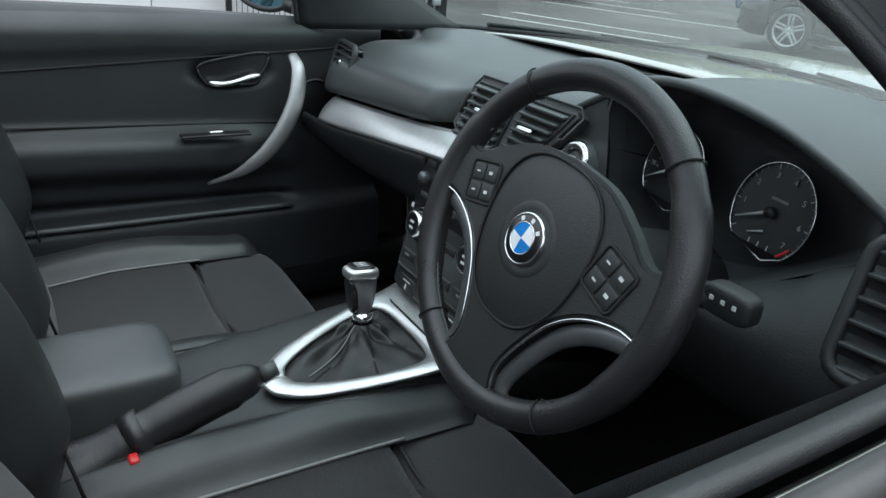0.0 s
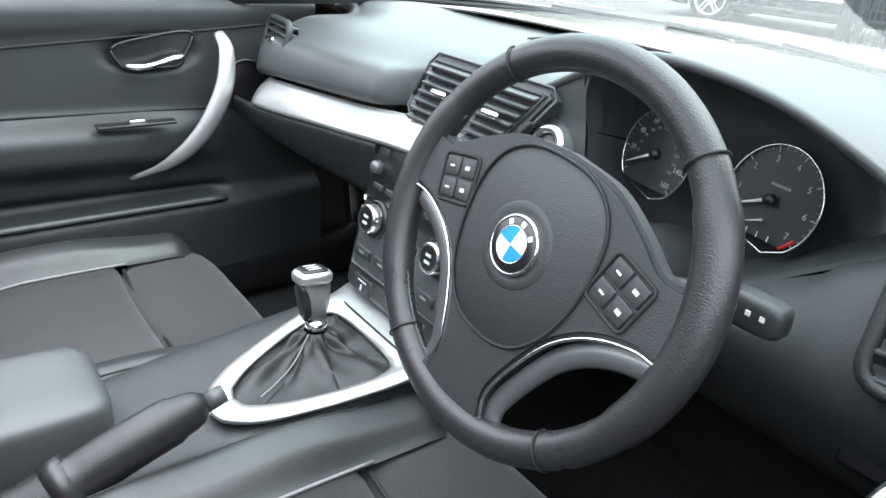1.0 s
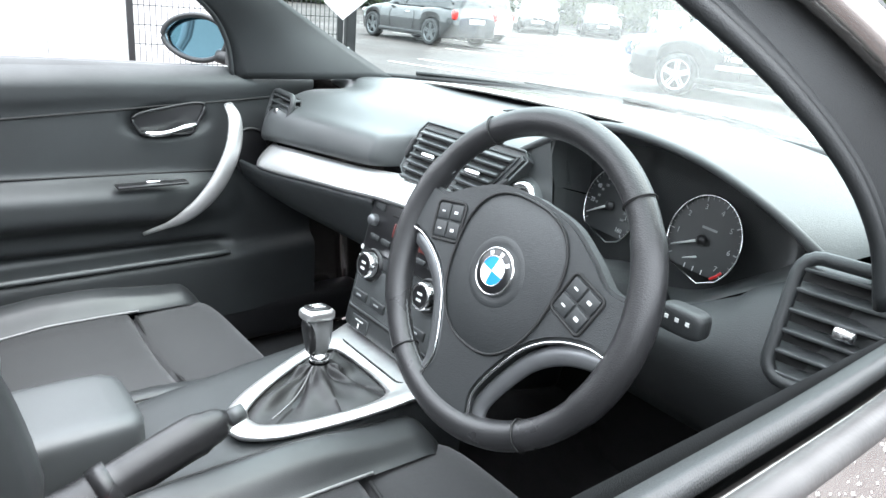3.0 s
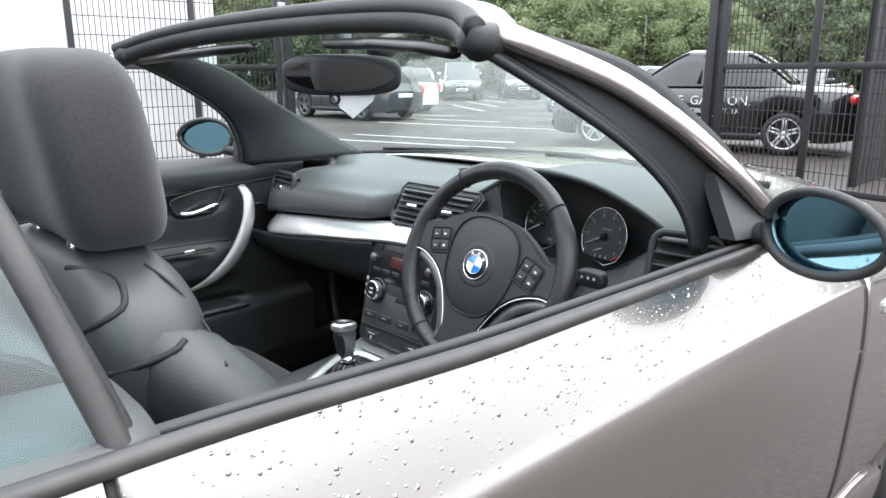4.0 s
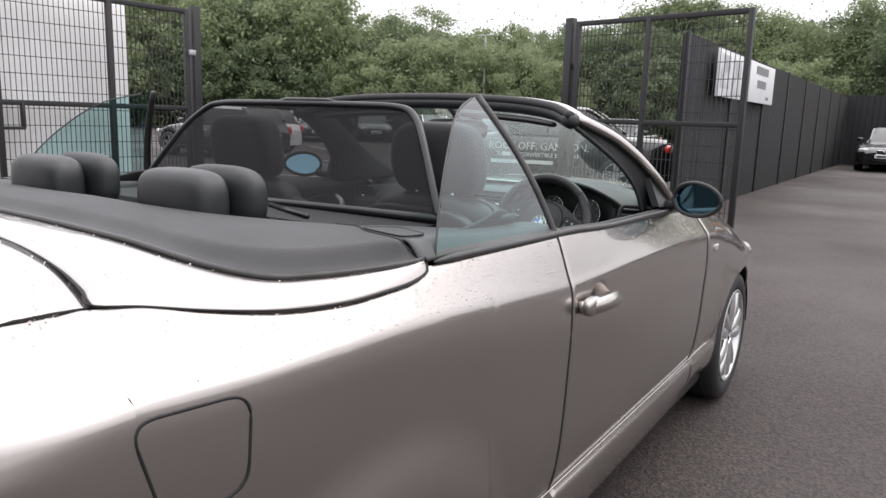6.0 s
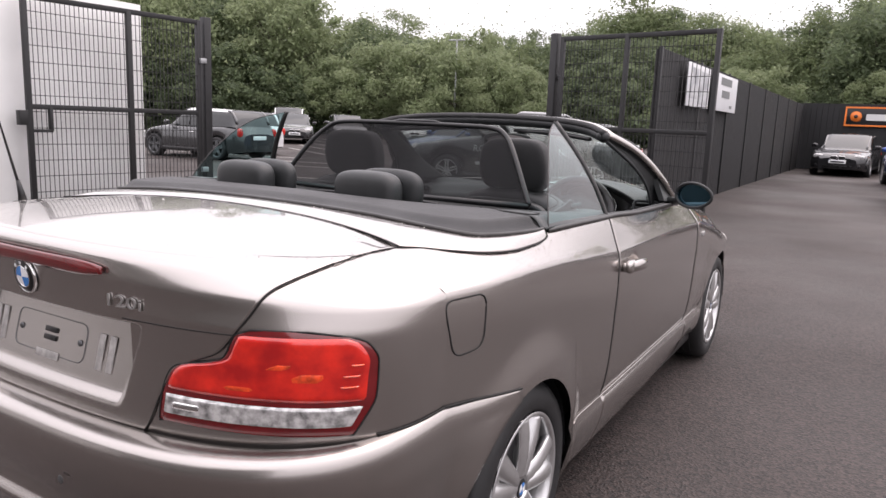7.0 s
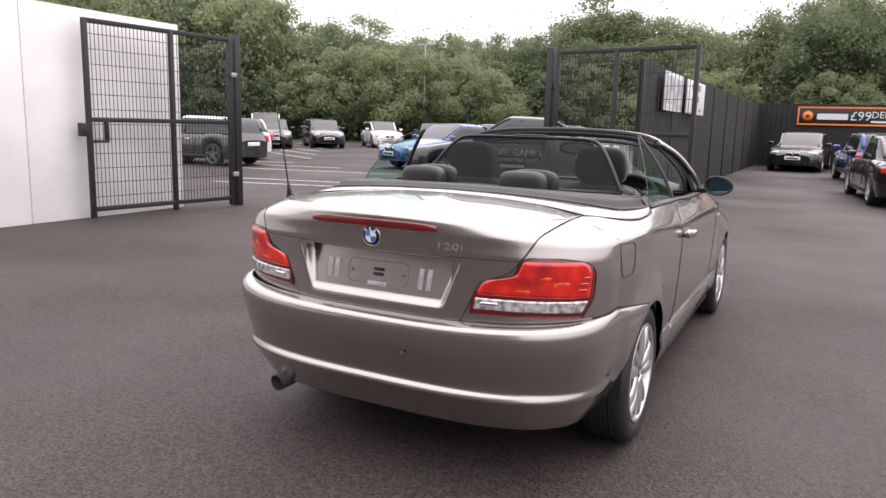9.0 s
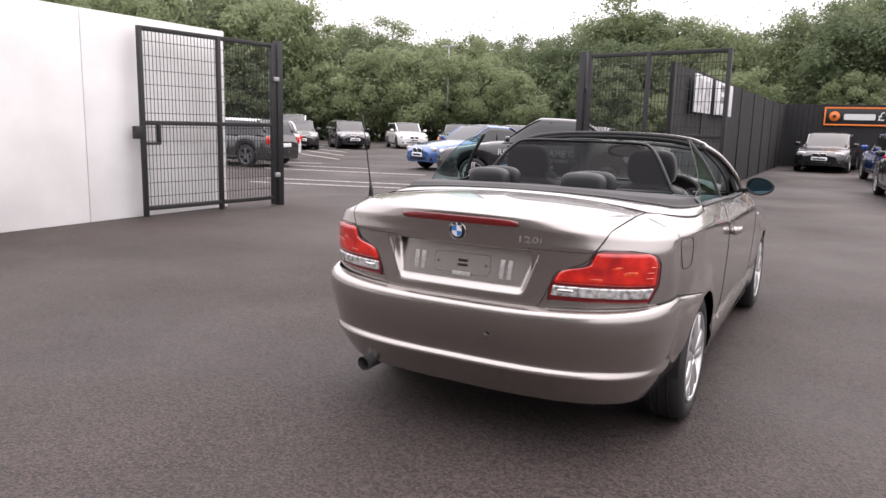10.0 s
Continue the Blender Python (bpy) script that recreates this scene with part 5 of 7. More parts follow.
# door mirrors
for m in (Matrix(), MIRX):
    dm = empty("door_mirror", car)
    dm["label"] = "oval door mirror in silver and black with blue tinted glass"
    c = Vector((0.914, 1.572, 1.043) if m == Matrix() else (0.906, 1.612, 1.048))
    def shell(u, v):
        a = 2 * math.pi * u
        r = math.sin(0.5 * math.pi * min(1, v * 1.02)) ** 0.75
        d = 0.085 * (1 - v) ** 0.7
        sx = 0.082 if math.cos(a) < 0 else 0.080
        return c + Vector((sx * r * math.cos(a), 0.075 - 0.10 * v**1.6 - 0.022 * r * math.cos(a), 0.053 * r * math.sin(a) * (1 - 0.12 * math.cos(a))))
    if m != Matrix():
        m = m @ Matrix.Translation(c) @ Matrix.Rotation(radians(-27), 4, "Z") @ Matrix.Rotation(radians(-4), 4, "X") @ Matrix.Translation(-c)
    part("housing", moved(sheet(shell, 40, 14, True), m), PAINT, dm)
    rim = [shell(i / 40, 1.0) + Vector((0, -0.003, 0)) for i in range(40)]
    part("rim", moved(tube(rim, 0.007, 8, True), m), SOFT, dm)
    face = mesh("face", [c + Vector((0, -0.0115, 0))] + [c + (p - c) * 0.97 + Vector((0, 0.014, 0)) for p in rim], [(0, i, i % 40 + 1) for i in range(1, 41)])
    part("mirror_glass", moved(face, Matrix.Translation((0, 0.001, 0))) if m == Matrix() else moved(face, m @ Matrix.Translation(c) @ Matrix.Rotation(radians(-5), 4, "X") @ Matrix.Translation(-c)), MIRRORB, dm)
    m = Matrix() if m == Matrix() else MIRX
    arm = spline([(0.770, 1.70, 0.995), (0.80, 1.675, 1.000), (0.85, 1.63, 1.012)], 10)
    part("arm", moved(tube(arm, [0.026, 0.025, 0.024, 0.024, 0.023, 0.023, 0.022, 0.022, 0.022, 0.022, 0.022], 12, flat=0.8), m), SOFT, dm)
    sail = [(0.772, 1.615, 1.0), (0.778, 1.80, 0.988), (0.734, 1.606, 1.098)]
    part("corner_cover", moved(mesh("sail", sail + [(x - 0.025, y, z) for x, y, z in sail], [(0, 1, 2), (5, 4, 3), (0, 3, 4, 1), (1, 4, 5, 2), (2, 5, 3, 0)], False), m), SOFTG, dm)

# rear view mirror, tag, sun visors
rv = empty("rear_view_mirror", car)
c = Vector((0.055, 1.425, 1.238))
mm = axes(c, (0.62, -0.76, -0.06))
part("mirror_housing", moved(cushion(0.235, 0.078, 0.026, power=3.4), mm), SOFT, rv)
part("mirror_face", moved(mesh("face", [(0, 0, 0.0142)] + [(0.108 * math.cos(a) * (1 - 0.1 * abs(math.sin(a))), 0.031 * math.sin(a), 0.0138) for a in np.linspace(0, 6.283, 33)[:-1]], [(0, i, i % 32 + 1) for i in range(1, 33)]), mm), MIRROR, rv)
part("stem", tube([c + Vector((0, 0.02, 0.0)), c + Vector((-0.02, 0.03, 0.05)), (0.01, 1.46, 1.318)], [0.014, 0.013, 0.02], 10), SOFT, rv)
part("sensor_pod", cushion(0.045, 0.06, 0.035, at=(0.10, 1.49, 1.285), power=2.5), SOFT, rv)
part("hanging_tag", moved(prism([(-0.045, 0.03), (0.05, 0.03), (0.04, 0.005), (0.0, -0.028), (-0.025, -0.008)], 0.0015), mm @ Matrix.Translation((0.02, -0.055, 0.0))), WHITE, rv, "white paper tag under the mirror")
part("tag_mark", moved(tube(ring(0.009, 16), 0.003, 6, True), mm @ Matrix.Translation((-0.015, -0.045, 0.003))), GLOSSK, rv)
for sx in (1, -1):
    vz = [Vector((sx * x, y, z)) for x, y, z in ((0.52, 1.272, 1.268), (0.41, 1.312, 1.280), (0.28, 1.335, 1.288), (0.13, 1.345, 1.292))]
    part("sun_visor", tube(vz, [0.014, 0.018, 0.018, 0.014], 12, flat=0.6), GLOSSK, car, "folded black sun visor")

# wind deflector behind the front seats
wd = empty("wind_deflector", car)
wd["label"] = "black mesh wind deflector with a tubular frame"
fr = [(-0.575, 0.555, 1.045), (-0.545, 0.575, 1.10), (-0.47, 0.63, 1.22), (-0.42, 0.665, 1.275), (-0.365, 0.68, 1.300), (-0.2, 0.683, 1.306), (0.2, 0.683, 1.306), (0.365, 0.68, 1.300), (0.42, 0.665, 1.275), (0.47, 0.63, 1.22), (0.545, 0.575, 1.10), (0.575, 0.555, 1.045)]
fr = spline(fr, 70)
part("frame", tube(fr, 0.0095, 10), GLOSSK, wd)
part("lower_frame", tube([(-0.575, 0.555, 1.043), (0, 0.545, 1.035), (0.575, 0.555, 1.043)], 0.011, 10), GLOSSK, wd)
net = sheet(lambda u, v: Vector((-0.575 + 1.15 * u, 0.55, 1.043)).lerp(fr[int(round(u * 70))], v), 70, 8)
part("net", net, NET, wd, "fine black mesh")
part("flat_net", sheet(lambda u, v: Vector((-0.57 + 1.14 * u, 0.36 + 0.19 * v, 1.030)), 10, 4, True), GAITER, wd)
for x in (-0.30, 0.30):
    part("brace", tube([(x * 0.2, 0.50, 1.036), (x, 0.40, 1.036)], 0.006, 6), GLOSSK, wd)
part("grab_loop", tube([(-0.10, 0.683, 1.308), (-0.06, 0.684, 1.317), (0.10, 0.684, 1.317), (0.14, 0.683, 1.308)], 0.006, 8), GLOSSK, wd)

# rain: beads of water on the upper panels
def beads(name, f, n, seed, r0=0.0008, r1=0.0024):
    """n small domes scattered over the surface f(u, v)."""
    rnd = random.Random(seed)
    vs, fs = [], []
    for _ in range(n):
        u, v = rnd.random(), rnd.random()
        p = f(u, v)
        a, b = f(min(1, u + 0.004), v) - f(max(0, u - 0.004), v), f(u, min(1, v + 0.01)) - f(u, max(0, v - 0.01))
        nn = a.cross(b)
        if nn.length < 1e-12 or a.length < 1e-9:
            continue
        nn.normalize()
        if nn.z < 0:
            nn = -nn
        t = a.normalized()
        q = nn.cross(t)
        r = r0 + (r1 - r0) * rnd.random() ** 2.5
        ex = rnd.uniform(0.8, 1.5)
        k = len(vs)
        for h, w in ((0.0, 1.0), (0.38, 0.78)):
            for j in range(7):
                c = 2 * math.pi * j / 7 + 0.3 * h
                vs.append(p + t * (r * w * math.cos(c)) + q * (r * ex * w * math.sin(c)) + nn * (r * h))
        vs.append(p + nn * (r * 0.52))
        for j in range(7):
            fs += [(k + j, k + (j + 1) % 7, k + 7 + (j + 1) % 7, k + 7 + j), (k + 7 + j, k + 7 + (j + 1) % 7, k + 14)]
    ob = part(name, mesh(name, vs, fs), DROPM, car)
    return tagged(ob, "clear beads of rain water", kind="stuff")


def shoulder(u, v):
    y = -0.36 + 2.30 * u
    z = TZ(y) - 0.004 + (CZ(y) + 0.004 - TZ(y)) * v
    return Vector((flank(y, z), y, z))


beads("water_film", shoulder, 1900, 3)
beads("water_film", boot_top, 700, 4)
beads("water_film", lambda u, v: surround(0.5 + 0.5 * u, v), 260, 5)
beads("water_film", lambda u, v: tail_point(TAILS, 0.16 + 0.16 * v, 0.75 * u), 260, 6)
beads("water_film", lambda u, v: bonnet(0.5 + 0.5 * u, 0.02 + 0.6 * v), 260, 7)
beads("water_film", lambda u, v: pil[2 + int(u * 21)] + Vector((0.030 * (v - 0.2), 0.02, 0.022)), 40, 8)

# ---- interior ----
# floor tub
part("floor_carpet", sheet(lambda u, v: Vector((-0.72 + 1.44 * u, 0.45 + 1.85 * v, 0.285 + 0.30 * max(0, v - 0.86) / 0.14 + 0.10 * math.exp(-(((u - 0.5) / 0.09) ** 4)))), 60, 40, True), CARPET, car, "black carpet floor")
part("bulkhead", sheet(lambda u, v: Vector((-0.72 + 1.44 * u, 2.05, 0.28 + 0.62 * v)), 8, 4), CARPET, car)
part("rear_bulkhead", rbox(1.42, 0.05, 0.75, 0.01, at=(0, -0.02, 0.66)), CARPET, car)
both("side_liner", sheet(lambda u, v: Vector((0.735, 0.0 + 0.72 * u, 0.30 + 0.70 * v)), 6, 6, True), SOFT)
both("sill_trim", rbox(0.09, 1.35, 0.10, 0.02, at=(0.715, 1.30, 0.36)), GLOSSK)


# door inner panels
def door_inner(y, z):
    """Depth of the door panel from the centre line."""
    x = 0.705
    arm = math.exp(-((z - (0.712 - 0.03 * (y - 1.2))) / 0.050) ** 4) * min(1, max(0, (1.62 - y) / 0.22))
    x -= 0.050 * arm
    top = 1 / (1 + math.exp(-(z - (0.925 + 0.03 * (y - 1.2))) / 0.006))
    x -= 0.008 * top
    x += 0.035 * max(0, (z - 0.96) / 0.04) ** 2
    low = 1 / (1 + math.exp((z - 0.565) / 0.006))
    x -= 0.035 * low
    pk = 1 / (1 + math.exp(-(z - 0.570) / 0.004)) * 1 / (1 + math.exp((z - (0.605 - 0.03 * (y - 1.15))) / 0.004)) * min(1, max(0, (1.60 - y) / 0.05))
    x += 0.030 * pk
    hr = math.exp(-(((y - 1.455) / 0.085) ** 2 + ((z - 0.882) / 0.035) ** 2) ** 3)
    x += 0.020 * hr
    x += 0.012 * max(0, (y - 1.6) / 0.15)
    return x


def door_flat(y, z):
    return 0.758 - 0.02 * math.exp(-((z - 0.70) / 0.06) ** 4)


dq = sheet(lambda u, v: Vector((-door_flat(0.72 + 1.10 * u, 0.40 + 0.59 * v), 0.72 + 1.10 * u, 0.40 + 0.59 * v)), 40, 60)
dp = sheet(lambda u, v: Vector((-door_inner(0.72 + 1.10 * u, 0.40 + 0.60 * v), 0.72 + 1.10 * u, 0.40 + 0.60 * v)), 90, 110)
HRIM = spline([(-0.700, 1.455 + y, 0.884 + z) for y, z in ((-0.060, -0.026), (-0.076, 0.010), (-0.012, 0.029), (0.080, 0.037), (0.062, -0.010), (0.046, -0.029), (-0.060, -0.026))], 36)
for m in (Matrix(), MIRX):
    d = empty("door_trim", car)
    d["label"] = "black padded inner door panel with armrest and pocket"
    part("panel", moved(dp if m == Matrix() else dq, m), SOFT, d)
    if m != Matrix():
        m = Matrix.Translation((0.03, 0, 0)) @ m
    part("handle_rim", moved(tube(HRIM[:-1], 0.0035, 6, True), m), GLOSSK, d)
    part("handle_recess", moved(mesh("fan", [(-0.7035, 1.455, 0.884)] + [p + Vector((-0.0025, 0, 0)) for p in HRIM[:-1]], [(0, i, i % 36 + 1) for i in range(1, 37)]), m), GLOSSK, d)
    hp = spline([(-0.690, 1.398, 0.862), (-0.682, 1.43, 0.860), (-0.680, 1.46, 0.866), (-0.682, 1.49, 0.875), (-0.690, 1.515, 0.876)], 16)
    part("release_lever", moved(tube(hp, [0.005] + [0.0085] * 15 + [0.005], 10, flat=0.8), m), CHROME, d, "chrome door release lever")
    pp = spline([(-0.682, 1.585, 0.922), (-0.650, 1.588, 0.890), (-0.632, 1.572, 0.82), (-0.632, 1.525, 0.735), (-0.650, 1.46, 0.672), (-0.690, 1.385, 0.632)], 30)
    if m == Matrix():
        roll = [(y, 0.890 + 0.0615 * (y - 1.005)) for y in np.linspace(0.74, 1.76, 30)]
        part("top_roll_seam", tube([Vector((-door_inner(y, z) + 0.001, y, z)) for y, z in roll], 0.0042, 6, flat=0.6), SEAM, d)
        part("pull_bar", moved(tube(pp, [0.0105 + 0.0095 * math.sin(math.pi * min(1, i / 26)) ** 0.8 - 0.006 * max(0, i - 22) / 8 for i in range(31)], 14, flat=0.55, up=(1, 0, 0)), m), PULLM, d, "satin silver pull bar")
    part("speaker_ring", moved(tube([Vector((-0.700, 1.645 + 0.048 * math.cos(a), 0.806 + 0.054 * math.sin(a))) for a in np.linspace(0, 6.283, 28)[:-1]], 0.004, 6, True), m), GLOSSK, d)
    part("speaker_grille", moved(mesh("disc", [(-0.7005, 1.645, 0.806)] + [(-0.7005, 1.645 + 0.048 * math.cos(a), 0.806 + 0.054 * math.sin(a)) for a in np.linspace(0, 6.283, 29)[:-1]], [(0, i, i % 28 + 1) for i in range(1, 29)]), m), GLOSSK, d)
    part("switch_plate", moved(rbox(0.03, 0.15, 0.006, 0.002, at=(-0.652, 1.40, 0.757)), m), GLOSSK, d)
    part("window_switch", moved(rbox(0.014, 0.03, 0.010, 0.003, at=(-0.650, 1.40, 0.762)), m), CHROME, d)
    part("armrest_seam", moved(tube([Vector((-door_inner(y, 0.775) + 0.002, y, 0.775 - 0.03 * (y - 1.2))) for y in np.linspace(0.75, 1.60, 30)], 0.0025, 6), m), SEAM, d)
    part("pocket_edge", moved(tube([Vector((-0.672, y, 0.567)) for y in np.linspace(0.75, 1.58, 24)], 0.007, 8), m), SOFTG, d)

# dashboard
PADZ = curve1([-0.72, -0.5, -0.2, 0.0, 0.2, 0.72], [0.955, 0.972, 0.986, 0.992, 0.992, 0.985])
STT = curve1([-0.66, -0.57, -0.22, 0.02, 0.14], [0.838, 0.848, 0.880, 0.905, 0.905])
STB = curve1([-0.66, -0.57, -0.237, 0.02, 0.14], [0.796, 0.800, 0.838, 0.866, 0.870])


def base_y(x):
    return 2.25 - 0.34 * (min(1, abs(x) / 0.735)) ** 2.2


def pad(u, v):
    x = -0.71 + 0.90 * u
    side = max(0, (-0.60 - x) / 0.11)
    z1, yb = PADZ(x), base_y(x)
    zl = STT(x) + 0.006
    pts = [(yb, 0.990), (yb - 0.12, 0.992), (1.86, z1 + 0.004), (1.755, z1 - 0.002), (1.690, z1 - 0.030), (1.655, (z1 + zl) / 2 + 0.004), (1.640, zl + 0.014), (1.648, zl)]
    k = min(1, max(0, (x + 0.15) / 0.05))
    pts = pts[:3] + [(y + (max(y, 1.705) - y) * k, z) for y, z in pts[3:]]
    p = PADC.setdefault(round(x, 4), spline([(0, *q) for q in pts], 40))[int(round(v * 40))]
    return Vector((x, p.y + 0.05 * side**2, p.z - 0.02 * side**2))


PADC = {}
part("dashboard_pad", sheet(pad, 60, 40), SOFTG, car, "black grained dashboard top")
part("pad_cover_line", tube([pad(0.80, 0.42) + Vector((0, 0, 0.001)), pad(0.66, 0.40) + Vector((0, 0, 0.001)), pad(0.66, 0.34) + Vector((0, 0, 0.001)), pad(0.84, 0.33) + Vector((0, 0, 0.001))], 0.0015, 5), SEAM, car)
tr = sheet(lambda u, v: Vector((-0.635 + 0.76 * u, 1.604 + 0.044 * v - 0.006 * math.sin(math.pi * v) + 0.03 * max(0, 0.08 - u) / 0.08, STB(-0.635 + 0.76 * u) + (STT(-0.635 + 0.76 * u) - STB(-0.635 + 0.76 * u)) * v)), 40, 8)
thick(part("dash_trim_strip", tr, ALU, car, "brushed aluminium trim strip"), 0.012)


def lower(u, v):
    x = -0.68 + 0.58 * u
    z = STB(x) - 0.004
    pts = [(1.615, z), (1.608, z - 0.006), (1.624, z - 0.045), (1.665, z - 0.075 - 0.05 * u), (1.74, z - 0.09 - 0.06 * u), (1.95, z - 0.08)]
    p = LOWC.setdefault(round(x, 4), spline([(0, *q) for q in pts], 24))[int(round(v * 24))]
    return Vector((x, p.y, p.z))


LOWC = {}
part("glovebox_panel", sheet(lower, 36, 24), SOFT, car)
part("glovebox_catch", rbox(0.06, 0.008, 0.016, 0.003, at=(-0.33, 1.645, 0.77)), GLOSSK, car)

# passenger and driver end vents
for sx in (-1, 1):
    ev = empty("end_vent", car)
    ev["label"] = "slatted air vent at the end of the dashboard"
    if sx < 0:
        m = axes((-0.590, 1.668, 0.918), (-0.10, -0.93, 0.30))
        w, h = 0.125, 0.085
    else:
        m = axes((0.688, 1.625, 0.930), (0.15, -0.95, 0.28))
        w, h = 0.115, 0.125
    part("bezel", moved(tube([Vector((x, y, 0)) for x, y in rrect(w, h, 0.02)], 0.007, 8, True), m), SOFT, ev)
    part("duct", moved(prism(rrect(w, h, 0.02), 0.002), m @ Matrix.Translation((0, 0, -0.02))), SEAM, ev)
    for i in range(6):
        part("slat", moved(rbox(w - 0.006, 0.004, 0.022, 0.001), m @ Matrix.Translation((0, -h / 2 + h * (i + 0.5) / 6, -0.006)) @ Matrix.Rotation(0.35, 4, "X")), SOFTG, ev)
    part("tab", moved(rbox(0.02, 0.012, 0.012, 0.003), m @ Matrix.Translation((0, 0, 0.006))), CHROME, ev)

# centre vents and start button housing
cv = empty("centre_vents", car)
cv["label"] = "pair of slatted centre air vents in a black housing"
VM = axes((0.035, 1.652, 0.925), (0, -0.93, 0.36))
hood = [(-0.118, -0.012), (-0.102, 0.058), (-0.088, 0.074), (0.150, 0.074), (0.163, 0.062), (0.100, -0.036), (-0.092, -0.036)]
part("housing", moved(prism(hood, 0.05, 0.006), VM @ Matrix.Translation((0, 0, -0.055))), SOFTG, cv)
for x0, x1, t0, t1 in ((-0.097, 0.014, -0.082, 0.026), (0.034, 0.088, 0.048, 0.146)):
    poly = [(x0, -0.030), (t0, 0.062), (t1, 0.062), (x1, -0.030)]
    part("duct", moved(prism(poly, 0.003), VM @ Matrix.Translation((0, 0, -0.007))), SEAM, cv)
    part("duct_edge", moved(tube([Vector((x, y, -0.003)) for x, y in poly], 0.003, 6, True), VM), SOFT, cv)
    for i in range(7):
        f = (i + 0.5) / 7
        a, b = x0 + (t0 - x0) * f, x1 + (t1 - x1) * f
        part("slat", moved(rbox(b - a - 0.002, 0.0045, 0.016, 0.0012), VM @ Matrix.Translation(((a + b) / 2, -0.030 + 0.092 * f, 0.0)) @ Matrix.Rotation(0.5, 4, "X")), SOFTG, cv)
    part("tab", moved(rbox(0.034, 0.010, 0.010, 0.004), VM @ Matrix.Translation(((x0 + x1 + t0 + t1) / 4, 0.018, 0.010))), CHROME, cv)
part("thumb_wheel", moved(cushion(0.010, 0.040, 0.012, power=3), VM @ Matrix.Translation((-0.104, 0.024, -0.004)) @ Matrix.Rotation(-0.2, 4, "Z")), RUBBER, cv)
part("thumb_wheel", moved(cushion(0.009, 0.036, 0.010, power=3), VM @ Matrix.Translation((0.131, 0.012, -0.004)) @ Matrix.Rotation(-0.57, 4, "Z")), RUBBER, cv)
part("vent_brow", tube([VM @ Vector((x, y, -0.008)) for x, y in hood], 0.0022, 8, True), SOFTG, cv)

sb = empty("start_button", car)
sb["label"] = "round start button with a silver ring"
SM = axes((0.198, 1.672, 0.924), (0.05, -0.93, 0.36)) @ Matrix.Scale(0.86, 4)
part("socket", moved(lathe([(0.060, -0.05), (0.046, -0.012), (0.034, 0.0)], 32), SM), SOFTG, sb)
part("button_ring", moved(lathe([(0.034, 0.0), (0.033, 0.005), (0.026, 0.0065), (0.0185, 0.004), (0.018, -0.002)], 36), SM), CHROME, sb)
part("button", moved(lathe([(0.0, 0.003), (0.013, 0.0035), (0.0175, 0.001)], 28), SM), GLOSSK, sb)
for z in (0.005, -0.004):
    part("print_bar", moved(rbox(0.014, 0.004, 0.001, 0), SM @ Matrix.Translation((0, z, 0.004))), ICON, sb)

# instrument binnacle
ET = spline([(0.246, 1.690, 0.955), (0.234, 1.686, 1.000), (0.240, 1.682, 1.026), (0.280, 1.676, 1.046), (0.36, 1.668, 1.058), (0.47, 1.672, 1.045), (0.56, 1.680, 1.012), (0.635, 1.690, 0.968)], 40)
EB = spline([(0.246, 1.690, 0.955), (0.255, 1.690, 0.905), (0.288, 1.676, 0.868), (0.36, 1.660, 0.850), (0.48, 1.665, 0.868), (0.56, 1.675, 0.915), (0.635, 1.690, 0.968)], 40)
HE = spline([(0.145, 1.702, 0.978), (0.20, 1.694, 1.006), (0.25, 1.684, 1.030), (0.285, 1.676, 1.047), (0.36, 1.668, 1.059), (0.47, 1.672, 1.046), (0.56, 1.680, 1.013), (0.635, 1.690, 0.969)], 40)


def hood_f(u, v):
    e = HE[int(round(u * 40))]
    b = Vector((0.12 + 0.61 * u, base_y(0.12 + 0.61 * u), 0.990))
    p = e.lerp(b, v)
    p.z += 0.028 * math.sin(math.pi * v) * math.sin(math.pi * (0.15 + 0.7 * u))
    return p


def dash_face(u, v):
    """The upright panel between the vents and the dials, which holds the start button."""
    x0 = 0.145 + 0.095 * u
    top = min(HE, key=lambda q: abs(q.x - x0)).z
    z = top + (0.880 - top) * v
    right = float(np.interp(z, [0.88, 0.905, 0.955, 1.0, 1.03], [0.268, 0.258, 0.249, 0.238, 0.243]))
    return Vector((0.145 + (right - 0.145) * u, 1.702 - 0.016 * u - 0.006 * v, z))


bn = empty("instrument_binnacle", car)
bn["label"] = "hooded instrument binnacle with two round dials"
part("hood", sheet(hood_f, 40, 24), SOFTG, bn)
part("hood_edge", tube(HE, 0.006, 8), SOFTG, bn)
part("start_panel", sheet(dash_face, 12, 16), SOFTG, bn)
CT = [Vector((0.380 + (p.x - 0.40) * 0.85, 1.772, 0.935 + (p.z - 0.955) * 0.88)) for p in ET]
CB = [Vector((0.380 + (p.x - 0.40) * 0.85, 1.762, 0.935 + (p.z - 0.955) * 0.88)) for p in EB]
part("cavity_top", sheet(lambda u, v: ET[int(round(u * 40))].lerp(CT[int(round(u * 40))], v), 40, 6, True), SOFTG, bn)
part("cavity_bottom", sheet(lambda u, v: EB[int(round(u * 40))].lerp(CB[int(round(u * 40))], v), 40, 6), SOFTG, bn)
cover = part("dial_cover", sheet(lambda u, v: EB[int(round(u * 40))].lerp(ET[int(round(u * 40))], v) + Vector((0, 0.022 + 0.012 * v, 0)), 40, 6), LENS, bn, "clear plastic dial cover")
cover.visible_shadow = False
part("dial_backing", sheet(lambda u, v: CB[int(round(u * 40))].lerp(CT[int(round(u * 40))], v), 40, 6), DIALF, bn)


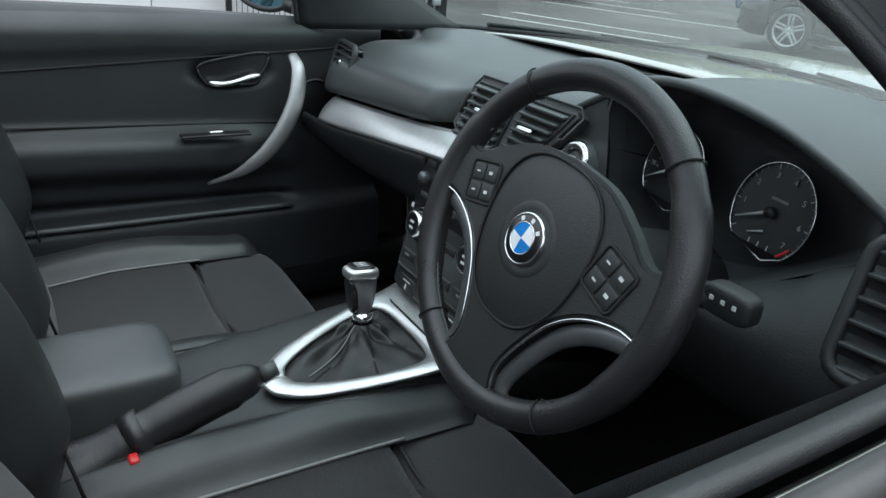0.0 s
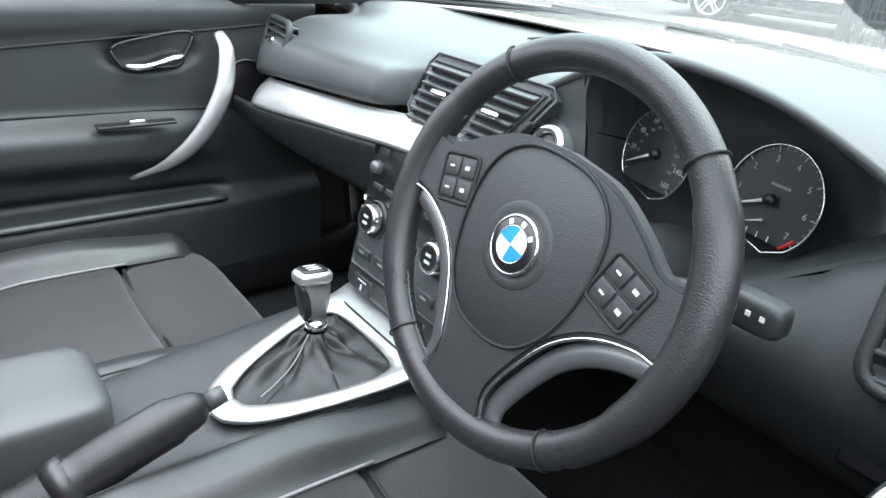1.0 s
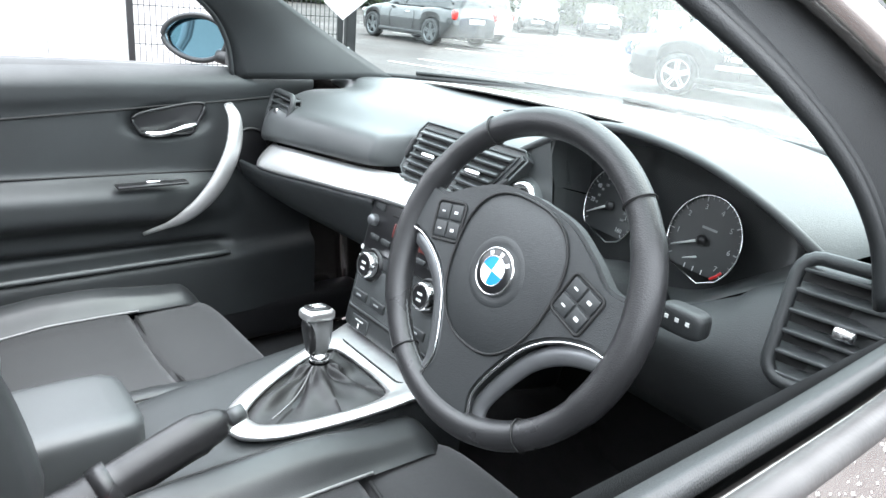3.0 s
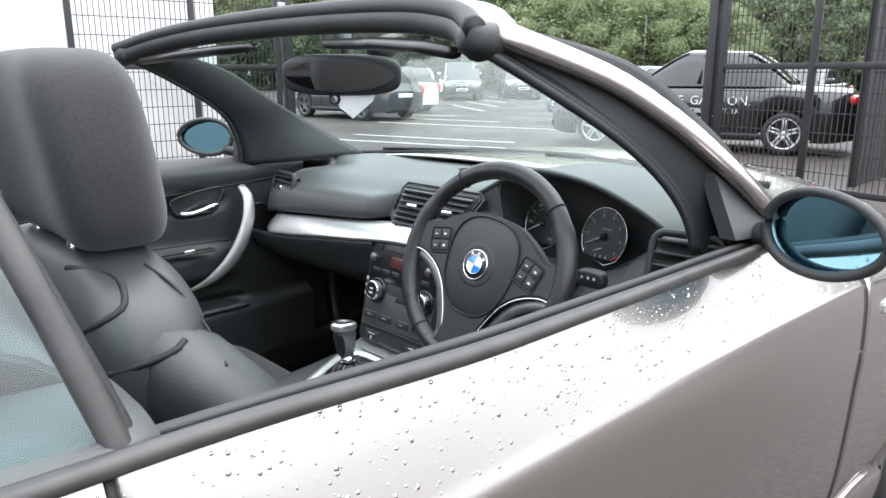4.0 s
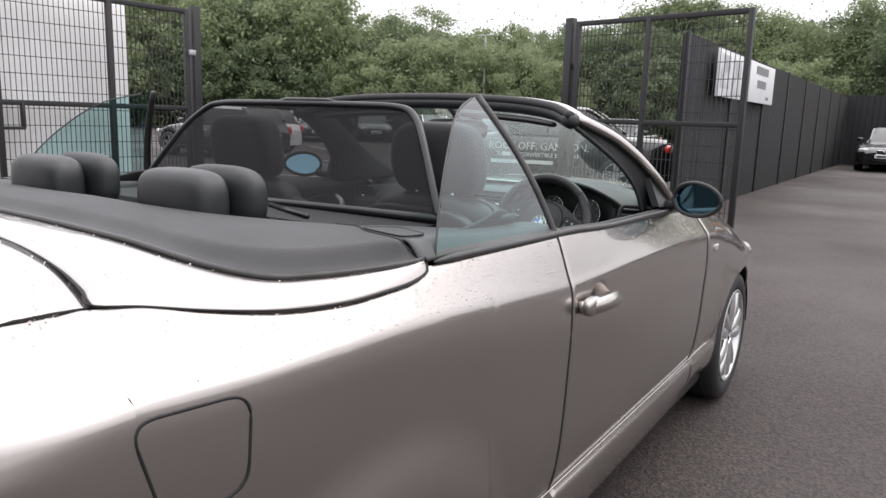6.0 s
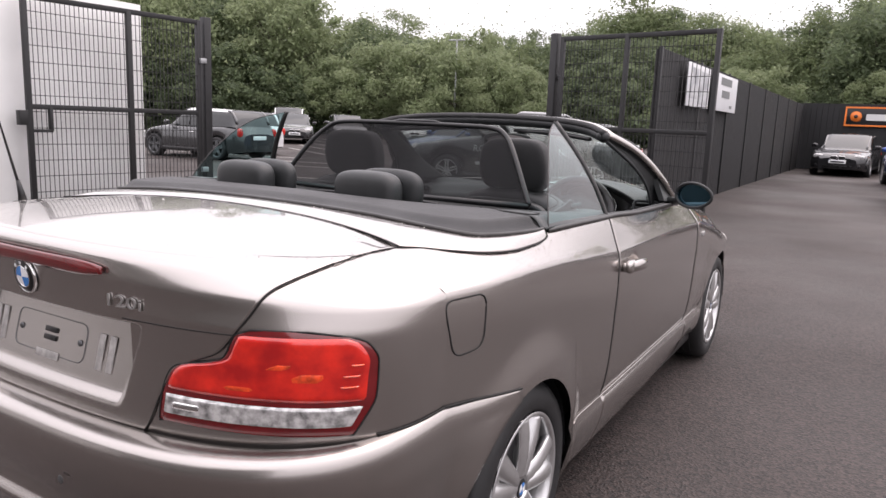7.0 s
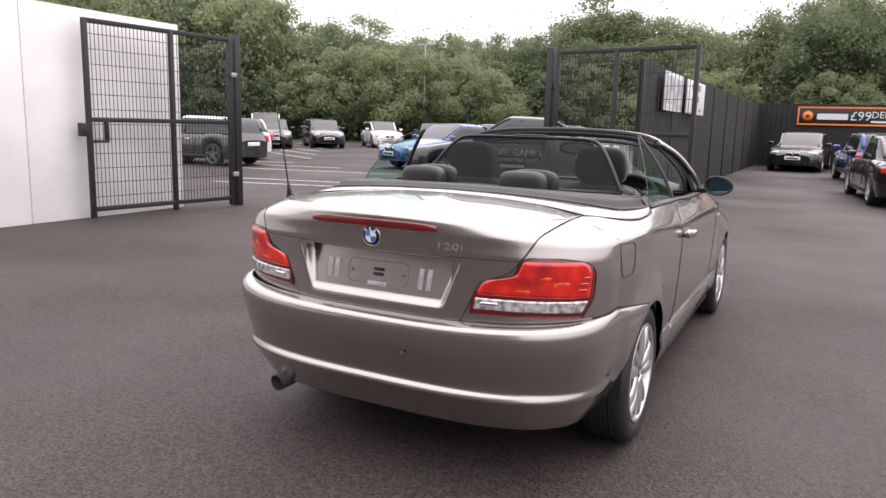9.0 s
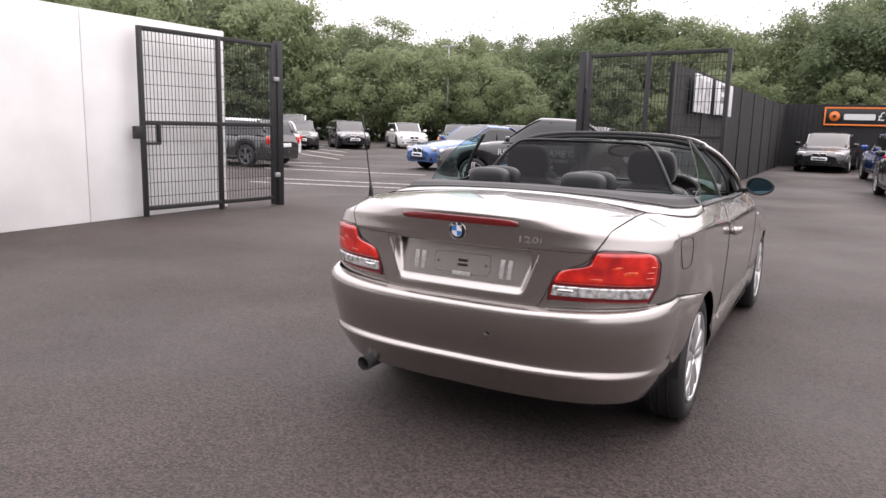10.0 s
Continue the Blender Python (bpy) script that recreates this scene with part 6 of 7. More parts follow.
def dial(c, r, numbers, needle, label, a0=215, a1=-45):
    d = empty("dial", bn)
    m = axes(c, (-0.17, -0.955, 0.22))
    part("face", moved(mesh("disc", [(0, 0, 0)] + [(r * math.cos(a), max(-0.72 * r, r * math.sin(a)), 0) for a in np.linspace(0, 6.283, 41)[:-1]], [(0, i, i % 40 + 1) for i in range(1, 41)]), m), DIALF, d)
    arc = [Vector((r * math.cos(radians(a)), r * math.sin(radians(a)), 0.002)) for a in np.linspace(a0 + 8, a1 - 8, 50)]
    low = [arc[-1], Vector((0.25 * r, -0.93 * r, 0.002)), arc[0]]
    part("dial_ring", moved(tube(arc + low[1:2] + arc[:1], 0.0014, 6), m), CHROME, d)
    n = len(numbers)
    for i, t in enumerate(numbers):
        a = radians(a0 + (a1 - a0) * i / (n - 1))
        if t:
            part("numeral", moved(lettering(t, r * 0.17, 0.0003), m @ Matrix.Translation((0.74 * r * math.cos(a), 0.74 * r * math.sin(a), 0.0015))), DIALP, d)
        part("mark", moved(rbox(r * 0.10, r * 0.02, 0.0006, 0), m @ Matrix.Translation((0.92 * r * math.cos(a), 0.92 * r * math.sin(a), 0.0012)) @ Matrix.Rotation(a, 4, "Z")), DIALP, d)
    for i in range(4 * (n - 1)):
        a = radians(a0 + (a1 - a0) * i / (4 * (n - 1)))
        if i % 4:
            part("fine_mark", moved(rbox(r * 0.05, r * 0.010, 0.0005, 0), m @ Matrix.Translation((0.94 * r * math.cos(a), 0.94 * r * math.sin(a), 0.0011)) @ Matrix.Rotation(a, 4, "Z")), PRINTD, d)
    a = radians(needle)
    part("needle", moved(tube([Vector((0, 0, 0.006)), Vector((0.82 * r * math.cos(a), 0.82 * r * math.sin(a), 0.006))], [0.0022, 0.0008], 6), m), ICON, d)
    part("needle_hub", moved(lathe([(0, 0.009), (0.006, 0.008), (0.007, 0.002)], 16), m), GLOSSK, d)
    return d, m


d1, m1 = dial((0.311, 1.742, 0.938), 0.054, ["", "20", "40", "60", "80", "100", "120", "140", "160"], 208, "speed")
for i, t in enumerate(("20", "40", "60", "80", "100", "120", "140", "160", "180", "200", "220", "240", "260")):
    a = radians(205 - 230 * i / 12)
    part("numeral", moved(lettering(t, 0.0052, 0.0002), m1 @ Matrix.Translation((0.031 * math.cos(a), 0.031 * math.sin(a), 0.0015))), PRINTD, d1)
d2, m2 = dial((0.458, 1.744, 0.933), 0.057, ["", "1", "2", "3", "4", "5", "6", "7"], 205, "revs", 215, -40)
part("print_bar", moved(rbox(0.024, 0.003, 0.0005, 0), m2 @ Matrix.Translation((0.004, 0.016, 0.001))), PRINTD, d2)
part("red_zone", moved(tube([Vector((0.051 * math.cos(radians(a)), 0.051 * math.sin(radians(a)), 0.0015)) for a in (-34, -44, -54)], 0.002, 5), m2), REDPLAST, d2)
for x in (-0.014, 0.0, 0.014):
    part("fine_mark", moved(rbox(0.0012, 0.006, 0.0005, 0), m2 @ Matrix.Translation((x, -0.038, 0.001))), ICON, d2)
part("needle", moved(tube([Vector((0.002, -0.022, 0.005)), Vector((-0.018, -0.030, 0.005))], [0.0015, 0.0006], 6), m2), ICON, d2)


# driver's lower dash and knee panel
def knee(u, v):
    x = 0.135 + 0.595 * u
    if x < 0.27:
        y0, z0 = 1.690, 0.900
    elif x < 0.635:
        e = EB[min(range(6, 41), key=lambda q: abs(EB[q].x - x))]
        y0, z0 = e.y, e.z
    else:
        y0, z0 = 1.69 - 0.04 * (x - 0.635) / 0.1, 0.968 + 0.01 * (x - 0.635) / 0.1
    pts = [(y0, z0), (y0 - 0.018, z0 - 0.012), (1.632 - 0.02 * u, 0.83 + 0.02 * u), (1.628, 0.79), (1.66, 0.74), (1.74, 0.69), (1.9, 0.66)]
    p = spline([(0, *q) for q in pts], 20)[int(round(v * 20))]
    return Vector((x, p.y, p.z))


part("knee_panel", sheet(knee, 48, 20), SOFT, car)
part("dash_end_cover", rbox(0.03, 0.32, 0.22, 0.01, at=(0.735, 1.82, 0.88)), SOFT, car)
part("light_switch_panel", rbox(0.07, 0.012, 0.05, 0.006, at=(0.665, 1.632, 0.80)), GLOSSK, car)
part("column_shroud", tube([(0.405, 1.50, 0.895), (0.405, 1.56, 0.875), (0.405, 1.68, 0.84)], [0.052, 0.060, 0.070], 16, flat=0.75), SOFT, car)
for sx in (1, -1):
    st = empty("column_stalk", car)
    a = Vector((0.405 + sx * 0.04, 1.545, 0.885))
    b = Vector((0.405 + sx * 0.150, 1.545, 0.912))
    part("stem", tube([a, b], [0.011, 0.013], 10), SOFT, st)
    part("switch_end", cushion(0.052, 0.026, 0.030, at=b + Vector((sx * 0.016, 0, 0.002)), power=4), SOFT, st)
    for k in (0, 1, 2):
        part("print_bar", rbox(0.004, 0.001, 0.004, 0, at=b + Vector((sx * (0.004 + 0.012 * k), -0.0135, 0.005))), ICON, st)

# centre stack
cs = empty("centre_stack", car)
cs["label"] = "black centre stack with radio and heater controls"
CM = axes((0.012, 1.592, 0.735), (0, -0.975, 0.22))
part("fascia", moved(rbox(0.262, 0.255, 0.05, 0.018, 4, at=(0.002, 0.004, -0.025)), CM), SOFT, cs)
part("side_wall", moved(rbox(0.255, 0.27, 0.30, 0.02, 3, at=(0.002, -0.02, -0.20)), CM), SOFT, cs)
part("radio_face", moved(rbox(0.232, 0.095, 0.006, 0.004, at=(0.002, 0.078, 0.0)), CM), GLOSSK, cs)
part("display", moved(rbox(0.10, 0.026, 0.003, 0.002, at=(0.012, 0.082, 0.003)), CM), SCREEN, cs)
part("cd_slot", moved(rbox(0.12, 0.004, 0.003, 0.001, at=(0.012, 0.106, 0.003)), CM), SEAM, cs)
for x, y in ((-0.094, 0.084), (0.098, 0.084)):
    part("radio_knob", moved(lathe([(0.0, 0.012), (0.008, 0.012), (0.010, 0.009), (0.011, 0)], 20), CM @ Matrix.Translation((x, y, 0.003))), PEWTER, cs)
for i in range(6):
    part("radio_button", moved(rbox(0.026, 0.010, 0.005, 0.002, at=(-0.084 + i * 0.034, 0.056, 0.003)), CM), SOFT, cs)
for x in (-0.086, 0.09):
    part("radio_button", moved(rbox(0.028, 0.013, 0.005, 0.002, at=(x, 0.111, 0.003)), CM), SOFT, cs)
part("heater_face", moved(rbox(0.235, 0.085, 0.005, 0.006, at=(0.006, -0.035, 0.0)), CM), SOFTG, cs)
for x in (-0.072, 0.092):
    hk = CM @ Matrix.Translation((x, 0.008 if x < 0 else 0.012, 0.002))
    part("heater_ring", moved(lathe([(0.030, 0), (0.029, 0.004), (0.026, 0.004)], 32), hk), GLOSSK, cs)
    part("heater_knob", moved(lathe([(0.0235, 0), (0.0225, 0.018), (0.0205, 0.0205), (0.0175, 0.0195)], 36), hk), CHROME, cs)
    part("knob_face", moved(lathe([(0, 0.019), (0.018, 0.0195)], 28), hk), GLOSSK, cs)
    for y in (0.004, -0.006):
        part("print_bar", moved(rbox(0.012, 0.004, 0.0006, 0, at=(0, y, 0.0198)), hk), ICON, cs)
for i in range(3):
    part("vent_icon", moved(rbox(0.007, 0.008, 0.0006, 0, at=(-0.112, 0.030 - i * 0.018, 0.0035)), CM), ICON, cs)
part("slot", moved(rbox(0.045, 0.012, 0.004, 0.002, at=(0.020, 0.000, 0.003)), CM), SEAM, cs)
for x in (-0.085, -0.03, 0.03, 0.085):
    part("heater_button", moved(rbox(0.045, 0.018, 0.005, 0.003, at=(x, -0.052, 0.003)), CM), SOFT, cs)
    part("print_bar", moved(rbox(0.014, 0.003, 0.0006, 0, at=(x, -0.052, 0.006)), CM), PRINTD, cs)
part("lower_tray_line", moved(rbox(0.235, 0.003, 0.003, 0, at=(0.004, -0.082, 0.0)), CM), SEAM, cs)
for x in (-0.07, 0.075):
    part("seat_heat_button", moved(rbox(0.05, 0.026, 0.004, 0.002, at=(x, -0.102, 0.0)), CM), SOFT, cs)
    part("print_bar", moved(rbox(0.024, 0.002, 0.0006, 0, at=(x, -0.096, 0.0026)), CM), ICON, cs)
    part("print_bar", moved(rbox(0.004, 0.009, 0.0006, 0, at=(x, -0.106, 0.0026)), CM), ICON, cs)

# centre console, gear lever, handbrake, armrest
con = empty("centre_console", car)
con["label"] = "black centre console with an aluminium surround"
def con_w(y):
    return float(np.interp(y, [0.85, 1.10, 1.25, 1.40, 1.62], [0.115, 0.122, 0.130, 0.140, 0.148]))


def con_z(y):
    return float(np.interp(y, [0.85, 1.10, 1.25, 1.45, 1.62], [0.53, 0.545, 0.566, 0.582, 0.596]))


CONSEC = [(-1, -0.26), (-1.0, -0.03), (-0.93, -0.006), (-0.80, 0.0), (0.80, 0.0), (0.93, -0.006), (1.0, -0.03), (1, -0.26)]
part("tunnel", sheet(lambda u, v: Vector((con_w(0.82 + 0.83 * v) * float(np.interp(u * 7, range(8), [c[0] for c in CONSEC])), 0.82 + 0.83 * v, con_z(0.82 + 0.83 * v) + float(np.interp(u * 7, range(8), [c[1] for c in CONSEC])))), 56, 40, True), SOFT, con)
def axis_x(y):
    """The console's middle line."""
    return 0.036 - 0.13 * (y - 1.45)


def mirrored(half, n):
    """A closed outline from points (x, y) of its right half."""
    return spline([(x, y) for x, y in half] + [(-x, y) for x, y in half[::-1]], n)


RO = mirrored([(0.0, 1.280), (0.030, 1.290), (0.062, 1.330), (0.088, 1.395), (0.108, 1.46), (0.124, 1.53), (0.132, 1.655)], 90)
RI = mirrored([(0.0, 1.312), (0.026, 1.322), (0.054, 1.362), (0.080, 1.425), (0.094, 1.485), (0.088, 1.515), (0.05, 1.526)], 90)


def trim_ring(u, v):
    o, i = RO[int(round(u * 90))], RI[int(round(u * 90))]
    x, y = o[0] + (i[0] - o[0]) * v, o[1] + (i[1] - o[1]) * v
    return Vector((x + axis_x(y), y, con_z(y) + 0.007 + 0.004 * math.sin(math.pi * v)))


ring_o = part("console_trim", sheet(trim_ring, 90, 8, True), ALU, con, "brushed aluminium console surround")
thick(ring_o, 0.008)
LIDP = [(x, y) for x, y in rrect(0.190, 0.104, 0.016)]
part("ashtray_lid", moved(prism(LIDP, 0.005, 0.002), axes((axis_x(1.595), 1.595, con_z(1.595) + 0.010), (0, -0.09, 1), (0, 1, 0))), ALU, con, "aluminium ashtray lid")
part("lid_gap", tube([Vector((x + axis_x(1.595), 1.595 + y, con_z(1.595 + y) + 0.0150)) for x, y in LIDP], 0.0030, 6, True), SEAM, con)
part("trim_joint", tube([Vector((x + axis_x(1.536), 1.536, con_z(1.536) + 0.0112)) for x in (-0.122, 0, 0.122)], 0.0022, 5), SEAM, con)
for y in (1.566, 1.582):
    part("lid_mark", rbox(0.055, 0.003, 0.002, 0, at=(axis_x(y) + 0.035, y, con_z(y) + 0.0165)), SEAM, con)
gl = empty("gear_lever", car)
gl["label"] = "gear lever with leather gaiter and chrome-capped knob"
GC = Vector((-0.010, 1.464, 0.612))


def gaiter(u, v):
    a = 2 * math.pi * u
    o = RI[int(round((0.25 + u) % 1.0 * 90))]
    base = Vector((o[0] * 0.985 + axis_x(o[1]), o[1], con_z(o[1]) + 0.006))
    out = base - GC
    out.z = 0
    out.normalize()
    # a slack skirt that bulges near the frame and narrows to the stem
    k = 0.55 * v + 0.45 * (1 - (1 - v) ** 2)
    p = base.lerp(GC + out * 0.017, k)
    p.z = base.z + (GC.z - base.z) * (0.30 * math.sin(0.5 * math.pi * v) + 0.70 * v**2.4)
    wave = math.sin(math.pi * v) ** 0.7
    fold = (0.0085 * math.sin(3 * a + 4.0 * v) + 0.0055 * math.sin(5 * a - 5 * v) + 0.0028 * math.sin(11 * a + 7 * v)) * wave
    return p + out * fold * 0.6 + Vector((0, 0, 0.8 * fold))


part("gaiter", sheet(gaiter, 96, 30, True), SLACK, gl, "folded black leather gaiter")
part("gaiter_seam", tube([gaiter(0.80, v) + Vector((0.001, -0.001, 0.001)) for v in np.linspace(0.15, 0.98, 24)], 0.0012, 5), STITCH, gl)
part("stem_collar", tube([GC + Vector((0, 0, -0.004)), GC + Vector((-0.002, 0.002, 0.014))], 0.0158, 20), CHROME, gl)
KA = axes(GC + Vector((-0.007, 0.005, 0.048)), (-0.11, 0.08, 1), (0, 1, 0))


def kn(co):
    t = (co.z + 0.038) / 0.076
    co.x *= 0.72 + 0.50 * t**1.5
    co.y *= 0.70 + 0.62 * t**1.4
    co.y -= 0.008 * t * t
    return co


part("knob_body", moved(cushion(0.036, 0.040, 0.076, power=3.4, fn=kn), KA), SATIN, gl)
part("knob_cap", moved(cushion(0.045, 0.055, 0.022, power=3.2), KA @ Matrix.Translation((0, -0.008, 0.034))), ALU, gl)
part("knob_cheek", moved(cushion(0.030, 0.020, 0.060, power=3.0, fn=kn), KA @ Matrix.Translation((0.0, -0.017, -0.004))), GLOSSK, gl)
part("shift_pattern", moved(cushion(0.034, 0.040, 0.005, power=4), KA @ Matrix.Translation((0, -0.008, 0.0440))), GLOSSK, gl)
for x in (-0.008, 0, 0.008):
    part("pattern_line", moved(rbox(0.0018, 0.020, 0.001, 0, at=(x, -0.008, 0.0466)), KA), ICON, gl)
part("pattern_line", moved(rbox(0.018, 0.0018, 0.001, 0, at=(0, -0.008, 0.0466)), KA), ICON, gl)
hb = empty("handbrake", car)
hb["label"] = "leather handbrake lever with a stitched boot"
hp = spline([(0.120, 1.010, 0.545), (0.118, 1.06, 0.568), (0.115, 1.12, 0.594), (0.111, 1.20, 0.620), (0.108, 1.262, 0.634)], 24)
part("boot", tube(hp[:11], [0.048, 0.046, 0.044, 0.041, 0.038, 0.035, 0.033, 0.031, 0.030, 0.029, 0.028], 14, flat=1.15), LEATHER, hb)
part("grip", tube(hp[10:], [0.029] + [0.0255] * 10 + [0.022, 0.021, 0.018, 0.011], 16, flat=1.2), LEATHER, hb)
part("button", tube([hp[-1], hp[-1] + Vector((0.0, 0.022, 0.006))], [0.0125, 0.0115], 12), SOFTG, hb)
part("boot_collar", tube([hp[9], hp[11]], 0.0315, 16, flat=1.2), LEATHER, hb)
part("seam", tube([p + Vector((0.021, -0.002, 0.004)) for p in hp[9:22]], 0.0012, 5), STITCH, hb)
arm = part("armrest", cushion(0.165, 0.40, 0.095, at=(-0.022, 0.975, 0.592), power=8.0), SOFTG, car, "black padded centre armrest")
part("belt_buckle", rbox(0.022, 0.04, 0.05, 0.006, at=(0.158, 1.095, 0.560)), GLOSSK, car)
part("buckle_button", rbox(0.018, 0.012, 0.028, 0.003, at=(0.158, 1.092, 0.580)), REDPLAST, car)
part("blue_leaflet", moved(prism(rrect(0.15, 0.10, 0.003), 0.004), pose(-0.20, 1.62, 0.345, 8, 4, 25)), BLUEPAPER, car, "blue folder in the footwell")


# steering wheel
sw = empty("steering_wheel", car)
sw["label"] = "three-spoke black leather steering wheel with controls"
tilt = radians(20)
wn_ = Vector((0.035, -math.cos(tilt), math.sin(tilt))).normalized()
WM = axes(Vector((0.405, 1.438, 0.925)) - wn_ * 0.020, wn_)
R, r = 0.1700, 0.0155
grip = [r * (1.0 + 0.06 * math.cos(2 * a) ** 2 + 0.10 * (abs(math.sin(a)) < 0.55)) for a in np.linspace(0, 2 * math.pi, 97)[:-1]]
part("rim", moved(tube(ring(R, 96), grip, 16, True, flat=0.92, up=(0, 0, 1)), WM), LEATHER, sw)
for a in (43, 121, -57, 231):
    c, s = math.cos(radians(a)), math.sin(radians(a))
    part("rim_seam", moved(tube([Vector(((R + (r + 0.0012) * math.cos(b)) * c, (R + (r + 0.0012) * math.cos(b)) * s, 0.96 * (r + 0.0012) * math.sin(b))) for b in np.linspace(0, 6.283, 21)[:-1]], 0.0011, 5, True), WM), SEAM, sw)
part("rim_stitching", moved(tube([Vector(((R - r * 1.02) * math.cos(a), (R - r * 1.02) * math.sin(a), 0.0015 * (i % 2))) for i, a in enumerate(np.linspace(radians(146), radians(265), 90))], 0.0011, 5), WM), SOFTG, sw)


WM = WM @ Matrix.Rotation(radians(-7), 4, "Z")


def hub_shape(u, v):
    """The horn pad: a broad rounded shield."""
    a = 2 * math.pi * u
    c, n = math.cos(a), math.sin(a)
    w = 0.076 + 0.010 * n
    x = w * math.copysign(abs(c) ** 0.78, c)
    y = -0.002 + 0.086 * math.copysign(abs(n) ** 0.86, n)
    return Vector((x * v, y * v, 0.0165 - 0.0090 * v**3))


part("horn_pad", moved(sheet(hub_shape, 72, 24), WM), SOFT, sw)
half = [(0.0, 0.090), (0.055, 0.084), (0.098, 0.064), (0.128, 0.046), (0.160, 0.044), (0.164, 0.010), (0.160, -0.010), (0.138, -0.012), (0.112, -0.020), (0.088, -0.034),
        (0.068, -0.054), (0.052, -0.082), (0.040, -0.110), (0.036, -0.130), (0.042, -0.158), (0.0, -0.164)]
outline = spline([(x, y, 0) for x, y in half], 60)
face = [(p.x, p.y) for p in outline] + [(-p.x, p.y) for p in outline[-2:0:-1]]
part("spoke_plate", moved(prism(face, 0.018, 0.004), WM @ Matrix.Translation((0, 0, -0.010))), SOFT, sw, "black three-spoke centre")
edge_r = [p for p in outline if p.y < -0.008 and p.y > -0.150 and p.x > 0.03]
for sx in (1, -1):
    e = [Vector((sx * p.x, p.y, 0.0)) for p in edge_r]
    n_in = [Vector((sx * 0.010, -0.010, -0.004))] * len(e)
    part("spoke_trim", moved(tube([p + q for p, q in zip(e, n_in)], 0.0105, 10, flat=0.55), WM), PEWTER, sw, "satin grey spoke edging")
    part("chrome_line", moved(tube([p + Vector((sx * 0.001, -0.001, 0.0075)) for p in e], 0.0017, 6), WM), CHROME, sw)
    bp = empty("button_cluster", sw)
    cx, cy = sx * 0.104, 0.017
    lean = Matrix.Translation((cx, cy, 0)) @ Matrix.Rotation(-sx * 0.25, 4, "Z")
    for i, (dx, dy) in enumerate(((-0.0105, 0.0105), (0.0105, 0.0105), (-0.0105, -0.0105), (0.0105, -0.0105))):
        part("button", moved(rbox(0.0190, 0.0190, 0.004, 0.0015, at=(dx, dy, 0.0082)), WM @ lean), SOFT, bp)
        part("print_mark", moved(rbox(0.0055, 0.0035 if i % 2 else 0.0018, 0.0005, 0, at=(dx, dy, 0.0104)), WM @ lean), ICON, bp)
    part("cluster_edge", moved(tube([Vector((x, y, 0.0088)) for x, y in rrect(0.046, 0.046, 0.006)], 0.0018, 6, True), WM @ lean), SEAM, bp)
part("emblem_dish", moved(lathe([(0.040, 0.0150), (0.036, 0.0172), (0.031, 0.0166), (0.022, 0.0158)], 40), WM), SOFT, sw)
roundel("wheel_emblem", 0.0270, sw, WM @ Matrix.Translation((0, 0, 0.0163)) @ Matrix.Rotation(radians(-8), 4, "Z"))
part("pad_seam", moved(tube([hub_shape(u, 1.0) + Vector((0, 0, 0.002)) for u in np.linspace(0, 1, 65)[:-1]], 0.0016, 5, True), WM), SEAM, sw)
part("wheel_boss", moved(lathe([(0.07, -0.002), (0.06, -0.05), (0.045, -0.09)], 28), WM), SOFT, sw)


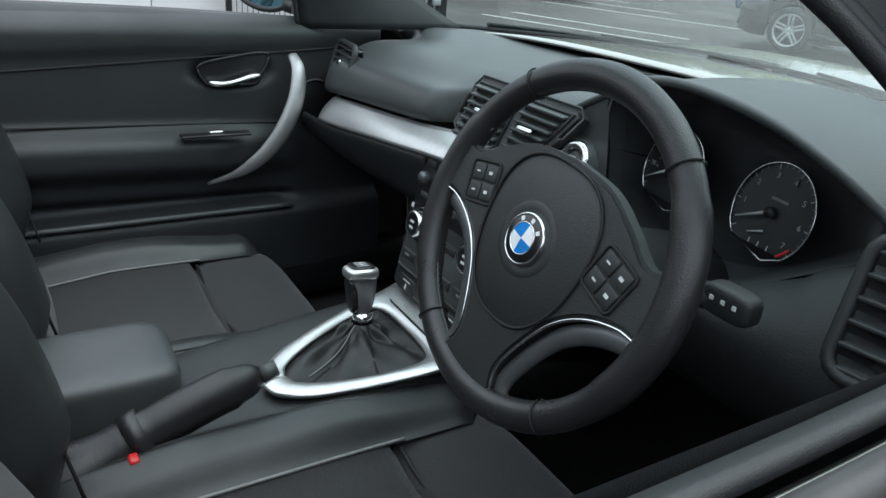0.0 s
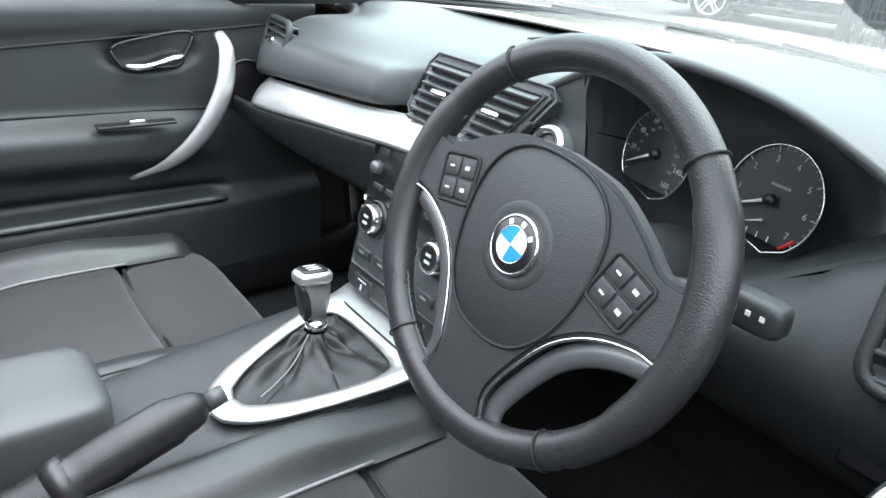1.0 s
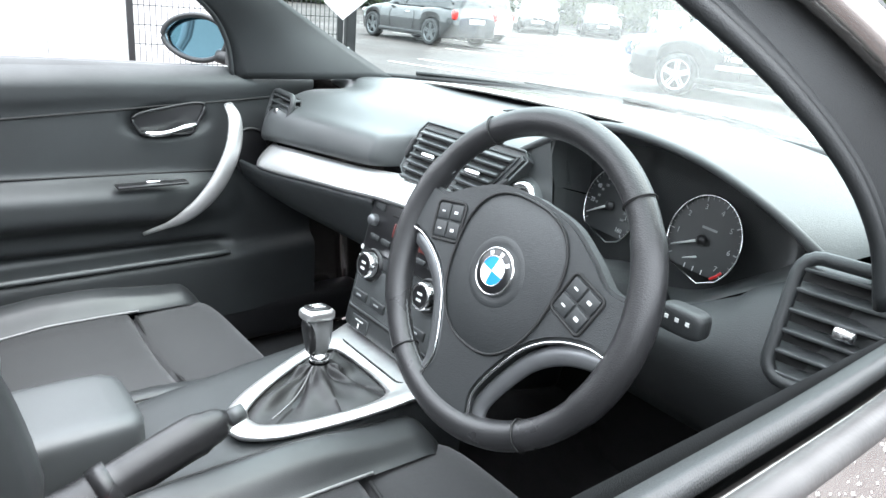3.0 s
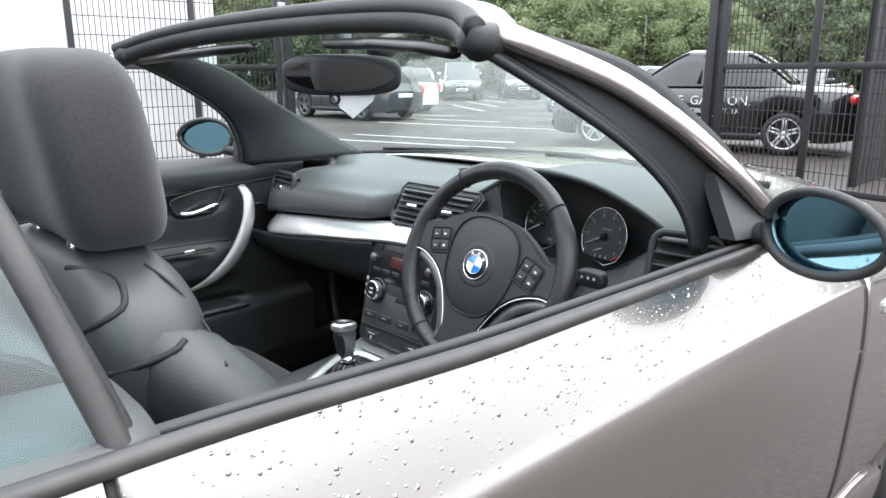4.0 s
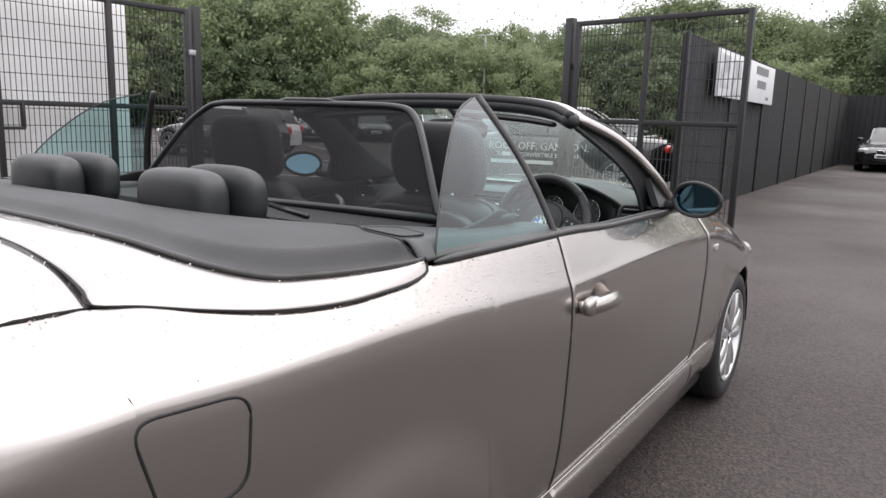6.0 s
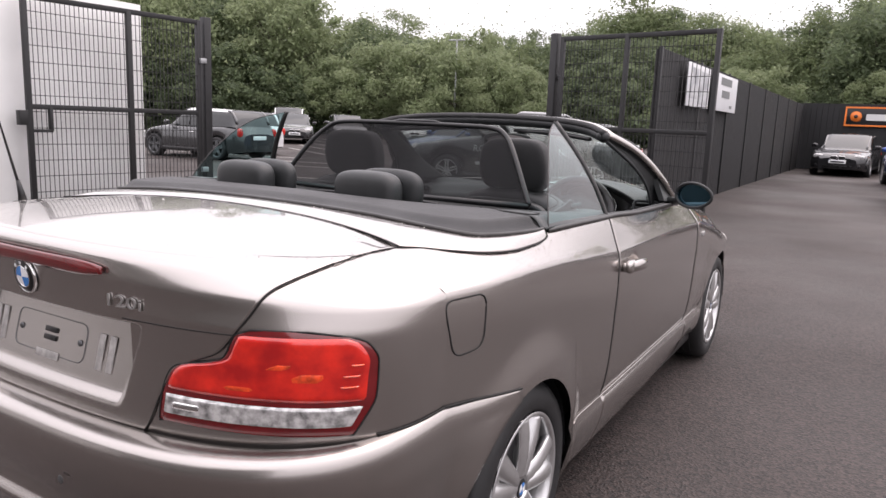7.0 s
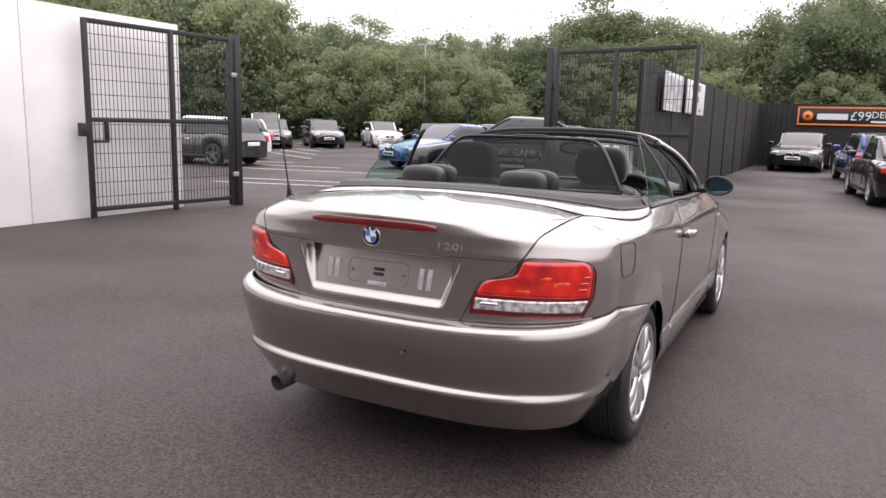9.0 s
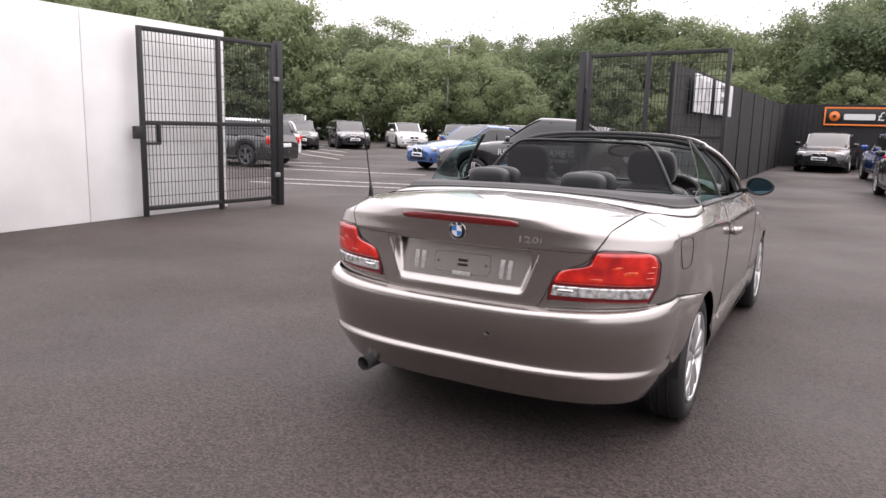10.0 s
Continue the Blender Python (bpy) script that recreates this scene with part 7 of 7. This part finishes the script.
# seats
def front_seat(cx):
    s = empty("front_seat", car)
    s["label"] = "black leather and charcoal cloth sports seat"
    zc, fwd = (0.548, 0.095) if cx > 0 else (0.498, 0.0)
    rise = curve1([0.0, 0.150, 0.172, 0.205, 0.235, 0.262, 0.280, 0.290], [0.0, 0.004, 0.010, 0.042, 0.050, 0.026, -0.045, -0.14])

    def pan(dx, y):
        """Height of the cushion dx from the seat's middle; the sides taper towards the front."""
        t = min(1, max(0, (y - 1.22 - fwd) / 0.20))
        side = rise(abs(dx)) * (1 - 0.40 * t * t * (3 - 2 * t)) if rise(abs(dx)) > 0 else rise(abs(dx))
        roll = 0.06 * max(0, (y - 1.425 - fwd) / 0.06) ** 2 if abs(dx) > 0.165 else 0.0
        return zc + side - 0.030 * max(0, 1.15 - y) / 0.25 - roll - 0.010 * (1 - (dx / 0.172) ** 2 if abs(dx) < 0.172 else 0)

    def insert(u, v):
        y = 0.90 + (0.418 + fwd) * v
        dx = -0.170 + 0.340 * u
        return Vector((cx + dx, y, pan(dx, y) - 0.022 * max(0, (v - 0.96) / 0.04) ** 2))

    part("cushion", sheet(insert, 30, 40), FABRIC, s)
    part("cushion_seam", tube([Vector((cx - 0.165 + 0.33 * k / 10, 1.322 + fwd, pan(-0.165 + 0.33 * k / 10, 1.31 + fwd) - 0.006)) for k in range(11)], 0.0035, 6), SEAM, s)
    part("thigh_support", cushion(0.455, 0.185, 0.125, at=(cx, 1.404 + fwd, zc - 0.060), power=5), FABRIC, s)
    part("cushion_core", cushion(0.50, 0.56 + fwd, 0.10, at=(cx, 1.14 + fwd / 2, zc - 0.075), power=6), SEATL, s)
    for sx in (1, -1):
        part("cushion_bolster", sheet(lambda u, v: Vector((cx + sx * (0.168 + 0.122 * u), 0.88 + (0.605 + fwd) * v, pan(0.168 + 0.122 * u, 0.88 + (0.605 + fwd) * v))), 26, 44, sx < 0), SEATL, s)
        edge = [(sx * 0.170, y) for y in np.linspace(0.90, 1.33 + fwd, 30)]
        part("bolster_piping", tube([Vector((cx + dx, y, pan(dx, y) + 0.002)) for dx, y in edge], 0.0024, 6), STITCH, s)
        seam = [(sx * 0.246, y) for y in np.linspace(0.95, 1.40 + fwd, 30)]
        part("bolster_seam", tube([Vector((cx + dx, y, pan(dx, y) + 0.0005)) for dx, y in seam], 0.0016, 5), SEAM, s)
        bb = spline([(cx + sx * 0.225, 0.985, 0.56), (cx + sx * 0.242, 0.955, 0.70), (cx + sx * 0.235, 0.915, 0.83), (cx + sx * 0.205, 0.850, 0.95), (cx + sx * 0.165, 0.805, 1.02)], 24)
        part("back_bolster", tube(bb, [(0.045 + 0.030 * math.sin(math.pi * min(1, 0.12 + i / 24))) * math.sqrt(min(1, (i + 0.15) / 4, (24.15 - i) / 4)) for i in range(25)], 16, flat=1.25, up=(1, 0, 0)), SEATL, s)
        part("back_stitching", tube([p + Vector((-sx * 0.035, 0.055, 0.0)) for p in bb[1:22]], 0.0022, 6), SEAM, s)
    def lean(co):
        t = (co.z + 0.28) / 0.56
        co.y -= 0.16 * t - 0.06 * (1 - t)
        co.x *= 1.0 - 0.10 * t * t
        return co
    part("back_pad", cushion(0.37, 0.11, 0.56, at=(cx, 0.945, 0.755), power=5, fn=lean), FABRIC, s)
    part("shoulder_pad", cushion(0.46, 0.15, 0.26, at=(cx, 0.822, 0.945), power=3.0), SEATL, s)
    part("back_shell", cushion(0.46, 0.07, 0.60, at=(cx, 0.872, 0.745), power=5, fn=lean), SEATL, s)
    part("shoulder_seam", tube(spline([(cx - 0.17, 0.880, 0.93), (cx - 0.10, 0.899, 0.90), (cx + 0.10, 0.899, 0.90), (cx + 0.17, 0.880, 0.93)], 12), 0.003, 6), SEAM, s)
    sg = 1 if cx > 0 else -1
    part("pad_seam", tube(spline([(cx + sg * x, y, z) for x, y, z in ((0.160, 0.762, 1.012), (0.187, 0.778, 1.027), (0.191, 0.799, 1.040), (0.154, 0.806, 1.059), (0.103, 0.780, 1.061))], 20), 0.0035, 6), SEAM, s)
    part("pad_seam", tube(spline([(cx + sg * x, y, z) for x, y, z in ((0.203, 0.774, 0.984), (0.223, 0.799, 0.993), (0.234, 0.823, 1.002), (0.229, 0.836, 1.008))], 12), 0.0035, 6), SEAM, s)
    part("edge_stitching", tube(spline([(cx + sg * x, y, z) for x, y, z in ((0.145, 0.838, 1.063), (0.183, 0.850, 1.045), (0.202, 0.869, 1.006), (0.256, 0.861, 0.984))], 16), 0.0016, 5), SEAM, s)
    part("seat_base", rbox(0.44, 0.50, 0.16, 0.03, at=(cx, 1.12, 0.36)), GLOSSK, s)
    for x in (-0.06, 0.06):
        part("headrest_post", tube([(cx + x, 0.795, 1.02), (cx + x, 0.805, 1.11)], 0.0065, 10), CHROME, s)
    def hr(co):
        co.x *= 1.0 - 0.12 * max(0, co.z) / 0.105 - 0.06 * max(0, -co.z) / 0.105
        co.y += 0.022 * (1 - (co.x / 0.14) ** 2) - 0.015 * co.z / 0.1
        return co
    part("headrest", cushion(0.285, 0.115, 0.205, at=(cx, 0.812, 1.165), power=4.2, fn=hr), FABRIC, s)
    return s


front_seat(0.392)
front_seat(-0.388)
rs = empty("rear_seat", car)
rs["label"] = "black leather rear bench with two headrests"
part("bench", cushion(1.15, 0.45, 0.16, at=(0, 0.40, 0.48), power=5), SEATL, rs)
part("bench_back", cushion(1.18, 0.14, 0.52, at=(0, 0.16, 0.74), power=5), SEATL, rs)
for x in (-0.325, 0.215):
    part("headrest", cushion(0.235, 0.10, 0.145, at=(x, 0.115, 1.085), power=3.6), SEATL, rs)
    part("roll_hoop_cover", cushion(0.25, 0.075, 0.14, at=(x + 0.02, 0.205, 1.092), power=3.2), SOFT, rs)

# ---- parked cars ----
PAINTS = {}


def car_paint(name, colour, metal=0.3):
    if name not in PAINTS:
        PAINTS[name] = material(name, colour, 0.25, metal, 1.0, vary=0.06, vscale=3)
    return PAINTS[name]


def parked_car(label, paint, at, heading, length=4.4, width=1.78, height=1.43, style="saloon", detail=True):
    """A parked car; heading in degrees anticlockwise from the world's y axis. Own axes: y forward, origin on the ground below its middle."""
    c = empty("parked_car")
    tagged(c, label, "car", "parked cars")
    L, W, H = length / 2, width / 2, height
    suv = style == "suv"
    zb = 0.28 if suv else 0.20
    belt = H * (0.64 if suv else 0.64)
    nose = belt - (0.14 if suv else 0.20)
    fa, ra = L * 0.62, -L * 0.60
    wr = 0.34 if suv else 0.325
    hatch = style in ("hatch", "suv")
    tail = belt + 0.02 if hatch else belt - 0.02
    tz = curve1([-L, -L + 0.08, -L * 0.80, -L * 0.45, L * 0.28, L * 0.45, L * 0.80, L - 0.06, L], [tail - 0.22, tail - 0.03, tail, belt + 0.01, belt, belt - 0.02, nose + 0.05, nose - 0.03, nose - 0.14])
    wy = curve1([-L, -L + 0.05, -L + 0.30, -L * 0.3, L * 0.3, L - 0.40, L - 0.08, L], [W * 0.70, W * 0.82, W * 0.96, W, W, W * 0.95, W * 0.80, W * 0.62])
    prof = ((0.0, 0.0), (0.55, 0.0), (0.86, -0.02), (0.94, -0.06), (0.985, -0.16), (1.0, -0.30), (0.985, -0.48), (0.94, -0.62))
    ys = sorted(set([round(float(q), 4) for q in np.linspace(-L, L, 40)] + [round(a + 0.36 * math.cos(k * math.pi / 12), 4) for a in (fa, ra) for k in range(13)]))
    vs, fs, n = [], [], len(prof)
    for y in ys:
        top, w = tz(y), wy(y)
        low = zb + 0.06 * max(0, abs(y) / L - 0.85) / 0.15
        for a in (fa, ra):
            if abs(y - a) < 0.36:
                low = max(low, wr + math.sqrt(max(0, 0.36**2 - (y - a) ** 2)))
        for sx in (1, -1):
            for fx, dz in prof:
                z = top + dz / 0.62 * (top - low)
                if fx < 0.9:
                    z = top + dz + 0.03 * (1 - fx * fx)
                vs.append((sx * fx * w, y, max(z, low)))
    m = 2 * n
    for i in range(len(ys) - 1):
        for j in range(n - 1):
            a, b = i * m + j, (i + 1) * m + j
            fs += [(a, a + 1, b + 1, b), (b + n, b + n + 1, a + n + 1, a + n)]
    k = len(ys) - 1
    fs += [tuple(range(0, n)) + tuple(range(2 * n - 1, n - 1, -1)), tuple(k * m + j for j in range(n - 1, -1, -1)) + tuple(k * m + n + j for j in range(n))]
    part("body", mesh("body", vs, fs), paint, c, sharp=40)
    # cabin
    open_top = style == "open"
    y0 = -L * 0.90 if hatch else -L * 0.62
    y1 = L * 0.36
    r0 = -L * 0.74 if hatch else -L * 0.34
    r1 = L * 0.02
    if not open_top:
        def roof_z(y):
            if y > r1:
                return belt + (H - belt - 0.02) * (1 - ((y - r1) / (y1 - r1)) ** 1.25)
            if y < r0:
                return belt + (H - belt - 0.05) * (1 - ((r0 - y) / (r0 - y0)) ** (2.2 if hatch else 1.4))
            return H - 0.02 - 0.03 * ((y - r1) / (r0 - r1)) ** 2
        sec = ((0.90, 0.0), (0.865, 0.30), (0.80, 0.72), (0.74, 0.92), (0.60, 0.985), (0.0, 1.0))
        def cabin(u, v):
            y = y0 + (y1 - y0) * u
            f = v * 10
            side = -1 if f > 5 else 1
            f = f if f <= 5 else 10 - f
            i = min(4, int(f))
            a, b = sec[i], sec[i + 1]
            fx, fz = a[0] + (b[0] - a[0]) * (f - i), a[1] + (b[1] - a[1]) * (f - i)
            base = tz(y) - 0.01
            return Vector((side * fx * W * (1 - 0.06 * max(0, abs(2 * u - 1) - 0.5)), y, base + (max(roof_z(y), base + 0.002) - base) * fz))
        part("glasshouse", sheet(cabin, 40, 40, True), DARKGLASS, c, "dark tinted windows")
        def roof(u, v):
            y = r0 - 0.04 + (r1 + 0.08 - r0) * u
            k = 2 * v - 1
            p = cabin((y - y0) / (y1 - y0), 0.5 - 0.24 * k)
            return p + Vector((0, 0, 0.008))
        part("roof", sheet(roof, 20, 16), paint, c)
        for sx in (1, -1):
            for ya, yb, r in ((y1 - 0.02, r1 + 0.02, 0.030), (y0 + 0.03, r0, 0.050)):
                pts = []
                for t in np.linspace(0, 1, 9):
                    y = ya + (yb - ya) * t
                    p = cabin((y - y0) / (y1 - y0), 0.30)
                    pts.append(Vector((sx * abs(p.x), p.y, p.z + 0.004)))
                part("pillar", tube(pts, r, 8, flat=0.5), paint, c)
            p0, p1 = cabin((-0.06 * L - y0) / (y1 - y0), 0.02), cabin((-0.08 * L - y0) / (y1 - y0), 0.26)
            part("pillar", tube([Vector((sx * p0.x, p0.y, p0.z)), Vector((sx * p1.x, p1.y, p1.z))], 0.035, 6, flat=0.4, up=(1, 0, 0)), GLOSSK, c)
    else:
        part("cabin_tub", rbox(W * 1.55, L * 0.85, 0.10, 0.03, at=(0, -0.15 * L, belt + 0.005)), GLOSSK, c)
    for sx in (1, -1):
        part("door_line", tube([(sx * (wy(y) + 0.002), y, z) for y, z in ((L * 0.22, belt - 0.12), (L * 0.23, belt - 0.3), (L * 0.22, 0.36))], 0.006, 5), SEAM, c)
        part("door_line", tube([(sx * (wy(y) + 0.002), y, z) for y, z in ((-L * 0.28, belt - 0.12), (-L * 0.28, belt - 0.3), (-L * 0.26, 0.36))], 0.006, 5), SEAM, c)
        part("handle", rbox(0.03, 0.16, 0.03, 0.01, at=(sx * (W * 0.985), -L * 0.14, belt - 0.17)), CHROME if style == "hatch" else paint, c)
        part("mirror", cushion(0.20, 0.10, 0.13, at=(sx * (W + 0.06), L * 0.30, belt + 0.07), power=3), paint, c)
        part("sill", rbox(0.05, L * 1.0, 0.09, 0.02, at=(sx * W * 0.955, 0, zb + 0.07)), GLOSSK, c)
        hl = cushion(0.34, 0.14, 0.15, at=(sx * W * 0.66, L - 0.14, nose - 0.07), power=2.8)
        part("headlamp", hl, CLEARLENS, c)
        part("rear_lamp", cushion(0.30 if style != "hatch" else 0.16, 0.12, 0.15 if style != "hatch" else 0.24, at=(sx * W * 0.78, -L + 0.09, tail - 0.16), power=3), REDLENS, c)
        part("fog_intake", rbox(0.24, 0.05, 0.10, 0.02, at=(sx * W * 0.60, L - 0.05, 0.36)), GLOSSK, c)
        part("grille", cushion(0.20, 0.06, 0.13, at=(sx * 0.125, L - 0.005, nose - 0.11), power=3.5), GLOSSK, c)
        part("grille_frame", tube([Vector((sx * 0.125 + x, L + 0.022, nose - 0.11 + z)) for x, z in rrect(0.20, 0.13, 0.04)], 0.010, 6, True), CHROME, c)
        for a in (fa, ra):
            w = empty("wheel", c)
            mm = Matrix.Translation((sx * (W - 0.01), a, wr)) @ Matrix.Rotation(math.pi / 2 * sx, 4, "Y")
            part("tyre", moved(PK_TYRE, mm @ Matrix.Diagonal((wr / 0.325, wr / 0.325, 1, 1))), RUBBER, w)
            part("rim", moved(PK_RIM, mm), RIM if style != "hatch" else PEWTER, w)
            part("hub_shade", moved(PK_DISC, mm), GLOSSK, w)
    part("lower_grille", rbox(W * 1.0, 0.06, 0.13, 0.02, at=(0, L - 0.03, 0.34)), GLOSSK, c)
    part("number_plate", rbox(0.52, 0.012, 0.11, 0.003, at=(0, L + 0.035, nose - 0.235)), WHITE, c)
    part("plate_bars", rbox(0.40, 0.006, 0.05, 0, at=(0, L + 0.043, nose - 0.235)), GLOSSK, c)
    part("rear_plate", rbox(0.52, 0.012, 0.11, 0.003, at=(0, -L - 0.005, tail - 0.30)), WHITE, c)
    part("rear_valance", rbox(W * 1.3, 0.08, 0.16, 0.03, at=(0, -L + 0.05, 0.33)), GLOSSK, c)
    c.matrix_basis = pose(at[0], at[1], 0, 0, 0, heading)
    return c


PK_TYRE = lathe([(0.21, -0.20), (0.30, -0.205), (0.325, -0.18), (0.325, -0.04), (0.305, 0.0), (0.245, 0.0), (0.232, -0.01)], 32)
PK_RIM = joined([lathe([(0.236, -0.005), (0.222, 0.0), (0.21, -0.03)], 32), lathe([(0.0, -0.02), (0.05, -0.02), (0.065, -0.04)], 16)]
                + [moved(rbox(0.19, 0.035, 0.02, 0.006, at=(0.125, o, -0.025)), Matrix.Rotation(i * 2 * math.pi / 5, 4, "Z")) for i in range(5) for o in (-0.026, 0.026)])
PK_DISC = lathe([(0.225, -0.07), (0.0, -0.075)], 24)

BLACKP = car_paint("black_car_paint", (0.012, 0.012, 0.014))
GREYP = car_paint("dark_grey_car_paint", (0.055, 0.056, 0.058), 0.5)
WHITEP = car_paint("white_car_paint", (0.72, 0.72, 0.72), 0.0)
BLUEP = car_paint("blue_car_paint", (0.02, 0.07, 0.30), 0.5)
SILVP = car_paint("silver_car_paint", (0.42, 0.43, 0.44), 0.7)
TEALP = car_paint("steel_blue_car_paint", (0.045, 0.115, 0.30), 0.4)

# the black car with white lettering beyond the second gate
txt = parked_car("black coupe with white lettering along its doors", BLACKP, (-5.15, 12.25), 107.5, 4.85, 1.88, 1.60, "saloon")
for t, size, z in (("ROOF OFF. GAME ON.", 0.20, 0.80), ("THE          CONVERTIBLE EVENT. 13-", 0.105, 0.645)):
    me = moved(lettering(t, size, 0.002), Matrix.Diagonal((0.95, 1, 1, 1)))
    o = part("lettering", me, ICON, txt, "white vinyl lettering")
    o.matrix_basis = axes((-0.945, 0.0, z), (-1, 0, 0.06))
o = part("lettering_bar", prism(rrect(1.2, 0.07, 0.01), 0.002), ICON, txt, "white vinyl bar")
o.matrix_basis = axes((-0.94, 0.30, 0.51), (-1, 0, 0.03))
o = part("lettering_bar", prism(rrect(0.16, 0.07, 0.01), 0.002), ICON, txt, "white vinyl bar")
o.matrix_basis = axes((-0.945, 0.60, 0.645), (-1, 0, 0.05))

mini = parked_car("dark grey hatchback with a white roof", GREYP, (-15.7, 12.6), 95, 4.0, 1.76, 1.44, "hatch")
for ch in mini.children:
    if ch.name.startswith("roof"):
        ch.data = ch.data.copy()
        ch.data.materials.clear()
        ch.data.materials.append(WHITEP)
parked_car("white hatchback parked beyond a dark one", WHITEP, (-17.8, 15.1), 95, 3.95, 1.74, 1.42, "hatch")
parked_car("white off-road car facing the yard", WHITEP, (-25.6, 26.0), 222, 4.5, 1.86, 1.72, "suv")
parked_car("black saloon facing the yard", BLACKP, (-23.8, 24.5), 225, 4.5, 1.80, 1.42, "saloon")
parked_car("silver car in a parked row", SILVP, (-25.6, 30.6), 222, 4.4, 1.80, 1.45, "saloon")
parked_car("dark grey estate in a parked row", GREYP, (-24.6, 29.2), 222, 4.4, 1.80, 1.48, "hatch")
parked_car("black hatchback with round lamps and a chrome grille", BLACKP, (-22.8, 27.3), 228, 3.9, 1.75, 1.45, "hatch")
parked_car("white hatchback facing the yard", WHITEP, (-21.6, 31.0), 226, 4.3, 1.78, 1.44, "hatch")
parked_car("black saloon in a parked row", BLACKP, (-19.8, 33.8), 200, 4.5, 1.80, 1.42, "saloon")
parked_car("steel blue coupe with a dark glasshouse", TEALP, (-9.6, 17.2), 158, 4.64, 1.82, 1.40, "saloon")
parked_car("white saloon in the far row", WHITEP, (-13.5, 28.5), 185, 4.5, 1.80, 1.43, "saloon")
parked_car("white saloon in the far row", WHITEP, (-10.8, 29.5), 185, 4.5, 1.80, 1.43, "saloon")
parked_car("silver saloon in the far row", SILVP, (-16.5, 31.0), 190, 4.5, 1.80, 1.43, "saloon")
parked_car("dark grey saloon in the far row", GREYP, (-8.0, 23.5), 185, 4.5, 1.82, 1.45, "saloon")
parked_car("black saloon with a chrome grille at the end of the yard", BLACKP, (-0.15, 29.0 - 0.6), 177, 4.9, 1.86, 1.46, "saloon")
parked_car("white coupe at the end of the yard", WHITEP, (2.6, 29.2), 165, 4.6, 1.82, 1.38, "saloon")
parked_car("blue estate parked along the yard", BLUEP, (2.2, 21.9), 8, 4.6, 1.83, 1.48, "suv")
parked_car("black saloon parked along the yard", BLACKP, (2.62, 15.2), 8, 4.5, 1.83, 1.43, "saloon")
cone = empty("traffic_cone", None, (-18.6, 29.6, 0))
tagged(cone, "small orange and white traffic cone", "traffic cone")
part("base", rbox(0.36, 0.36, 0.04, 0.01, at=(0, 0, 0.02)), ORANGE, cone)
part("body", lathe([(0.14, 0.04), (0.10, 0.25), (0.03, 0.70), (0.0, 0.70)], 18), ORANGE, cone)
part("sleeve", lathe([(0.107, 0.26), (0.070, 0.45), (0.068, 0.45)], 18), WHITE, cone)
